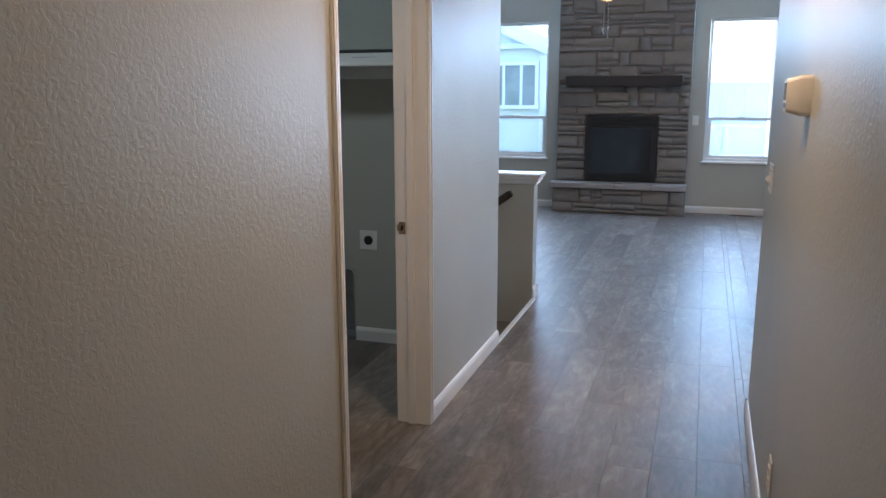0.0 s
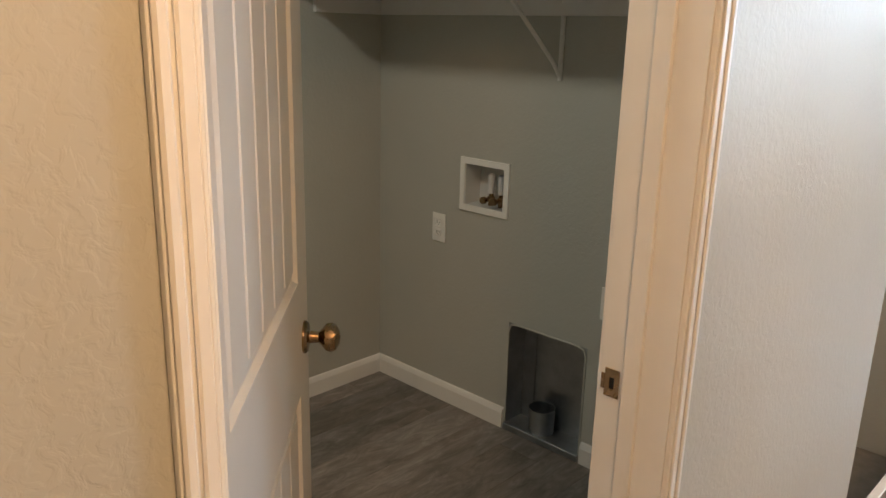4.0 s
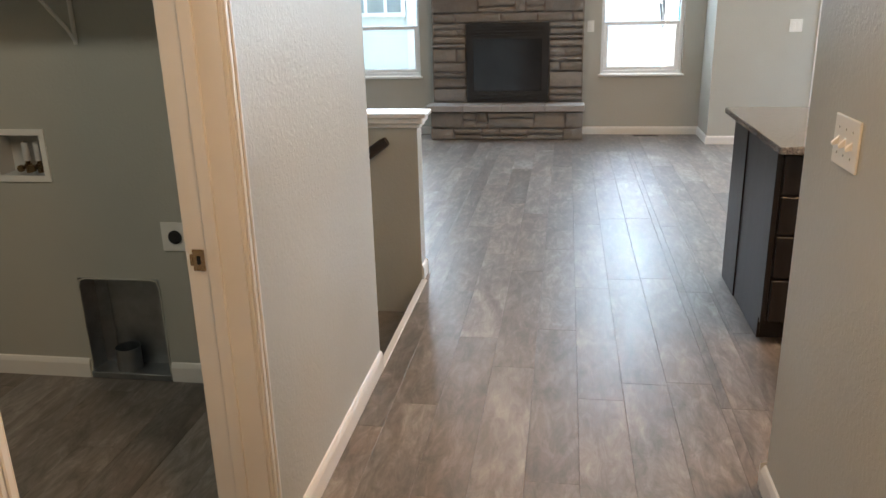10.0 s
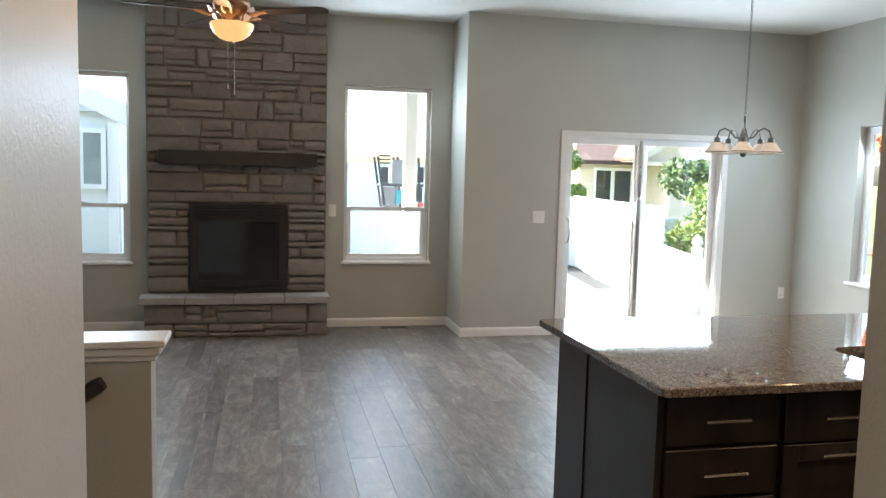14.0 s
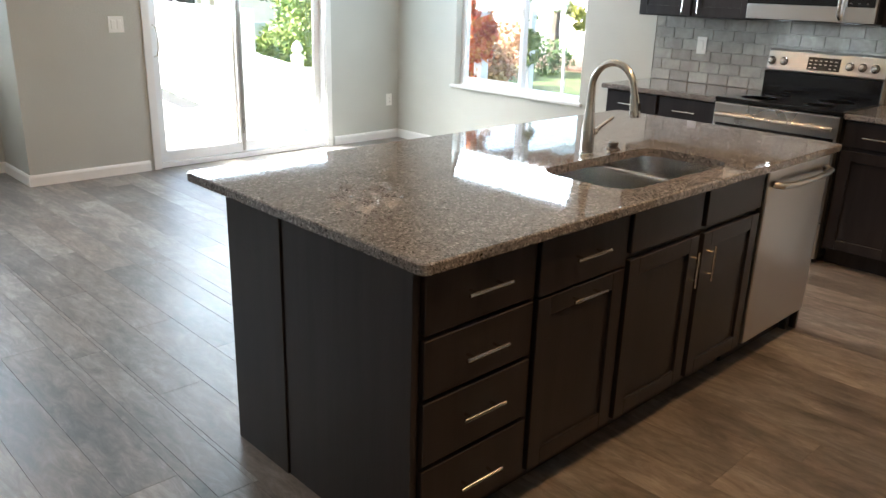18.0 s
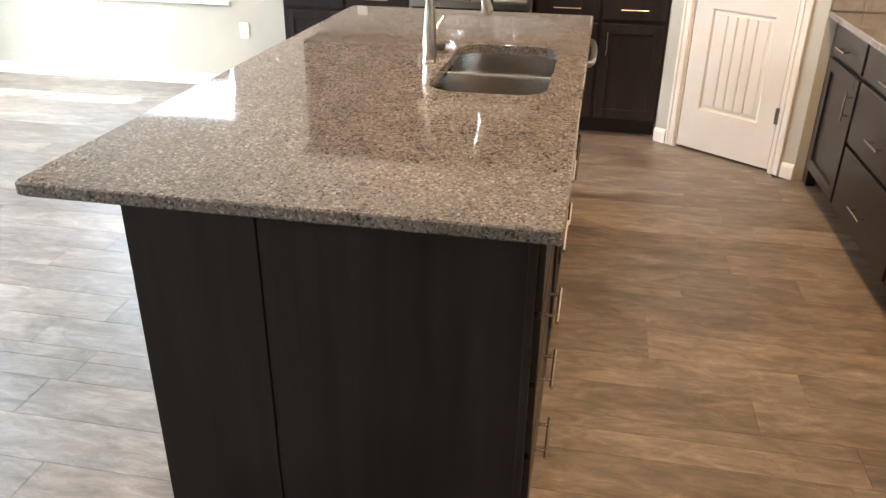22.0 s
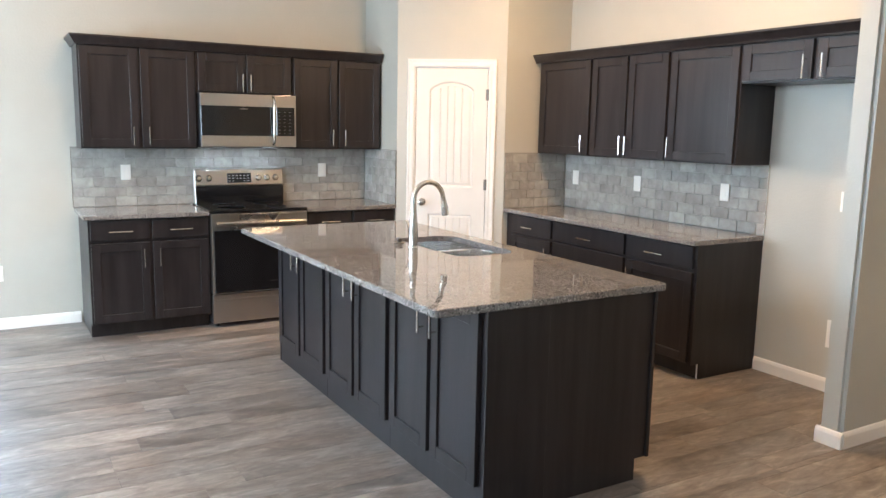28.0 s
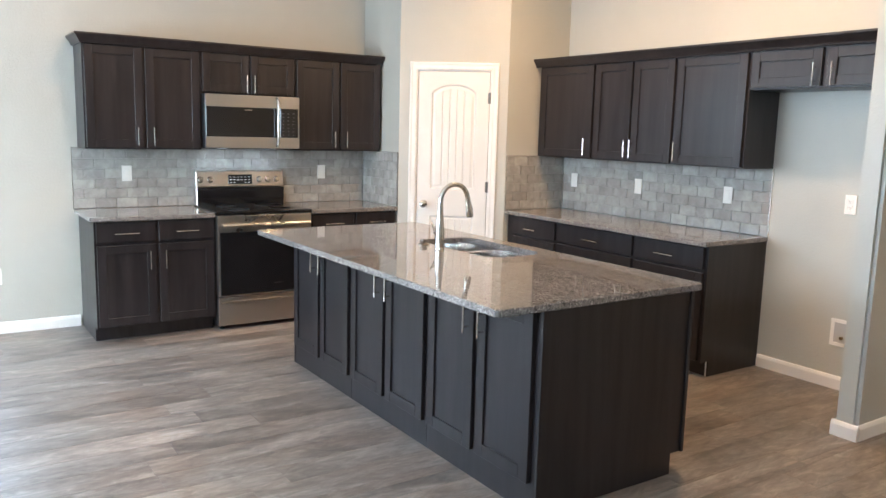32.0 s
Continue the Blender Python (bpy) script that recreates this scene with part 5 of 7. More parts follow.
bo = part("light_bowl", lathe(bmesh.new(), [(0.135, -0.515), (0.139, -0.522), (0.133, -0.545), (0.113, -0.580), (0.077, -0.610), (0.036, -0.624), (0.004, -0.627)], 36), AMBER, fan, "glowing amber glass bowl")
bo.visible_shadow = False
part("fitter", lathe(bmesh.new(), [(0.060, -0.505), (0.080, -0.508), (0.082, -0.514), (0.070, -0.5148)], 32), BRONZE, fan)
part("finial", lathe(bmesh.new(), [(0.012, -0.626), (0.014, -0.632), (0.008, -0.640), (0.001, -0.645)], 14), BRONZE, fan)
for dx, l in ((-0.022, 0.30), (0.018, 0.34)):
    pc = tube(bmesh.new(), [(dx, -0.03, -0.60), (dx, -0.03, -0.60 - l)], 0.0016, 6)
    part("pull_chain", lathe(pc, [(0.001, 0.0), (0.005, -0.008), (0.005, -0.028), (0.001, -0.032)], 10, (dx, -0.03, -0.60 - l)), BRUSH, fan)

ch = thing("chandelier", "dark pewter chandelier with five frosted bell shades", "chandelier", (2.79, 7.91, H))
part("canopy", lathe(bmesh.new(), [(0.062, -0.001), (0.060, -0.012), (0.030, -0.034), (0.010, -0.040)], 24), PEWTER, ch)
lk = bmesh.new()
for i in range(28):
    z = -0.045 - i * 0.034
    pts = []
    for k in range(9):
        q = 2 * math.pi * k / 8
        u, v = 0.008 * math.cos(q), 0.021 * math.sin(q)
        pts.append((u, 0, z - 0.017 + v) if i % 2 else (0, u, z - 0.017 + v))
    tube(lk, pts, 0.0019, 5, False)
part("chain", lk, PEWTER, ch)
part("stem", lathe(bmesh.new(), [(0.004, -0.99), (0.010, -0.995), (0.010, -1.03), (0.006, -1.04), (0.007, -1.075), (0.016, -1.09), (0.028, -1.13), (0.046, -1.182), (0.046, -1.198), (0.020, -1.21), (0.014, -1.25)], 24), PEWTER, ch)
part("finial", lathe(bmesh.new(), [(0.014, -1.2505), (0.022, -1.262), (0.022, -1.285), (0.012, -1.295), (0.001, -1.30)], 20), MATTE, ch)
for i in range(5):
    a = radians(19.4 + 72 * i)
    ca, sa = math.cos(a), math.sin(a)
    arm = [(0.025, -1.16), (0.070, -1.15), (0.105, -1.105), (0.145, -1.085), (0.185, -1.105), (0.200, -1.150), (0.200, -1.172)]
    part("arm", tube(bmesh.new(), [(r * ca, r * sa, z) for r, z in arm], 0.0065, 8), PEWTER, ch)
    cx, cy = 0.200 * ca, 0.200 * sa
    part("socket", lathe(bmesh.new(), [(0.012, -1.150), (0.022, -1.158), (0.024, -1.190), (0.030, -1.196)], 16, (cx, cy, 0)), PEWTER, ch)
    s_ = part("shade", lathe(bmesh.new(), [(0.030, -1.192), (0.040, -1.200), (0.058, -1.225), (0.082, -1.258), (0.098, -1.272), (0.096, -1.274), (0.080, -1.262), (0.056, -1.230), (0.038, -1.206), (0.028, -1.198)], 26, (cx, cy, 0)), FROST, ch, "white frosted glass bell shade")
    part("band", lathe(bmesh.new(), [(0.0835, -1.2585), (0.0905, -1.2645), (0.0895, -1.2660), (0.0825, -1.2605)], 26, (cx, cy, 0)), MATTE, s_, "dark ring near the rim")

# recessed lights
for cx, cy, _ in CANS:
    o = thing("recessed_light", "white trimmed recessed ceiling light", "recessed light", (cx, cy, H), "recessed lights")
    part("trim_ring", lathe(bmesh.new(), [(0.068, -0.001), (0.068, -0.014), (0.078, -0.016), (0.092, -0.008), (0.094, -0.001)], 28), TRIM, o)
# unseen fixtures for the hall and laundry lamps; the rear hall one is invented
for n_, at in (("hall_light", (-0.20, -0.75)), ("hall_light", (-0.30, 2.15)), ("laundry_light", (-2.15, 2.75))):
    o = thing("flush_light", "round flush ceiling light, assumed and out of view", "ceiling light", (*at, HH), "flush lights")
    part("base", lathe(bmesh.new(), [(0.15, -0.001), (0.155, -0.02), (0.15, -0.03), (0.02, -0.032)], 28), TRIM, o)
    part("rim", lathe(bmesh.new(), [(0.150, -0.030), (0.160, -0.034), (0.160, -0.10), (0.150, -0.10)], 28), FROST, o)


# ---------------------------------------------------------------- plates, sockets and controls
def wall_plate(at, rz, kind, gangs=1, label="", h=0.118):
    """A cover plate, face towards -y: sockets, rockers or toggles."""
    w = 0.072 + 0.046 * (gangs - 1)
    name = {"outlet": "outlet", "rocker": "light_switch", "toggle": "light_switch", "blank": "wall_plate"}[kind]
    g = thing(name, label, "outlet" if kind == "outlet" else "switch", at, "wall plates", rz)
    part("plate", boxed(-w / 2, w / 2, -0.007, -0.0005, -h / 2, h / 2, 0.003, 2), PLASTIC, g)
    for i in range(gangs):
        x = (i - (gangs - 1) / 2) * 0.046
        if kind == "outlet":
            for z in (-0.020, 0.020):
                f = part("socket", boxed(x - 0.017, x + 0.017, -0.0085, -0.0068, z - 0.014, z + 0.014, 0.004), PLASTIC, g)
                sl = boxed(x - 0.0075, x - 0.0055, -0.0088, -0.0084, z - 0.003, z + 0.006)
                box(sl, x + 0.0055, x + 0.0075, -0.0088, -0.0084, z - 0.002, z + 0.005)
                part("slot", box(sl, x - 0.002, x + 0.002, -0.0088, -0.0084, z - 0.010, z - 0.006), DARK, f)
        elif kind == "rocker":
            part("rocker", boxed(x - 0.016, x + 0.016, -0.011, -0.0068, -0.033, 0.033, 0.002), PLASTIC, g)
        elif kind == "toggle":
            b = bmesh.new()
            prism(b, [(-0.0068, -0.010), (-0.0068, 0.010), (-0.022, -0.006), (-0.022, -0.013)], x - 0.005, x + 0.005, 0.001, lambda a, c, q: (q, a, c))
            part("toggle", b, PLASTIC, g)
            for z in (-0.030, 0.030):
                part("screw", lathe(bmesh.new(), [(0.003, 0.0), (0.003, 0.001), (0.001, 0.0014)], 8, (x, -0.007, z), (0, -1, 0)), BRUSH, g)
    return g


wall_plate((XH1, 3.36, 1.163), -90, "toggle", 3, "white three-gang toggle switch by the hall's end")
wall_plate((XH1, 2.47, 0.30), -90, "outlet", 1, "white outlet low on the hall wall")
wall_plate((1.79, YN, 1.15), 0, "rocker", 2, "white two-gang switch beside the patio door")
wall_plate((4.48, YN, 0.39), 0, "outlet", 1, "white outlet by the room corner")
wall_plate((XE, 7.265, 0.42), -90, "outlet", 1, "white outlet under the kitchen window")
wall_plate((-0.13, YF, 1.155), 0, "rocker", 1, "white switch beside the fireplace")
for y in (6.355, 4.735):
    wall_plate((XE - 0.0115, y, 1.155), -90, "rocker", 1, "white plate on the tiled backsplash")
for x, gn in ((3.26, 1), (2.53, 1), (1.70, 1)):
    wall_plate((x, YS + 0.0115, 1.148), 180, "rocker", gn, "white plate on the tiled backsplash")
wall_plate((0.83, YS, 1.16), 180, "outlet", 1, "white outlet in the refrigerator space")
wall_plate((-2.725, 4.19, 0.752), 0, "outlet", 1, "white outlet beside the washer box")

tm = thing("thermostat", "white wall thermostat with a small screen", "thermostat", (XH1, 2.345, 1.495), "", -90)
c = bmesh.new()
loops = []
for y, hw, z0, z1 in ((-0.0005, 0.058, -0.056, 0.056), (-0.026, 0.057, -0.055, 0.055), (-0.052, 0.050, -0.047, 0.048), (-0.062, 0.046, -0.043, 0.044)):
    loops.append([c.verts.new((px, y, pz)) for px, pz in rounded(-hw, hw, z0, z1, 0.012, 3)])
for la, lb in zip(loops, loops[1:]):
    for i in range(len(la)):
        c.faces.new((la[i], la[(i + 1) % len(la)], lb[(i + 1) % len(la)], lb[i]))
c.faces.new(loops[0])
c.faces.new(loops[-1])
bmesh.ops.recalc_face_normals(c, faces=c.faces[:])
part("case", smooth(c, 30), PLASTIC, tm)
part("screen", boxed(-0.037, 0.037, -0.0632, -0.0618, -0.012, 0.036, 0.0004), surface("grey_screen", (0.42, 0.47, 0.50), (0.48, 0.53, 0.56), 0.15, bump=0.0), tm, "pale grey display")
part("button", boxed(-0.034, 0.034, -0.0636, -0.0618, -0.034, -0.020, 0.0004), surface("grey_button", (0.10, 0.10, 0.11), (0.13, 0.13, 0.14), 0.4, bump=0.0), tm)

ib = thing("water_box", "white recessed water supply box near the floor", "supply box", (0.80, YS, 0.36), "", 180)
part("flange", frame_of(-0.075, 0.075, -0.085, 0.085, -0.006, -0.0005, 0.022, along_x), PLASTIC, ib)
part("back", boxed(-0.055, 0.055, -0.003, -0.0006, -0.065, 0.065), surface("box_grey", (0.42, 0.42, 0.41), (0.5, 0.5, 0.49), 0.5), ib)
part("valve", lathe(bmesh.new(), [(0.010, 0.0), (0.010, 0.015), (0.006, 0.02), (0.001, 0.021)], 12, (0, -0.003, -0.03), (0, -1, 0)), BRASS, ib)


def register(at, rz, l=0.27, w=0.07, mat=None):
    g = thing("floor_register", "low slotted floor register in the planks", "register", at, "floor registers", rz)
    part("frame", holed([-l / 2, l / 2], [-w / 2, w / 2], 0.0, 0.005, [(-l / 2 + 0.02, l / 2 - 0.02, -w / 2 + 0.012, w / 2 - 0.012)], lambda u, v, q: (u, v, q + 0.0005)), mat, g)
    for i in range(14):
        x = -l / 2 + 0.03 + i * (l - 0.06) / 13
        part("slat", boxed(x - 0.003, x + 0.003, -w / 2 + 0.012, w / 2 - 0.012, 0.0008, 0.0040), mat, g)
    part("well", boxed(-l / 2 + 0.02, l / 2 - 0.02, -w / 2 + 0.012, w / 2 - 0.012, 0.0002, 0.0007), DARK, g)


REG = surface("brown_register", (0.06, 0.045, 0.035), (0.09, 0.07, 0.055), 0.45, bump=0.05)
register((3.42, 9.45, 0.0), 0, mat=REG)
register((0.49, 10.15, 0.0), 0, mat=REG)

# ---------------------------------------------------------------- laundry
wb = thing("washer_box", "white recessed washer supply box with brass valves", "supply box", (-2.491, 4.19, 0.953))
part("flange", frame_of(-0.122, 0.122, -0.104, 0.104, -0.008, -0.0005, 0.024, along_x), PLASTIC, wb)
tub = holed([-0.100, 0.100], [-0.083, 0.083], 0.0005, 0.085, [(-0.097, 0.097, -0.080, 0.080)], along_x)
part("tray", box(tub, -0.100, 0.100, 0.0855, 0.089, -0.083, 0.083), surface("box_white", (0.55, 0.55, 0.53), (0.6, 0.6, 0.58), 0.5), wb)
for x in (-0.005, 0.045):
    v = part("valve", lathe(bmesh.new(), [(0.011, 0.0), (0.011, 0.018), (0.015, 0.022), (0.015, 0.034), (0.009, 0.038), (0.009, 0.048)], 14, (x, 0.045, -0.078)), BRASS, wb, "brass valve")
    lathe(v_b := bmesh.new(), [(0.008, 0.0), (0.008, 0.035), (0.014, 0.037), (0.014, 0.052), (0.001, 0.053)], 14, (x, 0.045, -0.052), (0, -1, 0))
    part("hose_thread", v_b, BRASS, v)
    part("arrestor", lathe(bmesh.new(), [(0.012, 0.0), (0.0135, 0.004), (0.0135, 0.070), (0.009, 0.076), (0.001, 0.077)], 14, (x, 0.045, -0.030)), surface("white_arrestor", (0.6, 0.6, 0.6), (0.7, 0.7, 0.7), 0.4), wb)

dv = thing("dryer_vent_box", "galvanised recessed dryer vent box with a duct stub", "vent box", (-2.16, 4.19, 0.0))
x0, x1, z0, z1 = -0.179, 0.179, 0.021, 0.449
part("shell", box(holed([x0, x1], [z0, z1], 0.001, 0.100, [(x0 + 0.003, x1 - 0.003, z0 + 0.003, z1 - 0.003)], along_x), x0, x1, 0.1005, 0.103, z0, z1), GALV, dv)
part("lip", boxed(x0, x1, -0.016, 0.001, 0.001, 0.028, 0.002), GALV, dv)
lipb = bmesh.new()
tube(lipb, [(x0 + 0.002, -0.003, 0.03), (x0 + 0.002, -0.003, z1 - 0.035), (x0 + 0.012, -0.003, z1 - 0.010), (x0 + 0.037, -0.003, z1 - 0.002), (x1 - 0.037, -0.003, z1 - 0.002), (x1 - 0.012, -0.003, z1 - 0.010), (x1 - 0.002, -0.003, z1 - 0.035), (x1 - 0.002, -0.003, 0.03)], 0.004, 6)
part("rolled_edge", lipb, PAINT, dv, "rough cut drywall edge")
st_ = lathe(bmesh.new(), [(0.051, 0.024), (0.051, 0.120), (0.0525, 0.124), (0.050, 0.124), (0.049, 0.030), (0.001, 0.030)], 28, (-0.035, 0.048, 0))
part("duct", st_, GALV, dv)
part("seam", boxed(-0.12, -0.112, 0.094, 0.0998, z0 + 0.01, z1 - 0.01, 0.002), GALV, dv)

dq = thing("dryer_outlet", "white dryer receptacle plate with a black round socket", "outlet", (-1.882, 4.19, 0.633))
part("plate", boxed(-0.057, 0.057, -0.007, -0.0005, -0.059, 0.059, 0.003, 2), PLASTIC, dq)
part("socket", lathe(bmesh.new(), [(0.0275, 0.0), (0.0275, 0.006), (0.024, 0.008), (0.001, 0.007)], 26, (0.0, -0.006, 0.0), (0, -1, 0)), MATTE, dq, "black round socket")

sf = thing("wall_shelf", "white melamine shelf on a bracket over the laundry", "shelf", (-3.09, 4.19, 1.64))
part("board", boxed(0.001, 1.818, -0.405, -0.0005, 0.0, 0.019, 0.002), TRIM, sf)
part("cleat", boxed(0.001, 0.019, -0.345, -0.001, -0.060, -0.0005, 0.002), TRIM, sf)
part("cleat", boxed(0.020, 1.815, -0.019, -0.001, -0.060, -0.0005, 0.002), TRIM, sf)
bk_ = tube(bmesh.new(), [(0.92, -0.020, -0.002), (0.92, -0.006, -0.05), (0.92, -0.006, -0.27)], [0.004, 0.009, 0.008], 6)
tube(bk_, [(0.92, -0.006, -0.26), (0.92, -0.05, -0.21), (0.92, -0.30, -0.003)], 0.007, 6)
part("bracket", bk_, TRIM, sf)


def words(body, size, mat, parent, m, name="writing"):
    cu = bpy.data.curves.new(name, 'FONT')
    cu.body, cu.size, cu.extrude = body, size, 0.0002
    cu.align_x, cu.align_y = 'CENTER', 'CENTER'
    tmp = bpy.data.objects.new(name, cu)
    scene.collection.objects.link(tmp)
    me = bpy.data.meshes.new_from_object(tmp.evaluated_get(bpy.context.evaluated_depsgraph_get()))
    bpy.data.objects.remove(tmp)
    me.materials.clear()
    me.materials.append(mat)
    o = new(name, me)
    o.parent = parent
    o.matrix_local = m
    return o


CARD = surface("white_carton", (0.66, 0.66, 0.64), (0.74, 0.74, 0.72), 0.5, 4.0, bump=0.05)
INK = surface("black_ink", (0.02, 0.02, 0.02), (0.03, 0.03, 0.03), 0.6, bump=0.0)
GREYINK = surface("grey_ink", (0.30, 0.31, 0.32), (0.34, 0.35, 0.36), 0.6, bump=0.0)
for i, (xa, xb, yo) in enumerate(((-2.74, -1.92, 0.0), (-1.915, -1.30, 0.0))):
    bx = thing("flooring_carton", "long flat white carton of flooring on the shelf", "carton", ((xa + xb) / 2, 3.95, 1.659), "flooring cartons")
    hw = (xb - xa) / 2
    part("carton", boxed(-hw, hw, -0.098, 0.098, 0.0, 0.050, 0.002), CARD, bx)
    up = Matrix.Translation((0, -0.0985, 0.025)) @ Matrix.Rotation(radians(90), 4, 'X') @ Matrix.Rotation(radians(180), 4, 'Z')
    if i == 0:
        words("RIGID CORE", 0.016, INK, bx, Matrix.Translation((0.14, 0, 0.002)) @ up)
        for a, b, z, mt_ in ((-0.34, -0.28, 0.028, GREYINK), (-0.22, -0.21, 0.022, surface("red_mark", (0.5, 0.05, 0.06), (0.55, 0.07, 0.07), 0.6, bump=0.0)), (-0.16, -0.15, 0.022, GREYINK), (0.0, 0.025, 0.018, surface("blue_mark", (0.10, 0.25, 0.5), (0.14, 0.3, 0.55), 0.6, bump=0.0)), (-0.028, -0.003, 0.018, surface("green_mark", (0.2, 0.4, 0.12), (0.25, 0.45, 0.15), 0.6, bump=0.0))):
            part("print", boxed(a, b, -0.0990, -0.0978, z, z + 0.014), mt_, bx)
        part("print", boxed(0.05, 0.09, -0.0990, -0.0978, 0.028, 0.0295), GREYINK, bx)
        part("print", boxed(0.21, 0.30, -0.0990, -0.0978, 0.028, 0.0295), GREYINK, bx)
    else:
        words("waterproof", 0.034, INK, bx, Matrix.Translation((0.115, 0, 0.002)) @ up)
        part("print", boxed(-0.20, -0.06, -0.0990, -0.0978, 0.026, 0.029), GREYINK, bx)
hs = thing("black_tubing", "black flexible tubing lying on the cartons", "tubing", (-2.4, 3.93, 1.71))
part("tube", tube(bmesh.new(), [(-0.30, 0.05, 0.075), (-0.24, -0.02, 0.030), (-0.10, -0.05, 0.010), (0.25, -0.05, 0.0095), (0.70, -0.03, 0.010), (1.0, 0.0, 0.010)], 0.009, 10), MATTE, hs)
bg_ = thing("plastic_bag", "crumpled clear plastic bag on the shelf", "bag", (-2.86, 3.93, 1.659))
c = bmesh.new()
bmesh.ops.create_icosphere(c, subdivisions=3, radius=0.075)
for v in c.verts:
    n_ = noise.noise(v.co * 28) * 0.028 + noise.noise(v.co * 60) * 0.010
    v.co += v.co.normalized() * n_
    v.co.z = max(0.0, (v.co.z + 0.06) * 0.55)
    v.co.x *= 1.15
part("film", c, surface("grey_film", (0.22, 0.22, 0.23), (0.40, 0.40, 0.41), 0.25, 30.0, bump=0.3), bg_)
bxw = thing("white_box", "small upright white box on the shelf", "box", (-2.72, 4.09, 1.659))
part("carton", boxed(-0.09, 0.09, -0.06, 0.06, 0.0, 0.19, 0.003), CARD, bxw)
ct_ = thing("edge_strip", "pale unfinished strip on the cabinet's toe", "strip", (1.385, 3.478, 0.0))
part("strip", boxed(-0.003, 0.004, -0.002, 0.004, 0.0, 0.098), PLASTIC, ct_)

# ---------------------------------------------------------------- outdoors
GZ = -0.32
LAWN = surface("lawn", (0.055, 0.085, 0.020), (0.12, 0.15, 0.045), 0.9, 1.2, fine=80, bump=0.8, depth=0.02)
CONC = surface("patio_concrete", (0.31, 0.30, 0.282), (0.41, 0.40, 0.378), 0.85, 2.0, fine=60, bump=0.2)
GRAVEL = surface("gravel", (0.008, 0.008, 0.008), (0.050, 0.049, 0.048), 0.9, 14.0, fine=45, bump=1.0, depth=0.02)
MULCH = surface("mulch", (0.09, 0.05, 0.035), (0.17, 0.10, 0.07), 0.95, 20.0, fine=60, bump=1.0, depth=0.02)
FENCE = surface("white_fence", (0.76, 0.765, 0.76), (0.82, 0.825, 0.82), 0.45, 2.0, bump=0.03)
SIDING = surface("pale_siding", (0.64, 0.67, 0.66), (0.70, 0.73, 0.72), 0.7, 2.0, bump=0.1)
STUCCO = surface("cream_stucco", (0.60, 0.52, 0.40), (0.67, 0.59, 0.46), 0.85, 3.0, fine=70, bump=0.4)
SHINGLE = surface("brown_shingle", (0.070, 0.040, 0.030), (0.120, 0.074, 0.056), 0.9, 5.0, fine=30, bump=0.6)
GREYROOF = surface("grey_shingle", (0.13, 0.16, 0.17), (0.22, 0.25, 0.26), 0.9, 5.0, fine=30, bump=0.6)
DARKGLASS = surface("far_glass", (0.02, 0.026, 0.03), (0.04, 0.05, 0.055), 0.1, bump=0.0)
BARK = surface("bark", (0.10, 0.075, 0.055), (0.20, 0.16, 0.125), 0.95, 14.0, fine=40, bump=0.8, depth=0.01)
PALEBARK = surface("pale_bark", (0.42, 0.38, 0.33), (0.58, 0.54, 0.48), 0.9, 14.0, fine=40, bump=0.5, depth=0.006)
HULL = surface("outer_siding", (0.42, 0.43, 0.42), (0.48, 0.49, 0.48), 0.8, 2.0, bump=0.1)

c = bmesh.new()
for v in ((-400, -400), (400, -400), (400, 400), (-400, 400)):
    c.verts.new((*v, GZ))
c.faces.new(c.verts[:])
setting("ground", c, LAWN, "green lawn reaching out to the distance")
setting("pavement_1", boxed(-3.6, 3.35, YF + 0.165, 13.0, GZ - 0.1, -0.075, 0.01), CONC, "pale concrete patio slab")
setting("pavement_2", boxed(1.245, 3.35, YN + 0.165, YF + 0.164, GZ - 0.1, -0.075, 0.01), CONC, "pale concrete patio slab")
setting("pavement_3", boxed(3.352, 4.22, YN + 0.165, 12.98, GZ - 0.1, -0.075, 0.01), CONC, "pale concrete patio slab")

FA, FBk = Vector((4.40, 11.5, 0)), Vector((5.40, 17.6, 0))
gd = (FBk - FA).normalized()
gn = Vector((-gd.y, gd.x, 0))
q = [FA + gn * 0.05, FBk + gn * 0.05, FBk + gn * 0.42, FA + gn * 0.30]
c = bmesh.new()
for z in (GZ - 0.05, GZ + 0.03):
    for v in q:
        c.verts.new((v.x, v.y, z))
c.verts.ensure_lookup_table()
for f in ((0, 1, 2, 3), (4, 5, 6, 7), (0, 1, 5, 4), (1, 2, 6, 5), (2, 3, 7, 6), (3, 0, 4, 7)):
    c.faces.new([c.verts[i] for i in f])
bmesh.ops.recalc_face_normals(c, faces=c.faces[:])
setting("gravel_strip", c, GRAVEL, "strip of mixed gravel along the fence")


def strip_slab(name, a0, a1, b0, b1, z, label):
    """A flat slab between two lines along the fence."""
    c3 = bmesh.new()
    lo, hi = [[c3.verts.new((x, y, h)) for x, y in (a0, a1, b1, b0)] for h in (GZ - 0.08, z)]
    c3.faces.new(hi)
    for k in range(4):
        c3.faces.new((lo[k], lo[(k + 1) % 4], hi[(k + 1) % 4], hi[k]))
    bmesh.ops.recalc_face_normals(c3, faces=c3.faces[:])
    setting(name, c3, CONC, label)


strip_slab("pavement_4", (3.36, 17.5), (3.36, 13.02), (3.55, 17.5), (4.07, 13.02), GZ + 0.025, "pale concrete path beside the patio")
strip_slab("pavement_5", (3.59, 17.5), (4.11, 13.0), (4.94, 17.5), (4.32, 13.0), GZ + 0.025, "narrow concrete edging along the gravel")


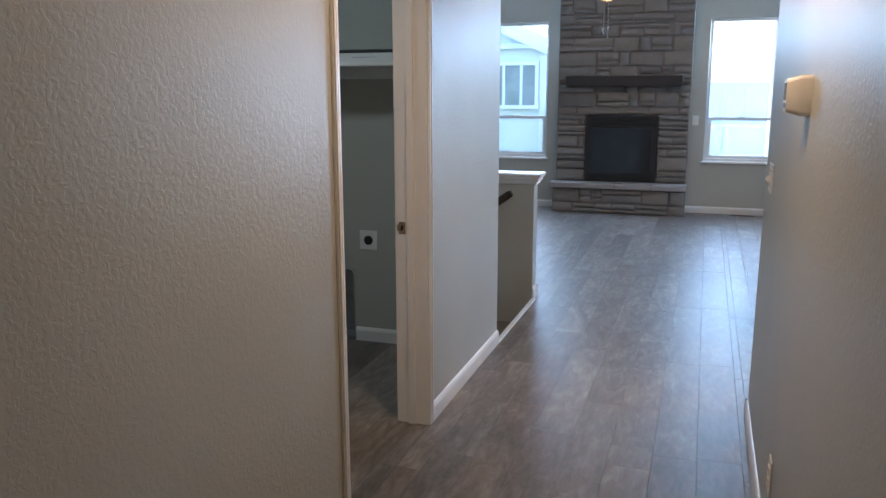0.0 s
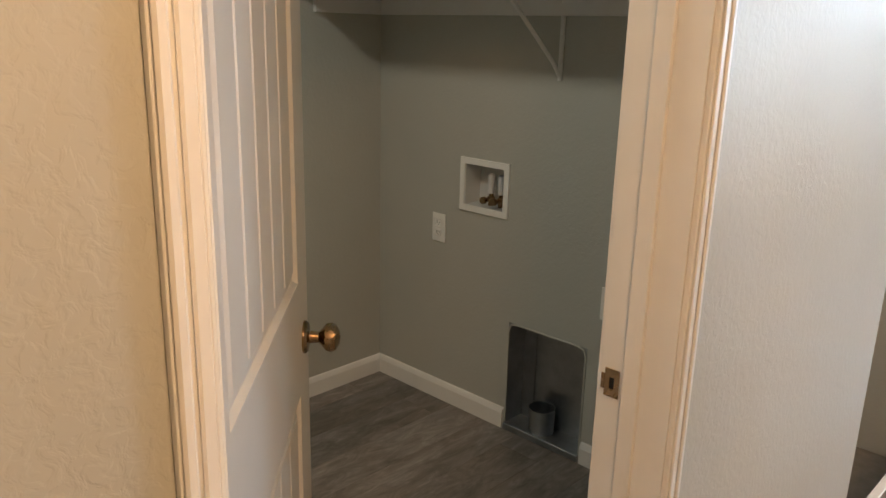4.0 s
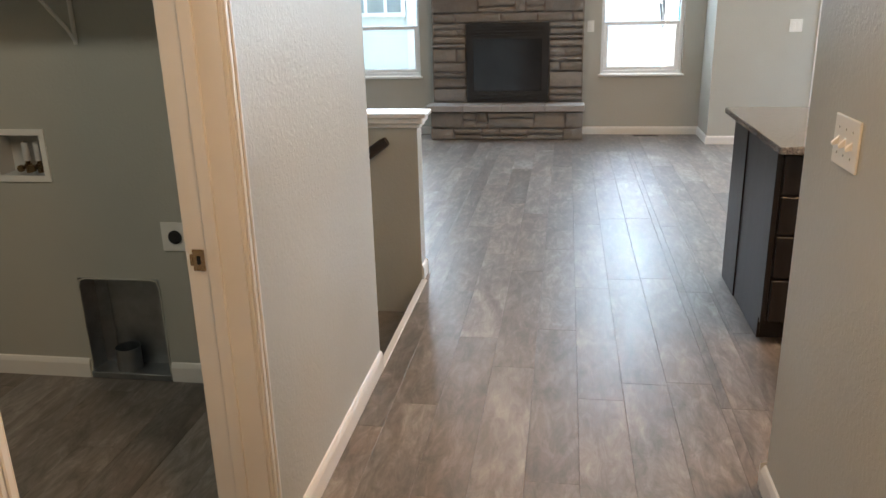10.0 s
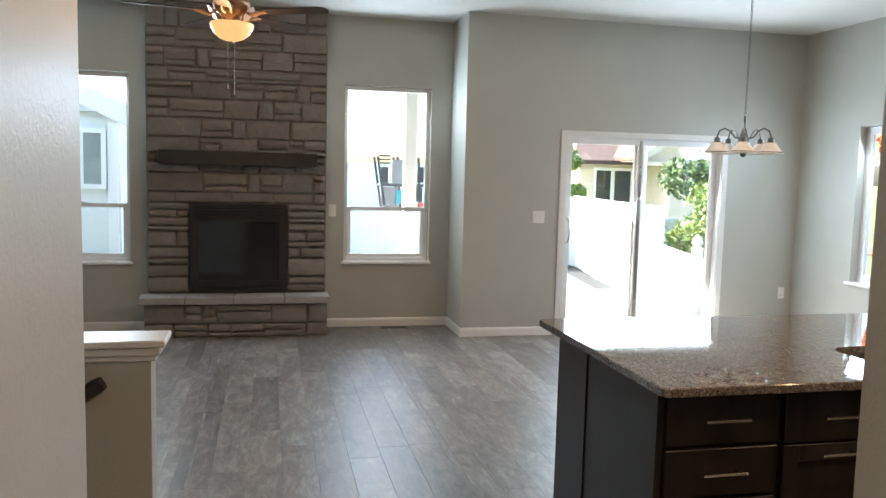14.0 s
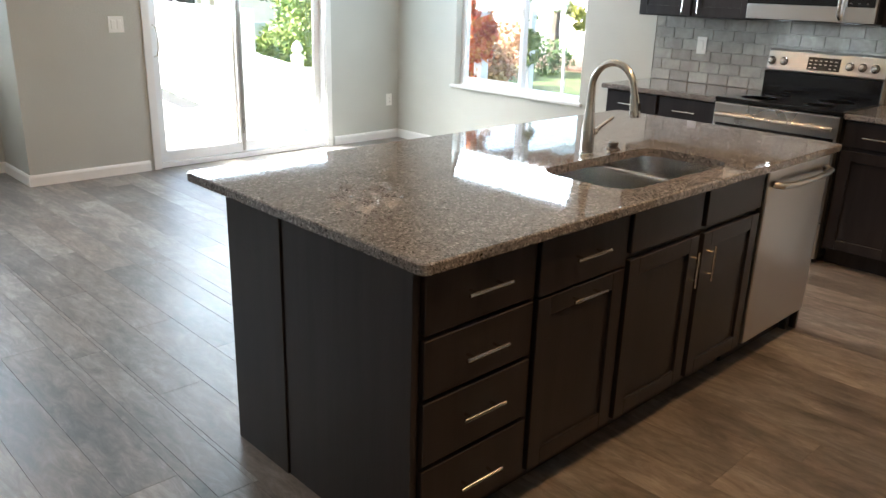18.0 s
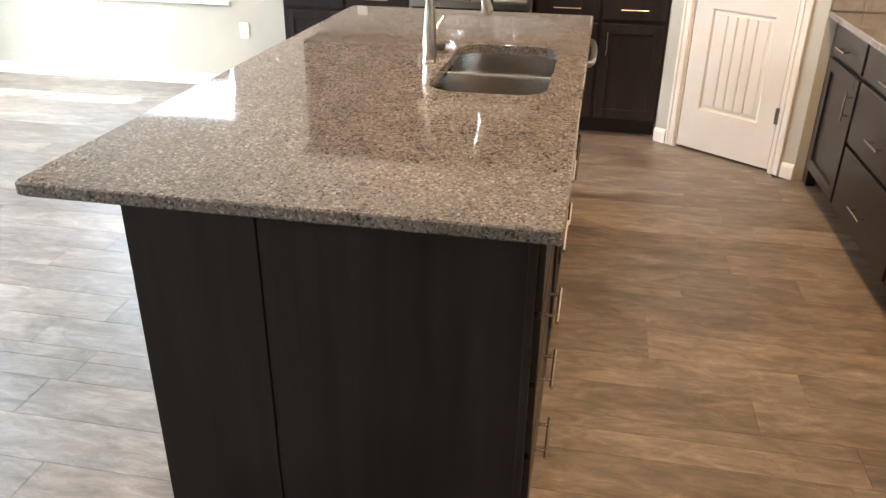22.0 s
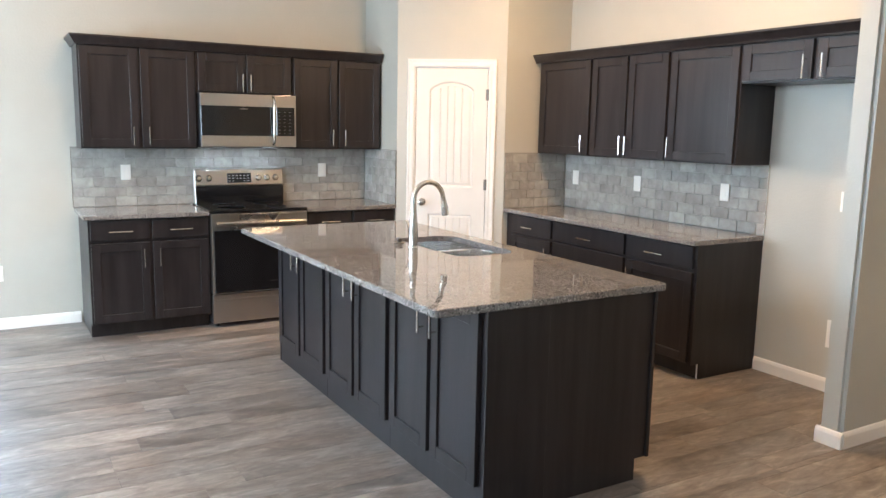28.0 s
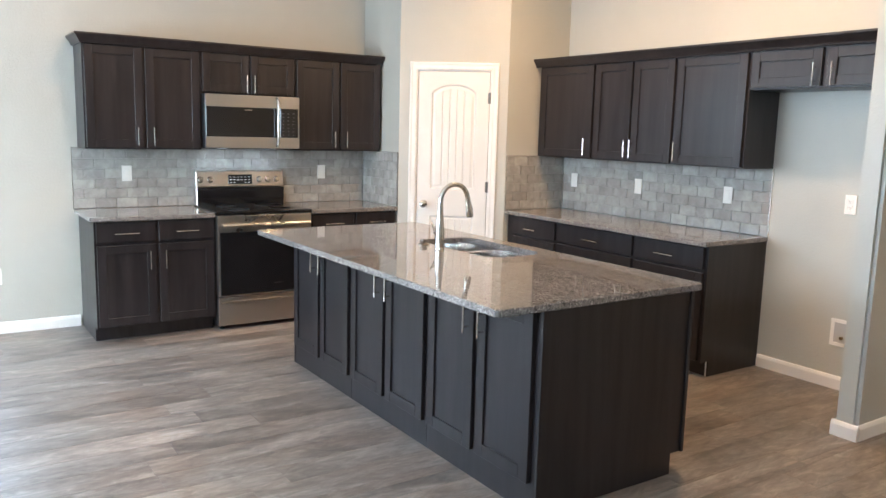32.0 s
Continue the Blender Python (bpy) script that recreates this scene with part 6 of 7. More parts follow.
def fence_run(pts, label, capped=()):
    """White vinyl fence through (x, y, top) points, with posts, rails and boards."""
    f = thing("fence", label, "fence", (pts[0][0], pts[0][1], GZ), "white vinyl fences")
    o = Vector((pts[0][0], pts[0][1], GZ))
    for i, (px, py, tz) in enumerate(pts):
        p = Vector((px, py, GZ)) - o
        h = tz - GZ + (0.09 if i in capped else 0.004)
        b = boxed(p.x - 0.05, p.x + 0.05, p.y - 0.05, p.y + 0.05, 0, h, 0.004)
        po = part("post", b, FENCE, f)
        if i not in capped:
            continue
        part("post_cap", lathe(bmesh.new(), [(0.075, 0.0), (0.075, 0.02), (0.050, 0.035), (0.040, 0.05), (0.062, 0.075), (0.066, 0.10), (0.045, 0.145), (0.012, 0.185), (0.001, 0.19)], 12, (p.x, p.y, h)), FENCE, po)
    for (ax, ay, az), (bx, by, bz) in zip(pts, pts[1:]):
        a, b = Vector((ax, ay, 0)) - Vector((o.x, o.y, 0)), Vector((bx, by, 0)) - Vector((o.x, o.y, 0))
        d = (b - a)
        l = d.length
        d.normalize()
        nn = Vector((-d.y, d.x, 0))
        n = max(1, round(l / 0.16))
        brd = bmesh.new()
        for k in range(n):
            s0, s1 = l * k / n + 0.002, l * (k + 1) / n - 0.002
            za, zb = [az - GZ + (bz - az) * s / l for s in (s0, s1)]
            c2 = bmesh.new()
            vs = []
            for s, z in ((s0, za), (s1, zb)):
                for w_ in (-0.011, 0.011):
                    vs.append([c2.verts.new(a + d * s + nn * w_ + Vector((0, 0, zz))) for zz in (0.04, z - 0.03)])
            for q0, q1 in ((0, 1), (1, 3), (3, 2), (2, 0)):
                c2.faces.new((vs[q0][0], vs[q1][0], vs[q1][1], vs[q0][1]))
            c2.faces.new([vs[k2][1] for k2 in (0, 1, 3, 2)])
            bmesh.ops.recalc_face_normals(c2, faces=c2.faces[:])
            merge(brd, c2)
        part("boards", brd, FENCE, f)
        for z0_, z1_ in ((az - GZ, bz - GZ), (0.12, 0.12)):
            rl = bmesh.new()
            vs = [[rl.verts.new(pp + nn * w_ + Vector((0, 0, z + dz))) for w_, dz in ((-0.024, 0), (0.024, 0), (0.024, -0.09), (-0.024, -0.09))] for pp, z in ((a, z0_), (b, z1_))]
            for k in range(4):
                rl.faces.new((vs[0][k], vs[0][(k + 1) % 4], vs[1][(k + 1) % 4], vs[1][k]))
            bmesh.ops.recalc_face_normals(rl, faces=rl.faces[:])
            part("rail", rl, FENCE, f)
    return f


FL = "white vinyl fence with a finial on its post"
FLP = "plain white vinyl privacy fence panels"
fence_run([(5.42, 17.6, 1.14), (5.08, 15.6, 1.14), (4.74, 13.6, 1.15), (4.55, 12.45, 1.16)], FLP)
fence_run([(4.53, 12.33, 0.64), (4.30, 11.02, 0.61), (5.4, 10.62, 0.50)], FL, (1,))
fence_run([(6.3, 16.0, 0.80), (8.6, 16.3, 0.80)], FLP)
fence_run([(5.42, 17.75, 1.10), (2.8, 17.9, 0.78), (0.4, 18.0, 0.78), (-2.0, 18.0, 0.78)], FLP)
# invented fence: covers the lawn so the window's glare stays white behind the tower
fence_run([(7.0, 23.2, 1.75), (4.0, 23.2, 1.75), (1.0, 23.2, 1.75), (-2.0, 23.2, 1.75)], FLP)
fence_run([(17.0, 13.6, 1.35), (16.9, 16.0, 1.35), (16.8, 18.4, 1.35), (16.7, 21.0, 1.35)], FL, (0, 1, 2, 3))
TANW = surface("tan_fence_wood", (0.42, 0.24, 0.16), (0.52, 0.32, 0.22), 0.8, 3.0, fine=50, bump=0.2, stretch=(1, 1, 6))
tf = thing("fence", "tan wooden fence with horizontal boards across the lawn", "fence", (17.2, 9.0, GZ))
for i in range(4):
    part("post", boxed(-0.05, 0.05, -4.5 + 3.0 * i, -4.4 + 3.0 * i, 0.0, 1.75, 0.005), TANW, tf)
for k in range(6):
    part("board", boxed(-0.085, -0.052, -4.5, 4.55, 0.08 + 0.275 * k, 0.335 + 0.275 * k, 0.004), TANW, tf)
setting("mulch_bed", boxed(14.4, 16.7, 3.0, 22.0, GZ - 0.05, GZ + 0.10, 0.04), MULCH, "brown bark mulch bed along the fence")

# covered patio; the unseen roof slabs are cut to shape the sun indoors
pr = thing("patio_cover", "white covered patio roof on square columns, extended out of view for shade", "patio cover", (0, 0, 0))
# added left slab, out of view, keeps sun off the tall windows
part("roof", boxed(-7.5, -0.42, YF + 0.30, 12.9, 2.80, 2.95), HULL, pr)
part("roof", boxed(-0.418, 0.95, YF + 0.30, 11.6, 2.80, 2.95), HULL, pr)
part("roof", boxed(1.26, 4.75, YN + 0.30, 12.7, 2.80, 2.95), HULL, pr)
part("beam", boxed(-7.5, -0.42, 12.30, 12.48, 2.62, 2.799, 0.01), FENCE, pr)
part("beam", boxed(0.78, 1.25, 11.45, 11.63, 2.62, 2.799, 0.01), FENCE, pr)
part("beam", boxed(1.26, 4.75, 12.31, 12.49, 2.62, 2.799, 0.01), FENCE, pr)
for px, py in ((0.86, 11.54), (4.19, 12.40), (-0.6, 12.39)):
    co = part("column", boxed(px - 0.07, px + 0.07, py - 0.07, py + 0.07, -0.075, 2.619, 0.006), FENCE, pr)
    part("collar", boxed(px - 0.095, px + 0.095, py - 0.095, py + 0.095, 2.44, 2.54, 0.012), FENCE, co)
# outer skin of the house, so that the walls have a weather side
setting("roof_own", boxed(XW - 0.4, XE + 0.5, 2.3, YF + 0.55, H + 0.20, H + 0.32), GREYROOF, "own roof above the great room")


def far_house(name, label, x0, x1, y0, y1, zb, ze, zp, wall, roof, fascia=None, over=0.35):
    """A plain neighbouring house with a pitched roof; its gable looks along y."""
    g = thing(name, label, "house", ((x0 + x1) / 2, (y0 + y1) / 2, GZ))
    o = g.matrix_world.translation
    c = bmesh.new()
    xm_ = (x0 + x1) / 2
    prism(c, [(x0, zb), (x1, zb), (x1, ze), (xm_, zp), (x0, ze)], y0, y1, 0, lambda a, b, h: (a - o.x, h - o.y, b - o.z))
    part("wall", c, wall, g)
    sl = (zp - ze) / (xm_ - x0)
    for s, xa in ((-1, x0), (1, x1)):
        c = bmesh.new()
        xe = xa + s * over
        ze2 = ze - sl * over
        prism(c, [(xe, ze2 + 0.02), (xm_, zp + 0.02), (xm_, zp + 0.16), (xe, ze2 + 0.16)], y0 - over, y1 + over, 0, lambda a, b, h: (a - o.x, h - o.y, b - o.z))
        part("roof", c, roof, g)
        c = bmesh.new()
        prism(c, [(xe, ze2 - 0.13), (xm_, zp - 0.13), (xm_, zp + 0.17), (xe, ze2 + 0.17)], y0 - over - 0.03, y0 - over - 0.005, 0, lambda a, b, h: (a - o.x, h - o.y, b - o.z))
        part("fascia", c, fascia or FENCE, g)
    return g, o


def far_window(g, o, x0, x1, y, z0, z1, bars, glazing=None):
    f = part("window", holed([x0 - o.x, x1 - o.x], [z0 - o.z, z1 - o.z], y - 0.06 - o.y, y - 0.002 - o.y, [(x0 + 0.07 - o.x, x1 - 0.07 - o.x, z0 + 0.07 - o.z, z1 - 0.07 - o.z)], along_x), FENCE, g)
    part("pane", boxed(x0 + 0.07 - o.x, x1 - 0.07 - o.x, y - 0.03 - o.y, y - 0.002 - o.y, z0 + 0.07 - o.z, z1 - 0.07 - o.z), glazing or DARKGLASS, f)
    for b in bars:
        xb = x0 + (x1 - x0) * b - o.x
        part("bar", boxed(xb - 0.025, xb + 0.025, y - 0.05 - o.y, y - 0.031 - o.y, z0 + 0.07 - o.z, z1 - 0.07 - o.z), FENCE, f)


g, o = far_house("house", "pale green-grey sided neighbouring house with a gable", -12.3, -2.90, 15.0, 25.0, GZ, 2.30, 4.55, SIDING, GREYROOF, over=0.12)
far_window(g, o, -4.45, -3.08, 15.0, 1.18, 2.07, (0.25, 0.5, 0.75), surface("pale_glass", (0.22, 0.25, 0.25), (0.34, 0.37, 0.37), 0.12, bump=0.0))
part("downspout", boxed(-2.99 - o.x, -2.92 - o.x, 14.92 - o.y, 14.99 - o.y, 0, 2.55), FENCE, g)
part("gutter", boxed(-12.2 - o.x, -2.93 - o.x, 14.88 - o.y, 14.97 - o.y, 2.62, 2.72, 0.01), SIDING, g)
part("corner_board", boxed(-3.06 - o.x, -2.88 - o.x, 14.955 - o.y, 14.999 - o.y, 0, 2.6), FENCE, g)


def porch_house(at):
    """Cream house: a hipped roof whose slope faces the yard, and a gabled porch on a post."""
    g = thing("house", "cream stucco neighbouring house with a brown roof and gabled porch", "house", at)
    part("wall", boxed(-1.55, 1.60, 0.0, 6.0, 0.0, 3.25), STUCCO, g)
    c = bmesh.new()
    for v in ((-1.95, -0.5, 3.14), (2.3, -0.5, 3.14), (2.3, 6.5, 3.14), (-1.95, 6.5, 3.14), (-0.30, 3.0, 4.55), (2.3, 3.0, 4.55)):
        c.verts.new(v)
    c.verts.ensure_lookup_table()
    for f in ((0, 1, 5, 4), (1, 2, 5), (2, 3, 4, 5), (3, 0, 4), (3, 2, 1, 0)):
        c.faces.new([c.verts[k] for k in f])
    part("roof", c, SHINGLE, g)
    part("gutter", boxed(-2.0, 0.1, -0.60, -0.50, 3.04, 3.16, 0.01), SHINGLE, g)
    ridge, eave = (0.78, 3.98), 3.16
    for sx, xe in ((-1, -0.55), (1, 2.05)):
        c = bmesh.new()
        prism(c, [(xe, eave), ridge, (ridge[0], ridge[1] + 0.10), (xe, eave + 0.10)], -1.9, 1.5, 0, lambda a, b, h: (a, h, b))
        slope = part("porch_roof", c, SHINGLE, g)
        c = bmesh.new()
        prism(c, [(xe, eave - 0.10), (ridge[0], ridge[1] - 0.10), (ridge[0], ridge[1] + 0.12), (xe, eave + 0.12)], -1.96, -1.905, 0, lambda a, b, h: (a, h, b))
        part("fascia", c, STUCCO, slope)
    part("porch_beam", boxed(-0.5, 2.0, -1.85, -1.70, 3.02, 3.15, 0.01), STUCCO, g)
    part("porch_post", boxed(-0.52, -0.38, -1.85, -1.71, 0.0, 3.02, 0.008), FENCE, g)
    c = bmesh.new()
    prism(c, [(-0.50, 3.152), (2.0, 3.152), (ridge[0], ridge[1] - 0.03)], -1.60, -1.52, 0, lambda a, b, h: (a, h, b))
    part("gable_wall", c, STUCCO, g)
    part("porch_ceiling", boxed(-0.5, 0.61, -1.69, -0.004, 3.12, 3.15), STUCCO, g)
    part("wing_wall", boxed(0.62, 1.72, -1.60, -0.002, 0.0, 3.15), STUCCO, g)
    ds = bmesh.new()
    tube(ds, [(2.02, -1.8, 3.15), (1.98, -1.75, 3.0), (1.80, -1.65, 2.85), (1.79, -1.65, 0.1)], [0.04] * 4, 6)
    part("downspout", ds, SHINGLE, g)
    for x0, x1 in ((-1.0, -0.52), (-0.40, 0.14)):
        w = part("window", holed([x0 - 0.07, x1 + 0.07], [1.55, 2.95], -0.05, -0.002, [(x0, x1, 1.62, 2.86)], along_x), FENCE, g)
        part("pane", boxed(x0, x1, -0.03, -0.003, 1.62, 2.86), DARKGLASS, w)


porch_house((10.03, 25.0, -1.13))
sk_ = thing("play_tower", "dark play tower with a teal panel behind the fence", "play structure", (2.08, 19.7, GZ))
TAN = surface("dark_play_wood", (0.030, 0.028, 0.028), (0.060, 0.056, 0.055), 0.8)
PALEP = surface("pale_play_panel", (0.16, 0.15, 0.145), (0.22, 0.21, 0.20), 0.6)
for x0, x1 in ((-0.53, -0.36), (-0.10, -0.02), (0.36, 0.42)):
    for py in (-0.3, 0.3):
        lg = bmesh.new()
        tube(lg, [(x1, py, 0.0), (x1, py, 1.05), (x0, py, 2.18)], [0.035, 0.035, 0.035], 4)
        part("leg", lg, TAN, sk_)
for z in (2.02, 2.10, 2.18):
    part("rung", boxed(-0.50, -0.26, -0.32, -0.28, z, z + 0.035), TAN, sk_)
part("deck", boxed(-0.46, 0.50, -0.34, 0.34, 1.54, 1.60), TAN, sk_)
part("side_wall", boxed(-0.46, -0.30, -0.33, -0.30, 1.60, 1.96), TAN, sk_)
part("side_wall", boxed(-0.22, 0.0, -0.33, -0.30, 1.56, 2.12), PALEP, sk_)
part("side_wall", boxed(0.34, 0.56, -0.33, -0.30, 1.64, 1.97), TAN, sk_)
part("rail", boxed(0.0, 0.52, -0.36, -0.34, 1.64, 1.68), TAN, sk_)
part("lower_wall", boxed(-0.44, -0.06, -0.31, -0.28, 1.02, 1.53), PALEP, sk_)
part("panel", boxed(-0.13, 0.0, -0.36, -0.325, 1.16, 1.46, 0.01), surface("teal_panel", (0.02, 0.20, 0.24), (0.03, 0.25, 0.29), 0.5), sk_, "teal plastic panel")
part("lower_wall", boxed(0.30, 0.46, -0.31, -0.28, 1.22, 1.53), TAN, sk_)
part("seat", boxed(0.36, 0.58, -0.42, -0.30, 1.04, 1.20, 0.02), surface("red_plastic", (0.42, 0.03, 0.03), (0.50, 0.05, 0.04), 0.4), sk_, "red plastic swing seat")


def leaf_mat(name, stops):
    m = per_piece(name, stops, 0.6, 1.5, 0.1, 0.003, 0.45)
    b = m.node_tree.nodes["Principled BSDF"]
    b.inputs["Transmission Weight"].default_value = 0.0
    return m


GREEN = leaf_mat("green_leaf", [(0.1, (0.035, 0.075, 0.018)), (0.6, (0.085, 0.15, 0.035)), (0.95, (0.22, 0.25, 0.05))])
LIME = leaf_mat("lime_leaf", [(0.1, (0.07, 0.13, 0.02)), (0.5, (0.17, 0.24, 0.045)), (0.9, (0.36, 0.37, 0.08))])
YELLOW = leaf_mat("yellow_leaf", [(0.1, (0.14, 0.17, 0.03)), (0.5, (0.30, 0.29, 0.06)), (0.9, (0.45, 0.38, 0.08))])
PALELEAF = leaf_mat("pale_leaf", [(0.1, (0.13, 0.17, 0.11)), (0.5, (0.24, 0.28, 0.19)), (0.9, (0.36, 0.38, 0.28))])
RED = leaf_mat("red_leaf", [(0.1, (0.50, 0.06, 0.018)), (0.5, (0.70, 0.17, 0.035)), (0.9, (0.75, 0.44, 0.08))])
ORANGE = leaf_mat("orange_leaf", [(0.1, (0.36, 0.12, 0.05)), (0.5, (0.52, 0.26, 0.12)), (0.9, (0.50, 0.40, 0.16))])


def foliage(seed, blobs, count, size):
    """Many small leaves scattered in uneven clumps."""
    rr = np.random.RandomState(seed)
    verts, faces = [], []
    wts = np.array([b[3] ** 2 for b in blobs])
    pick = rr.choice(len(blobs), count, p=wts / wts.sum())
    for i in range(count):
        bx, by, bz, br, flat = (*blobs[pick[i]], 1.0)[:5] if len(blobs[pick[i]]) == 4 else blobs[pick[i]]
        d = rr.normal(size=3)
        d /= np.linalg.norm(d)
        p = np.array((bx, by, bz)) + d * br * (0.45 + 0.6 * rr.random_sample()) * np.array((1, 1, flat))
        u = rr.normal(size=3)
        u /= np.linalg.norm(u)
        v = np.cross(u, rr.normal(size=3))
        v /= np.linalg.norm(v)
        s = size * (0.6 + 0.8 * rr.random_sample())
        n = len(verts)
        verts += [tuple(p - u * s), tuple(p + v * s * 0.45), tuple(p + u * s), tuple(p - v * s * 0.45)]
        faces.append((n, n + 1, n + 2, n + 3))
    me = bpy.data.meshes.new("crown")
    me.from_pydata(verts, [], faces)
    return me


def tree(name, label, at, height, spread, leaf, seed, stems=1, count=1600, bark=None, trunk_r=0.07, low=0.35, size=0.06):
    g = thing(name, label, "tree", at)
    rr = random.Random(seed)
    blobs = []
    tb = bmesh.new()
    for s in range(stems):
        a = 2 * math.pi * s / stems + rr.uniform(-0.3, 0.3)
        lean = 0.22 * height if stems > 1 else 0.03 * height
        top = Vector((math.cos(a) * lean, math.sin(a) * lean, height * 0.72))
        pts = [Vector((0, 0, -0.05)), top * 0.33 + Vector((rr.uniform(-1, 1), rr.uniform(-1, 1), 0)) * 0.04, top * 0.66 + Vector((rr.uniform(-1, 1), rr.uniform(-1, 1), 0)) * 0.06, top]
        r = trunk_r / (stems ** 0.5)
        tube(tb, pts, [r, r * 0.75, r * 0.5, r * 0.25], 8)
        for k in range(6):
            t_ = rr.uniform(low, 1.0)
            p0_ = top * t_
            b = rr.uniform(0, 6.283)
            l = spread * rr.uniform(0.45, 0.95) * (1.15 - 0.5 * t_)
            p1_ = p0_ + Vector((math.cos(b) * l, math.sin(b) * l, l * rr.uniform(0.35, 0.9)))
            tube(tb, [p0_, (p0_ + p1_) / 2 + Vector((0, 0, -0.04 * l)), p1_], [r * 0.35, r * 0.22, r * 0.08], 5)
            blobs.append((p1_.x, p1_.y, p1_.z, spread * rr.uniform(0.22, 0.42), 0.75))
            m_ = (p0_ + p1_) / 2
            blobs.append((m_.x, m_.y, m_.z + 0.1, spread * rr.uniform(0.16, 0.30), 0.75))
    part("trunk", tb, bark or BARK, g)
    me = foliage(seed, blobs, count, size)
    me.materials.append(leaf)
    cr = new("crown", me)
    cr.parent = g
    return g


def shrub(name, label, at, w, d, h, leaf, seed, count=900, size=0.05):
    g = thing(name, label, "shrub", at)
    rr = random.Random(seed)
    blobs = [(rr.uniform(-w, w) / 2, rr.uniform(-d, d) / 2, rr.uniform(0.25, 0.8) * h, min(w, d, h) * rr.uniform(0.25, 0.42), 0.9) for _ in range(12)]
    st2 = bmesh.new()
    for b in blobs[:7]:
        tube(st2, [(b[0] * 0.3, b[1] * 0.3, -0.03), (b[0] * 0.8, b[1] * 0.8, b[2])], [0.018, 0.006], 5)
    part("stems", st2, BARK, g)
    me = foliage(seed, blobs, count, size)
    me.materials.append(leaf)
    cr = new("leaves", me)
    cr.parent = g
    return g


tree("tree", "small yellow-green tree behind the white fence", (5.30, 18.6, GZ), 3.0, 0.85, LIME, 3, 1, 7000, low=0.15, size=0.05)
tree("tree", "leafy green tree behind the low fence", (7.2, 14.2, GZ - 0.3), 3.0, 1.35, GREEN, 5, 2, 20000, low=0.12, size=0.05)
shrub("shrub", "dense yellow-green shrub behind the low fence", (6.35, 13.5, GZ), 1.5, 1.2, 1.9, LIME, 8, 9000, 0.04)
tree("tree", "multi-stemmed tree with yellow-green leaves on the lawn", (15.8, 11.6, GZ), 3.6, 1.5, YELLOW, 12, 3, 5000, trunk_r=0.13, low=0.4)
tree("tree", "multi-stemmed tree with yellow-green leaves on the lawn", (15.5, 9.6, GZ), 3.4, 1.5, YELLOW, 14, 3, 4500, trunk_r=0.13, low=0.4)
tree("tree", "slender pale-barked young tree with golden leaves", (11.15, 12.6, GZ), 2.8, 0.55, YELLOW, 15, 1, 1500, PALEBARK, 0.035, 0.45)
tree("tree", "pale grey-green feathery tree near the fence", (15.0, 14.1, GZ), 4.2, 0.95, PALELEAF, 17, 1, 5200, low=0.1)
tree("tree", "leafy tree with a stout trunk near the fence", (14.8, 15.8, GZ), 4.0, 0.9, YELLOW, 27, 1, 3600, trunk_r=0.16, low=0.45)
shrub("shrub", "orange autumn shrub on the lawn's edge", (10.4, 13.7, GZ), 1.6, 1.2, 0.95, ORANGE, 18, 4200, 0.06)
shrub("shrub", "orange autumn shrub on the lawn's edge", (12.2, 15.4, GZ), 1.8, 1.4, 1.1, ORANGE, 19, 3600, 0.06)
shrub("shrub", "low green shrub in the mulch bed", (13.6, 15.0, GZ), 1.2, 1.0, 0.8, GREEN, 20, 900)
# red climber on a post outside the kitchen window
vn = thing("climbing_vine", "red and yellow autumn creeper on a white post", "vine", (6.05, 9.88, GZ))
part("post", boxed(-0.06, 0.06, -0.06, 0.06, 0.0, 3.1, 0.005), FENCE, vn)
part("beam", boxed(-0.05, 2.2, -0.05, 0.05, 2.60, 2.75, 0.005), FENCE, vn)
me = foliage(31, [(0.05 * math.sin(i * 2.1), 0.03 + 0.06 * math.cos(i * 1.7), 0.15 + 0.20 * i, 0.130 + 0.03 * math.sin(i * 1.3), 1.1) for i in range(14)], 7500, 0.05)
me.materials.append(RED)
o_ = new("leaves", me)
o_.parent = vn
me = foliage(32, [(0.02 * i, 0.1 - 0.17 * i, 2.62 - 0.02 * i, 0.16 + 0.03 * math.sin(i * 2.3), 0.9) for i in range(10)], 4200, 0.05)
me.materials.append(ORANGE)
o_ = new("leaves", me)
o_.parent = vn
part("beam", boxed(-0.05, 0.05, -1.8, -0.062, 2.60, 2.75, 0.005), FENCE, vn)
gv = thing("climbing_vine", "yellow-green creeper on a slim white post", "vine", (6.05, 9.16, GZ))
part("post", boxed(-0.04, 0.04, -0.04, 0.04, 0.0, 2.598, 0.005), FENCE, gv)
me = foliage(33, [(0.02 * math.sin(i * 2.3), 0.03 * math.cos(i * 1.9), 0.25 + 0.21 * i, 0.07 + 0.025 * math.sin(i * 1.7), 1.2) for i in range(12)], 2200, 0.04)
me.materials.append(LIME)
o_ = new("leaves", me)
o_.parent = gv
TEAL = surface("teal_siding", (0.10, 0.26, 0.27), (0.14, 0.32, 0.33), 0.8, 2.0, bump=0.1)
far_house("house", "teal-sided house beyond the white fence", 20.5, 26.0, 19.6, 26.0, GZ, 2.3, 3.5, TEAL, GREYROOF)


# ---------------------------------------------------------------- small pieces of walls and floors
base_floor = holed([XW - 0.12, XE + 0.16], [-1.62, YF + 0.16], -0.25, -0.0125, [(XW + 0.001, -1.121, YL - 0.02, 5.53)], lambda u, v, w: (u, v, w))
fl = setting("floor", base_floor, UNDER, "grey-brown wood-look vinyl plank floor")
PW, PL = 0.178, 1.22
plank_mesh = {}


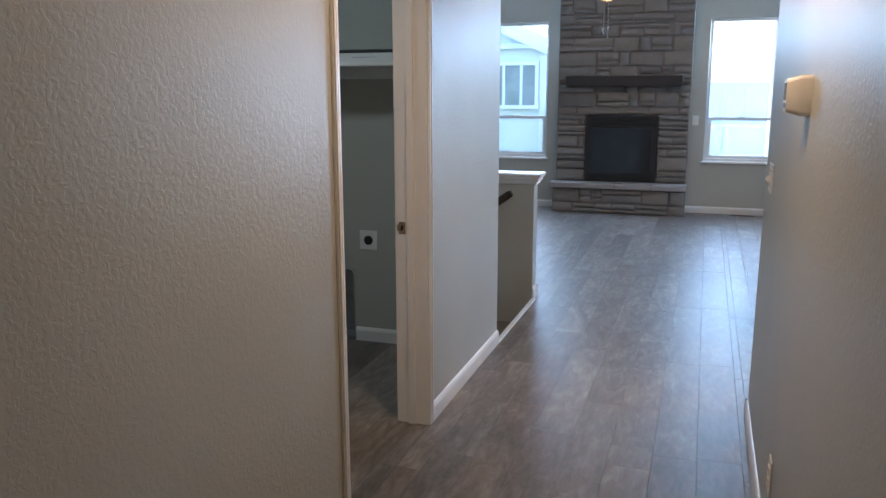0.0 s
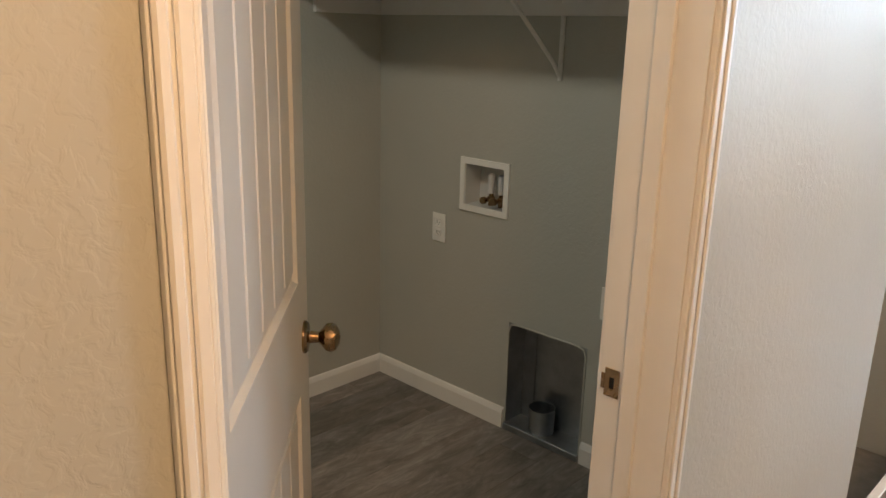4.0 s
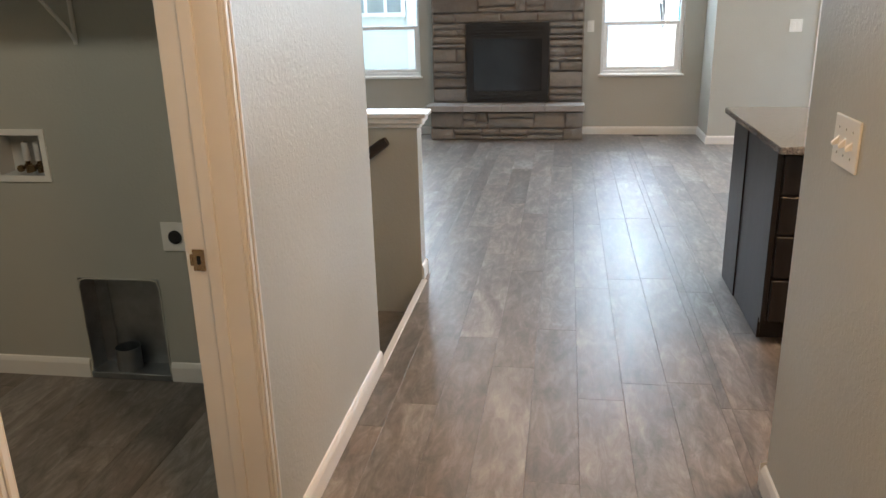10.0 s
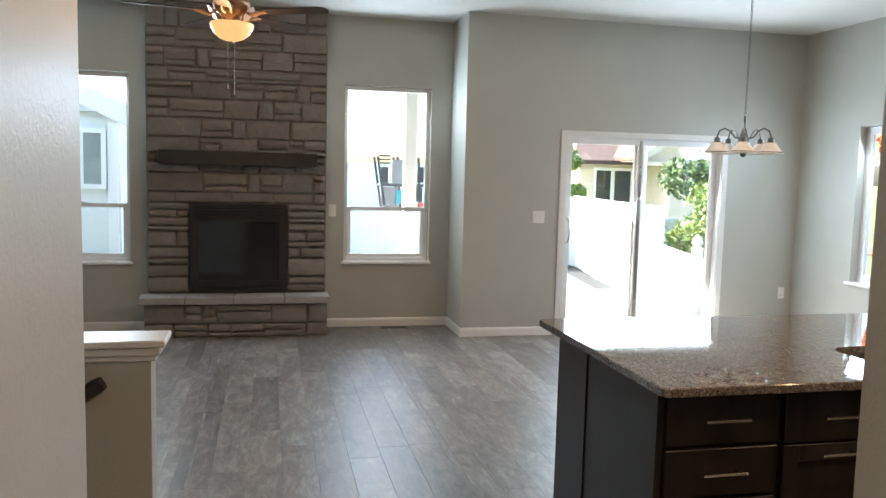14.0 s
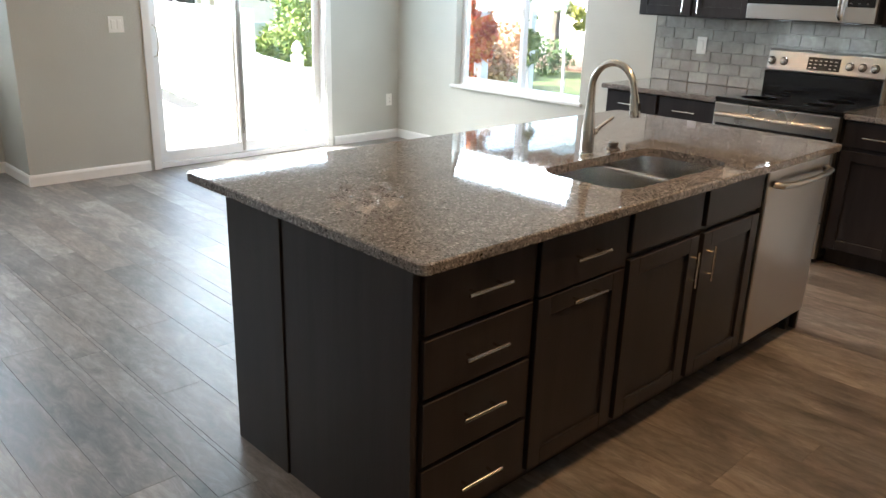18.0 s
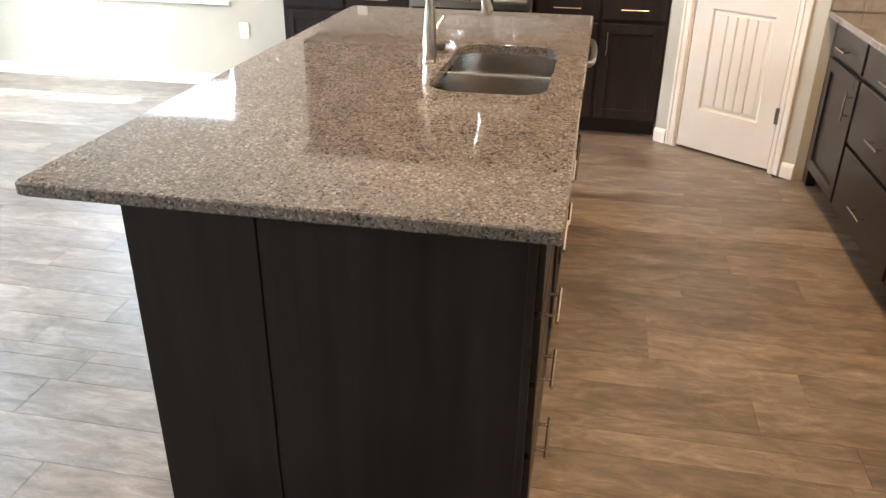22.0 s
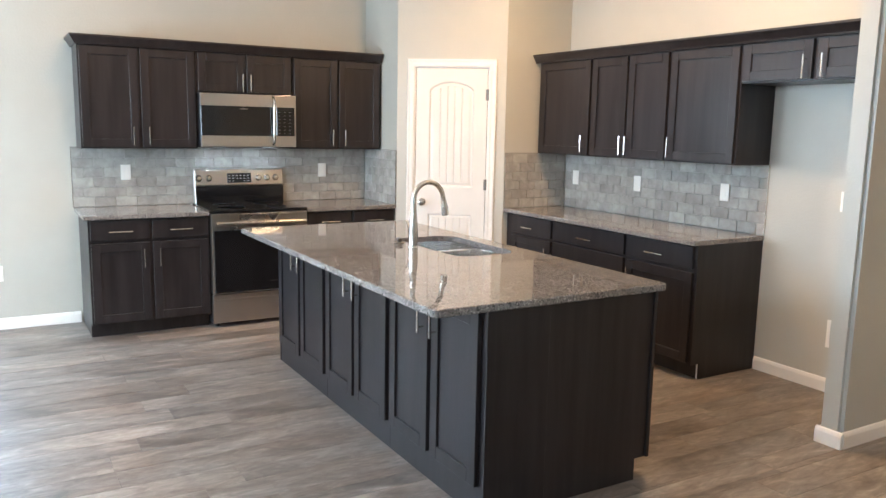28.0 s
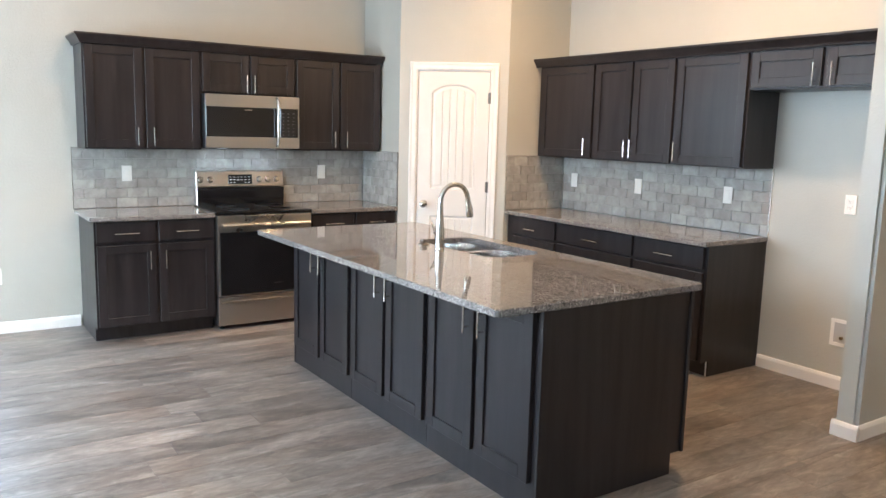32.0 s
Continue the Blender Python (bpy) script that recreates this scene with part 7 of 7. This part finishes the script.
def plank_me(w, l):
    key = (round(w, 3), round(l, 3))
    if key not in plank_mesh:
        c = bmesh.new()
        e = 0.0009
        lo = [c.verts.new(v) for v in ((0, 0, -0.012), (w, 0, -0.012), (w, l, -0.012), (0, l, -0.012))]
        mi = [c.verts.new(v) for v in ((0, 0, -e), (w, 0, -e), (w, l, -e), (0, l, -e))]
        hi = [c.verts.new(v) for v in ((e, e, 0), (w - e, e, 0), (w - e, l - e, 0), (e, l - e, 0))]
        c.faces.new(hi)
        for a, b in ((lo, mi), (mi, hi)):
            for i in range(4):
                c.faces.new((a[i], a[(i + 1) % 4], b[(i + 1) % 4], b[i]))
        bmesh.ops.recalc_face_normals(c, faces=c.faces[:])
        plank_mesh[key] = mesh_of("plank", c, FLOOR)
    return plank_mesh[key]


rng = random.Random(7)
areas = [(XH0, XH1, -1.5, YP), (-3.09, -1.27, 1.30, 4.19), (-1.27, XH0, 2.284, 3.12), (XH1 + 0.12, 3.42, 2.95, YP), (-1.118, XE, YP, 5.49), (XW, XE, 5.49, YN), (XW, XR, YN, YF)]


loose, singles = [], 0
x = XW
while x < XE:
    x1 = min(x + PW, XE)
    cuts = sorted({x, x1, *[v for a, b, _, _ in areas for v in (a, b) if x < v < x1]})
    start = -1.5 - rng.uniform(0.1, 1.1)
    for ca, cb in zip(cuts, cuts[1:]):
        if cb - ca < 0.004:
            continue
        # the stretches of floor that this strip crosses, joined where rooms meet
        runs = []
        for c0, d0 in sorted((c, d) for a, b, c, d in areas if a <= (ca + cb) / 2 <= b):
            if runs and c0 <= runs[-1][1] + 0.001:
                runs[-1][1] = max(runs[-1][1], d0)
            else:
                runs.append([c0, d0])
        y = start
        while y < YF:
            for c0, d0 in runs:
                cy0, cy1 = max(y, c0), min(y + PL, d0)
                if cy1 - cy0 > 0.004:
                    near = -1.3 < ca < 2.9 and 2.3 < cy0 < 8.4
                    if near and singles < 290:
                        singles += 1
                        ob = new("plank", plank_me(cb - ca - 0.0006, cy1 - cy0 - 0.0006))
                        ob.location = (ca, cy0, 0)
                        ob.parent = fl
                    else:
                        loose.append((ca, cb, cy0, cy1))
            y += PL
    x = x1
verts, faces = [], []
for cx0, cx1, cy0, cy1 in loose:
    n = len(verts)
    e = 0.0009
    for z, i in ((-0.012, 0.0003), (-e, 0.0003), (0.0, e)):
        verts += [(cx0 + i, cy0 + i, z), (cx1 - i, cy0 + i, z), (cx1 - i, cy1 - i, z), (cx0 + i, cy1 - i, z)]
    faces.append((n + 8, n + 9, n + 10, n + 11))
    for k in (0, 4):
        for i in range(4):
            faces.append((n + k + i, n + k + (i + 1) % 4, n + k + 4 + (i + 1) % 4, n + k + 4 + i))
me = bpy.data.meshes.new("planks")
me.from_pydata(verts, [], faces)
me.materials.append(FLOOR)
ob = new("planks", me)
ob.parent = fl
ob["kind"] = "stuff"

# glazed backsplash tiles, laid in running bond
TW, TH, TG = 0.152, 0.0745, 0.0026
tile_mesh = {}


def tile_me(w, h):
    key = (round(w, 3), round(h, 3))
    if key not in tile_mesh:
        c = bmesh.new()
        e = 0.003
        rr = random.Random(int(w * 7919 + h * 104729))
        back = [c.verts.new(v) for v in ((0, 0, 0), (w, 0, 0), (w, 0, h), (0, 0, h))]
        mid = [c.verts.new((v.co.x, -0.005, v.co.z)) for v in back]
        top = [c.verts.new((px, -0.0075 + rr.uniform(-0.0006, 0.0006), pz)) for px, pz in ((e, e), (w - e, e), (w - e, h - e), (e, h - e))]
        ctr = c.verts.new((w / 2, -0.0076, h / 2))
        for i in range(4):
            j = (i + 1) % 4
            c.faces.new((back[i], back[j], mid[j], mid[i]))
            c.faces.new((mid[i], mid[j], top[j], top[i]))
            c.faces.new((top[i], top[j], ctr))
        bmesh.ops.recalc_face_normals(c, faces=c.faces[:])
        tile_mesh[key] = mesh_of("tile", c, TILE)
    return tile_mesh[key]


def backsplash(name, length, at, rz, seed, flip=False):
    """Tiles on a wall from the worktop to the wall cabinets; x runs along it, face towards -y."""
    rr = random.Random(seed)
    g = tagged(new(name), "grey glazed subway tile backsplash in running bond", "", "", "structure")
    g.matrix_world = pose(*at, 0, 0, rz)
    zt = 1.352 - CT
    part("grout", boxed(0.0, length, -0.004, -0.0005, 0.0005, zt), GROUT, g)
    z, r = 0.002, 0
    while z < zt - 0.01:
        h = min(TH, zt - z)
        x = -(TW / 2 if r % 2 else 0.0)
        while x < length - 0.004:
            a, b = max(x, 0.001), min(x + TW - TG, length - 0.001)
            if b - a > 0.012:
                o = new("tile", tile_me(b - a, h - TG))
                o.parent = g
                o.matrix_local = pose(a, -0.003, z, rr.uniform(-0.7, 0.7), 0, rr.uniform(-0.5, 0.5))
            x += TW
        z += TH
        r += 1
    part("edge_trim", boxed(-0.004, -0.0005, -0.011, -0.0005, 0.0, zt), BRUSH, g, "thin metal edge trim") if flip else part("edge_trim", boxed(length + 0.0005, length + 0.004, -0.011, -0.0005, 0.0, zt), BRUSH, g, "thin metal edge trim")
    return g


backsplash("trim_11", 6.735 - 4.322, (XE, 6.735, CT), -90, 3, True)
backsplash("trim_12", XE - 0.012 - PA.x - 0.004, (XE - 0.012, 4.31, CT), 180, 4)
backsplash("trim_13", 3.408 - 1.37, (3.408, YS, CT), 180, 5)
backsplash("trim_14", PB.y - YS - 0.02, (3.42, PB.y - 0.008, CT), -90, 6, True)
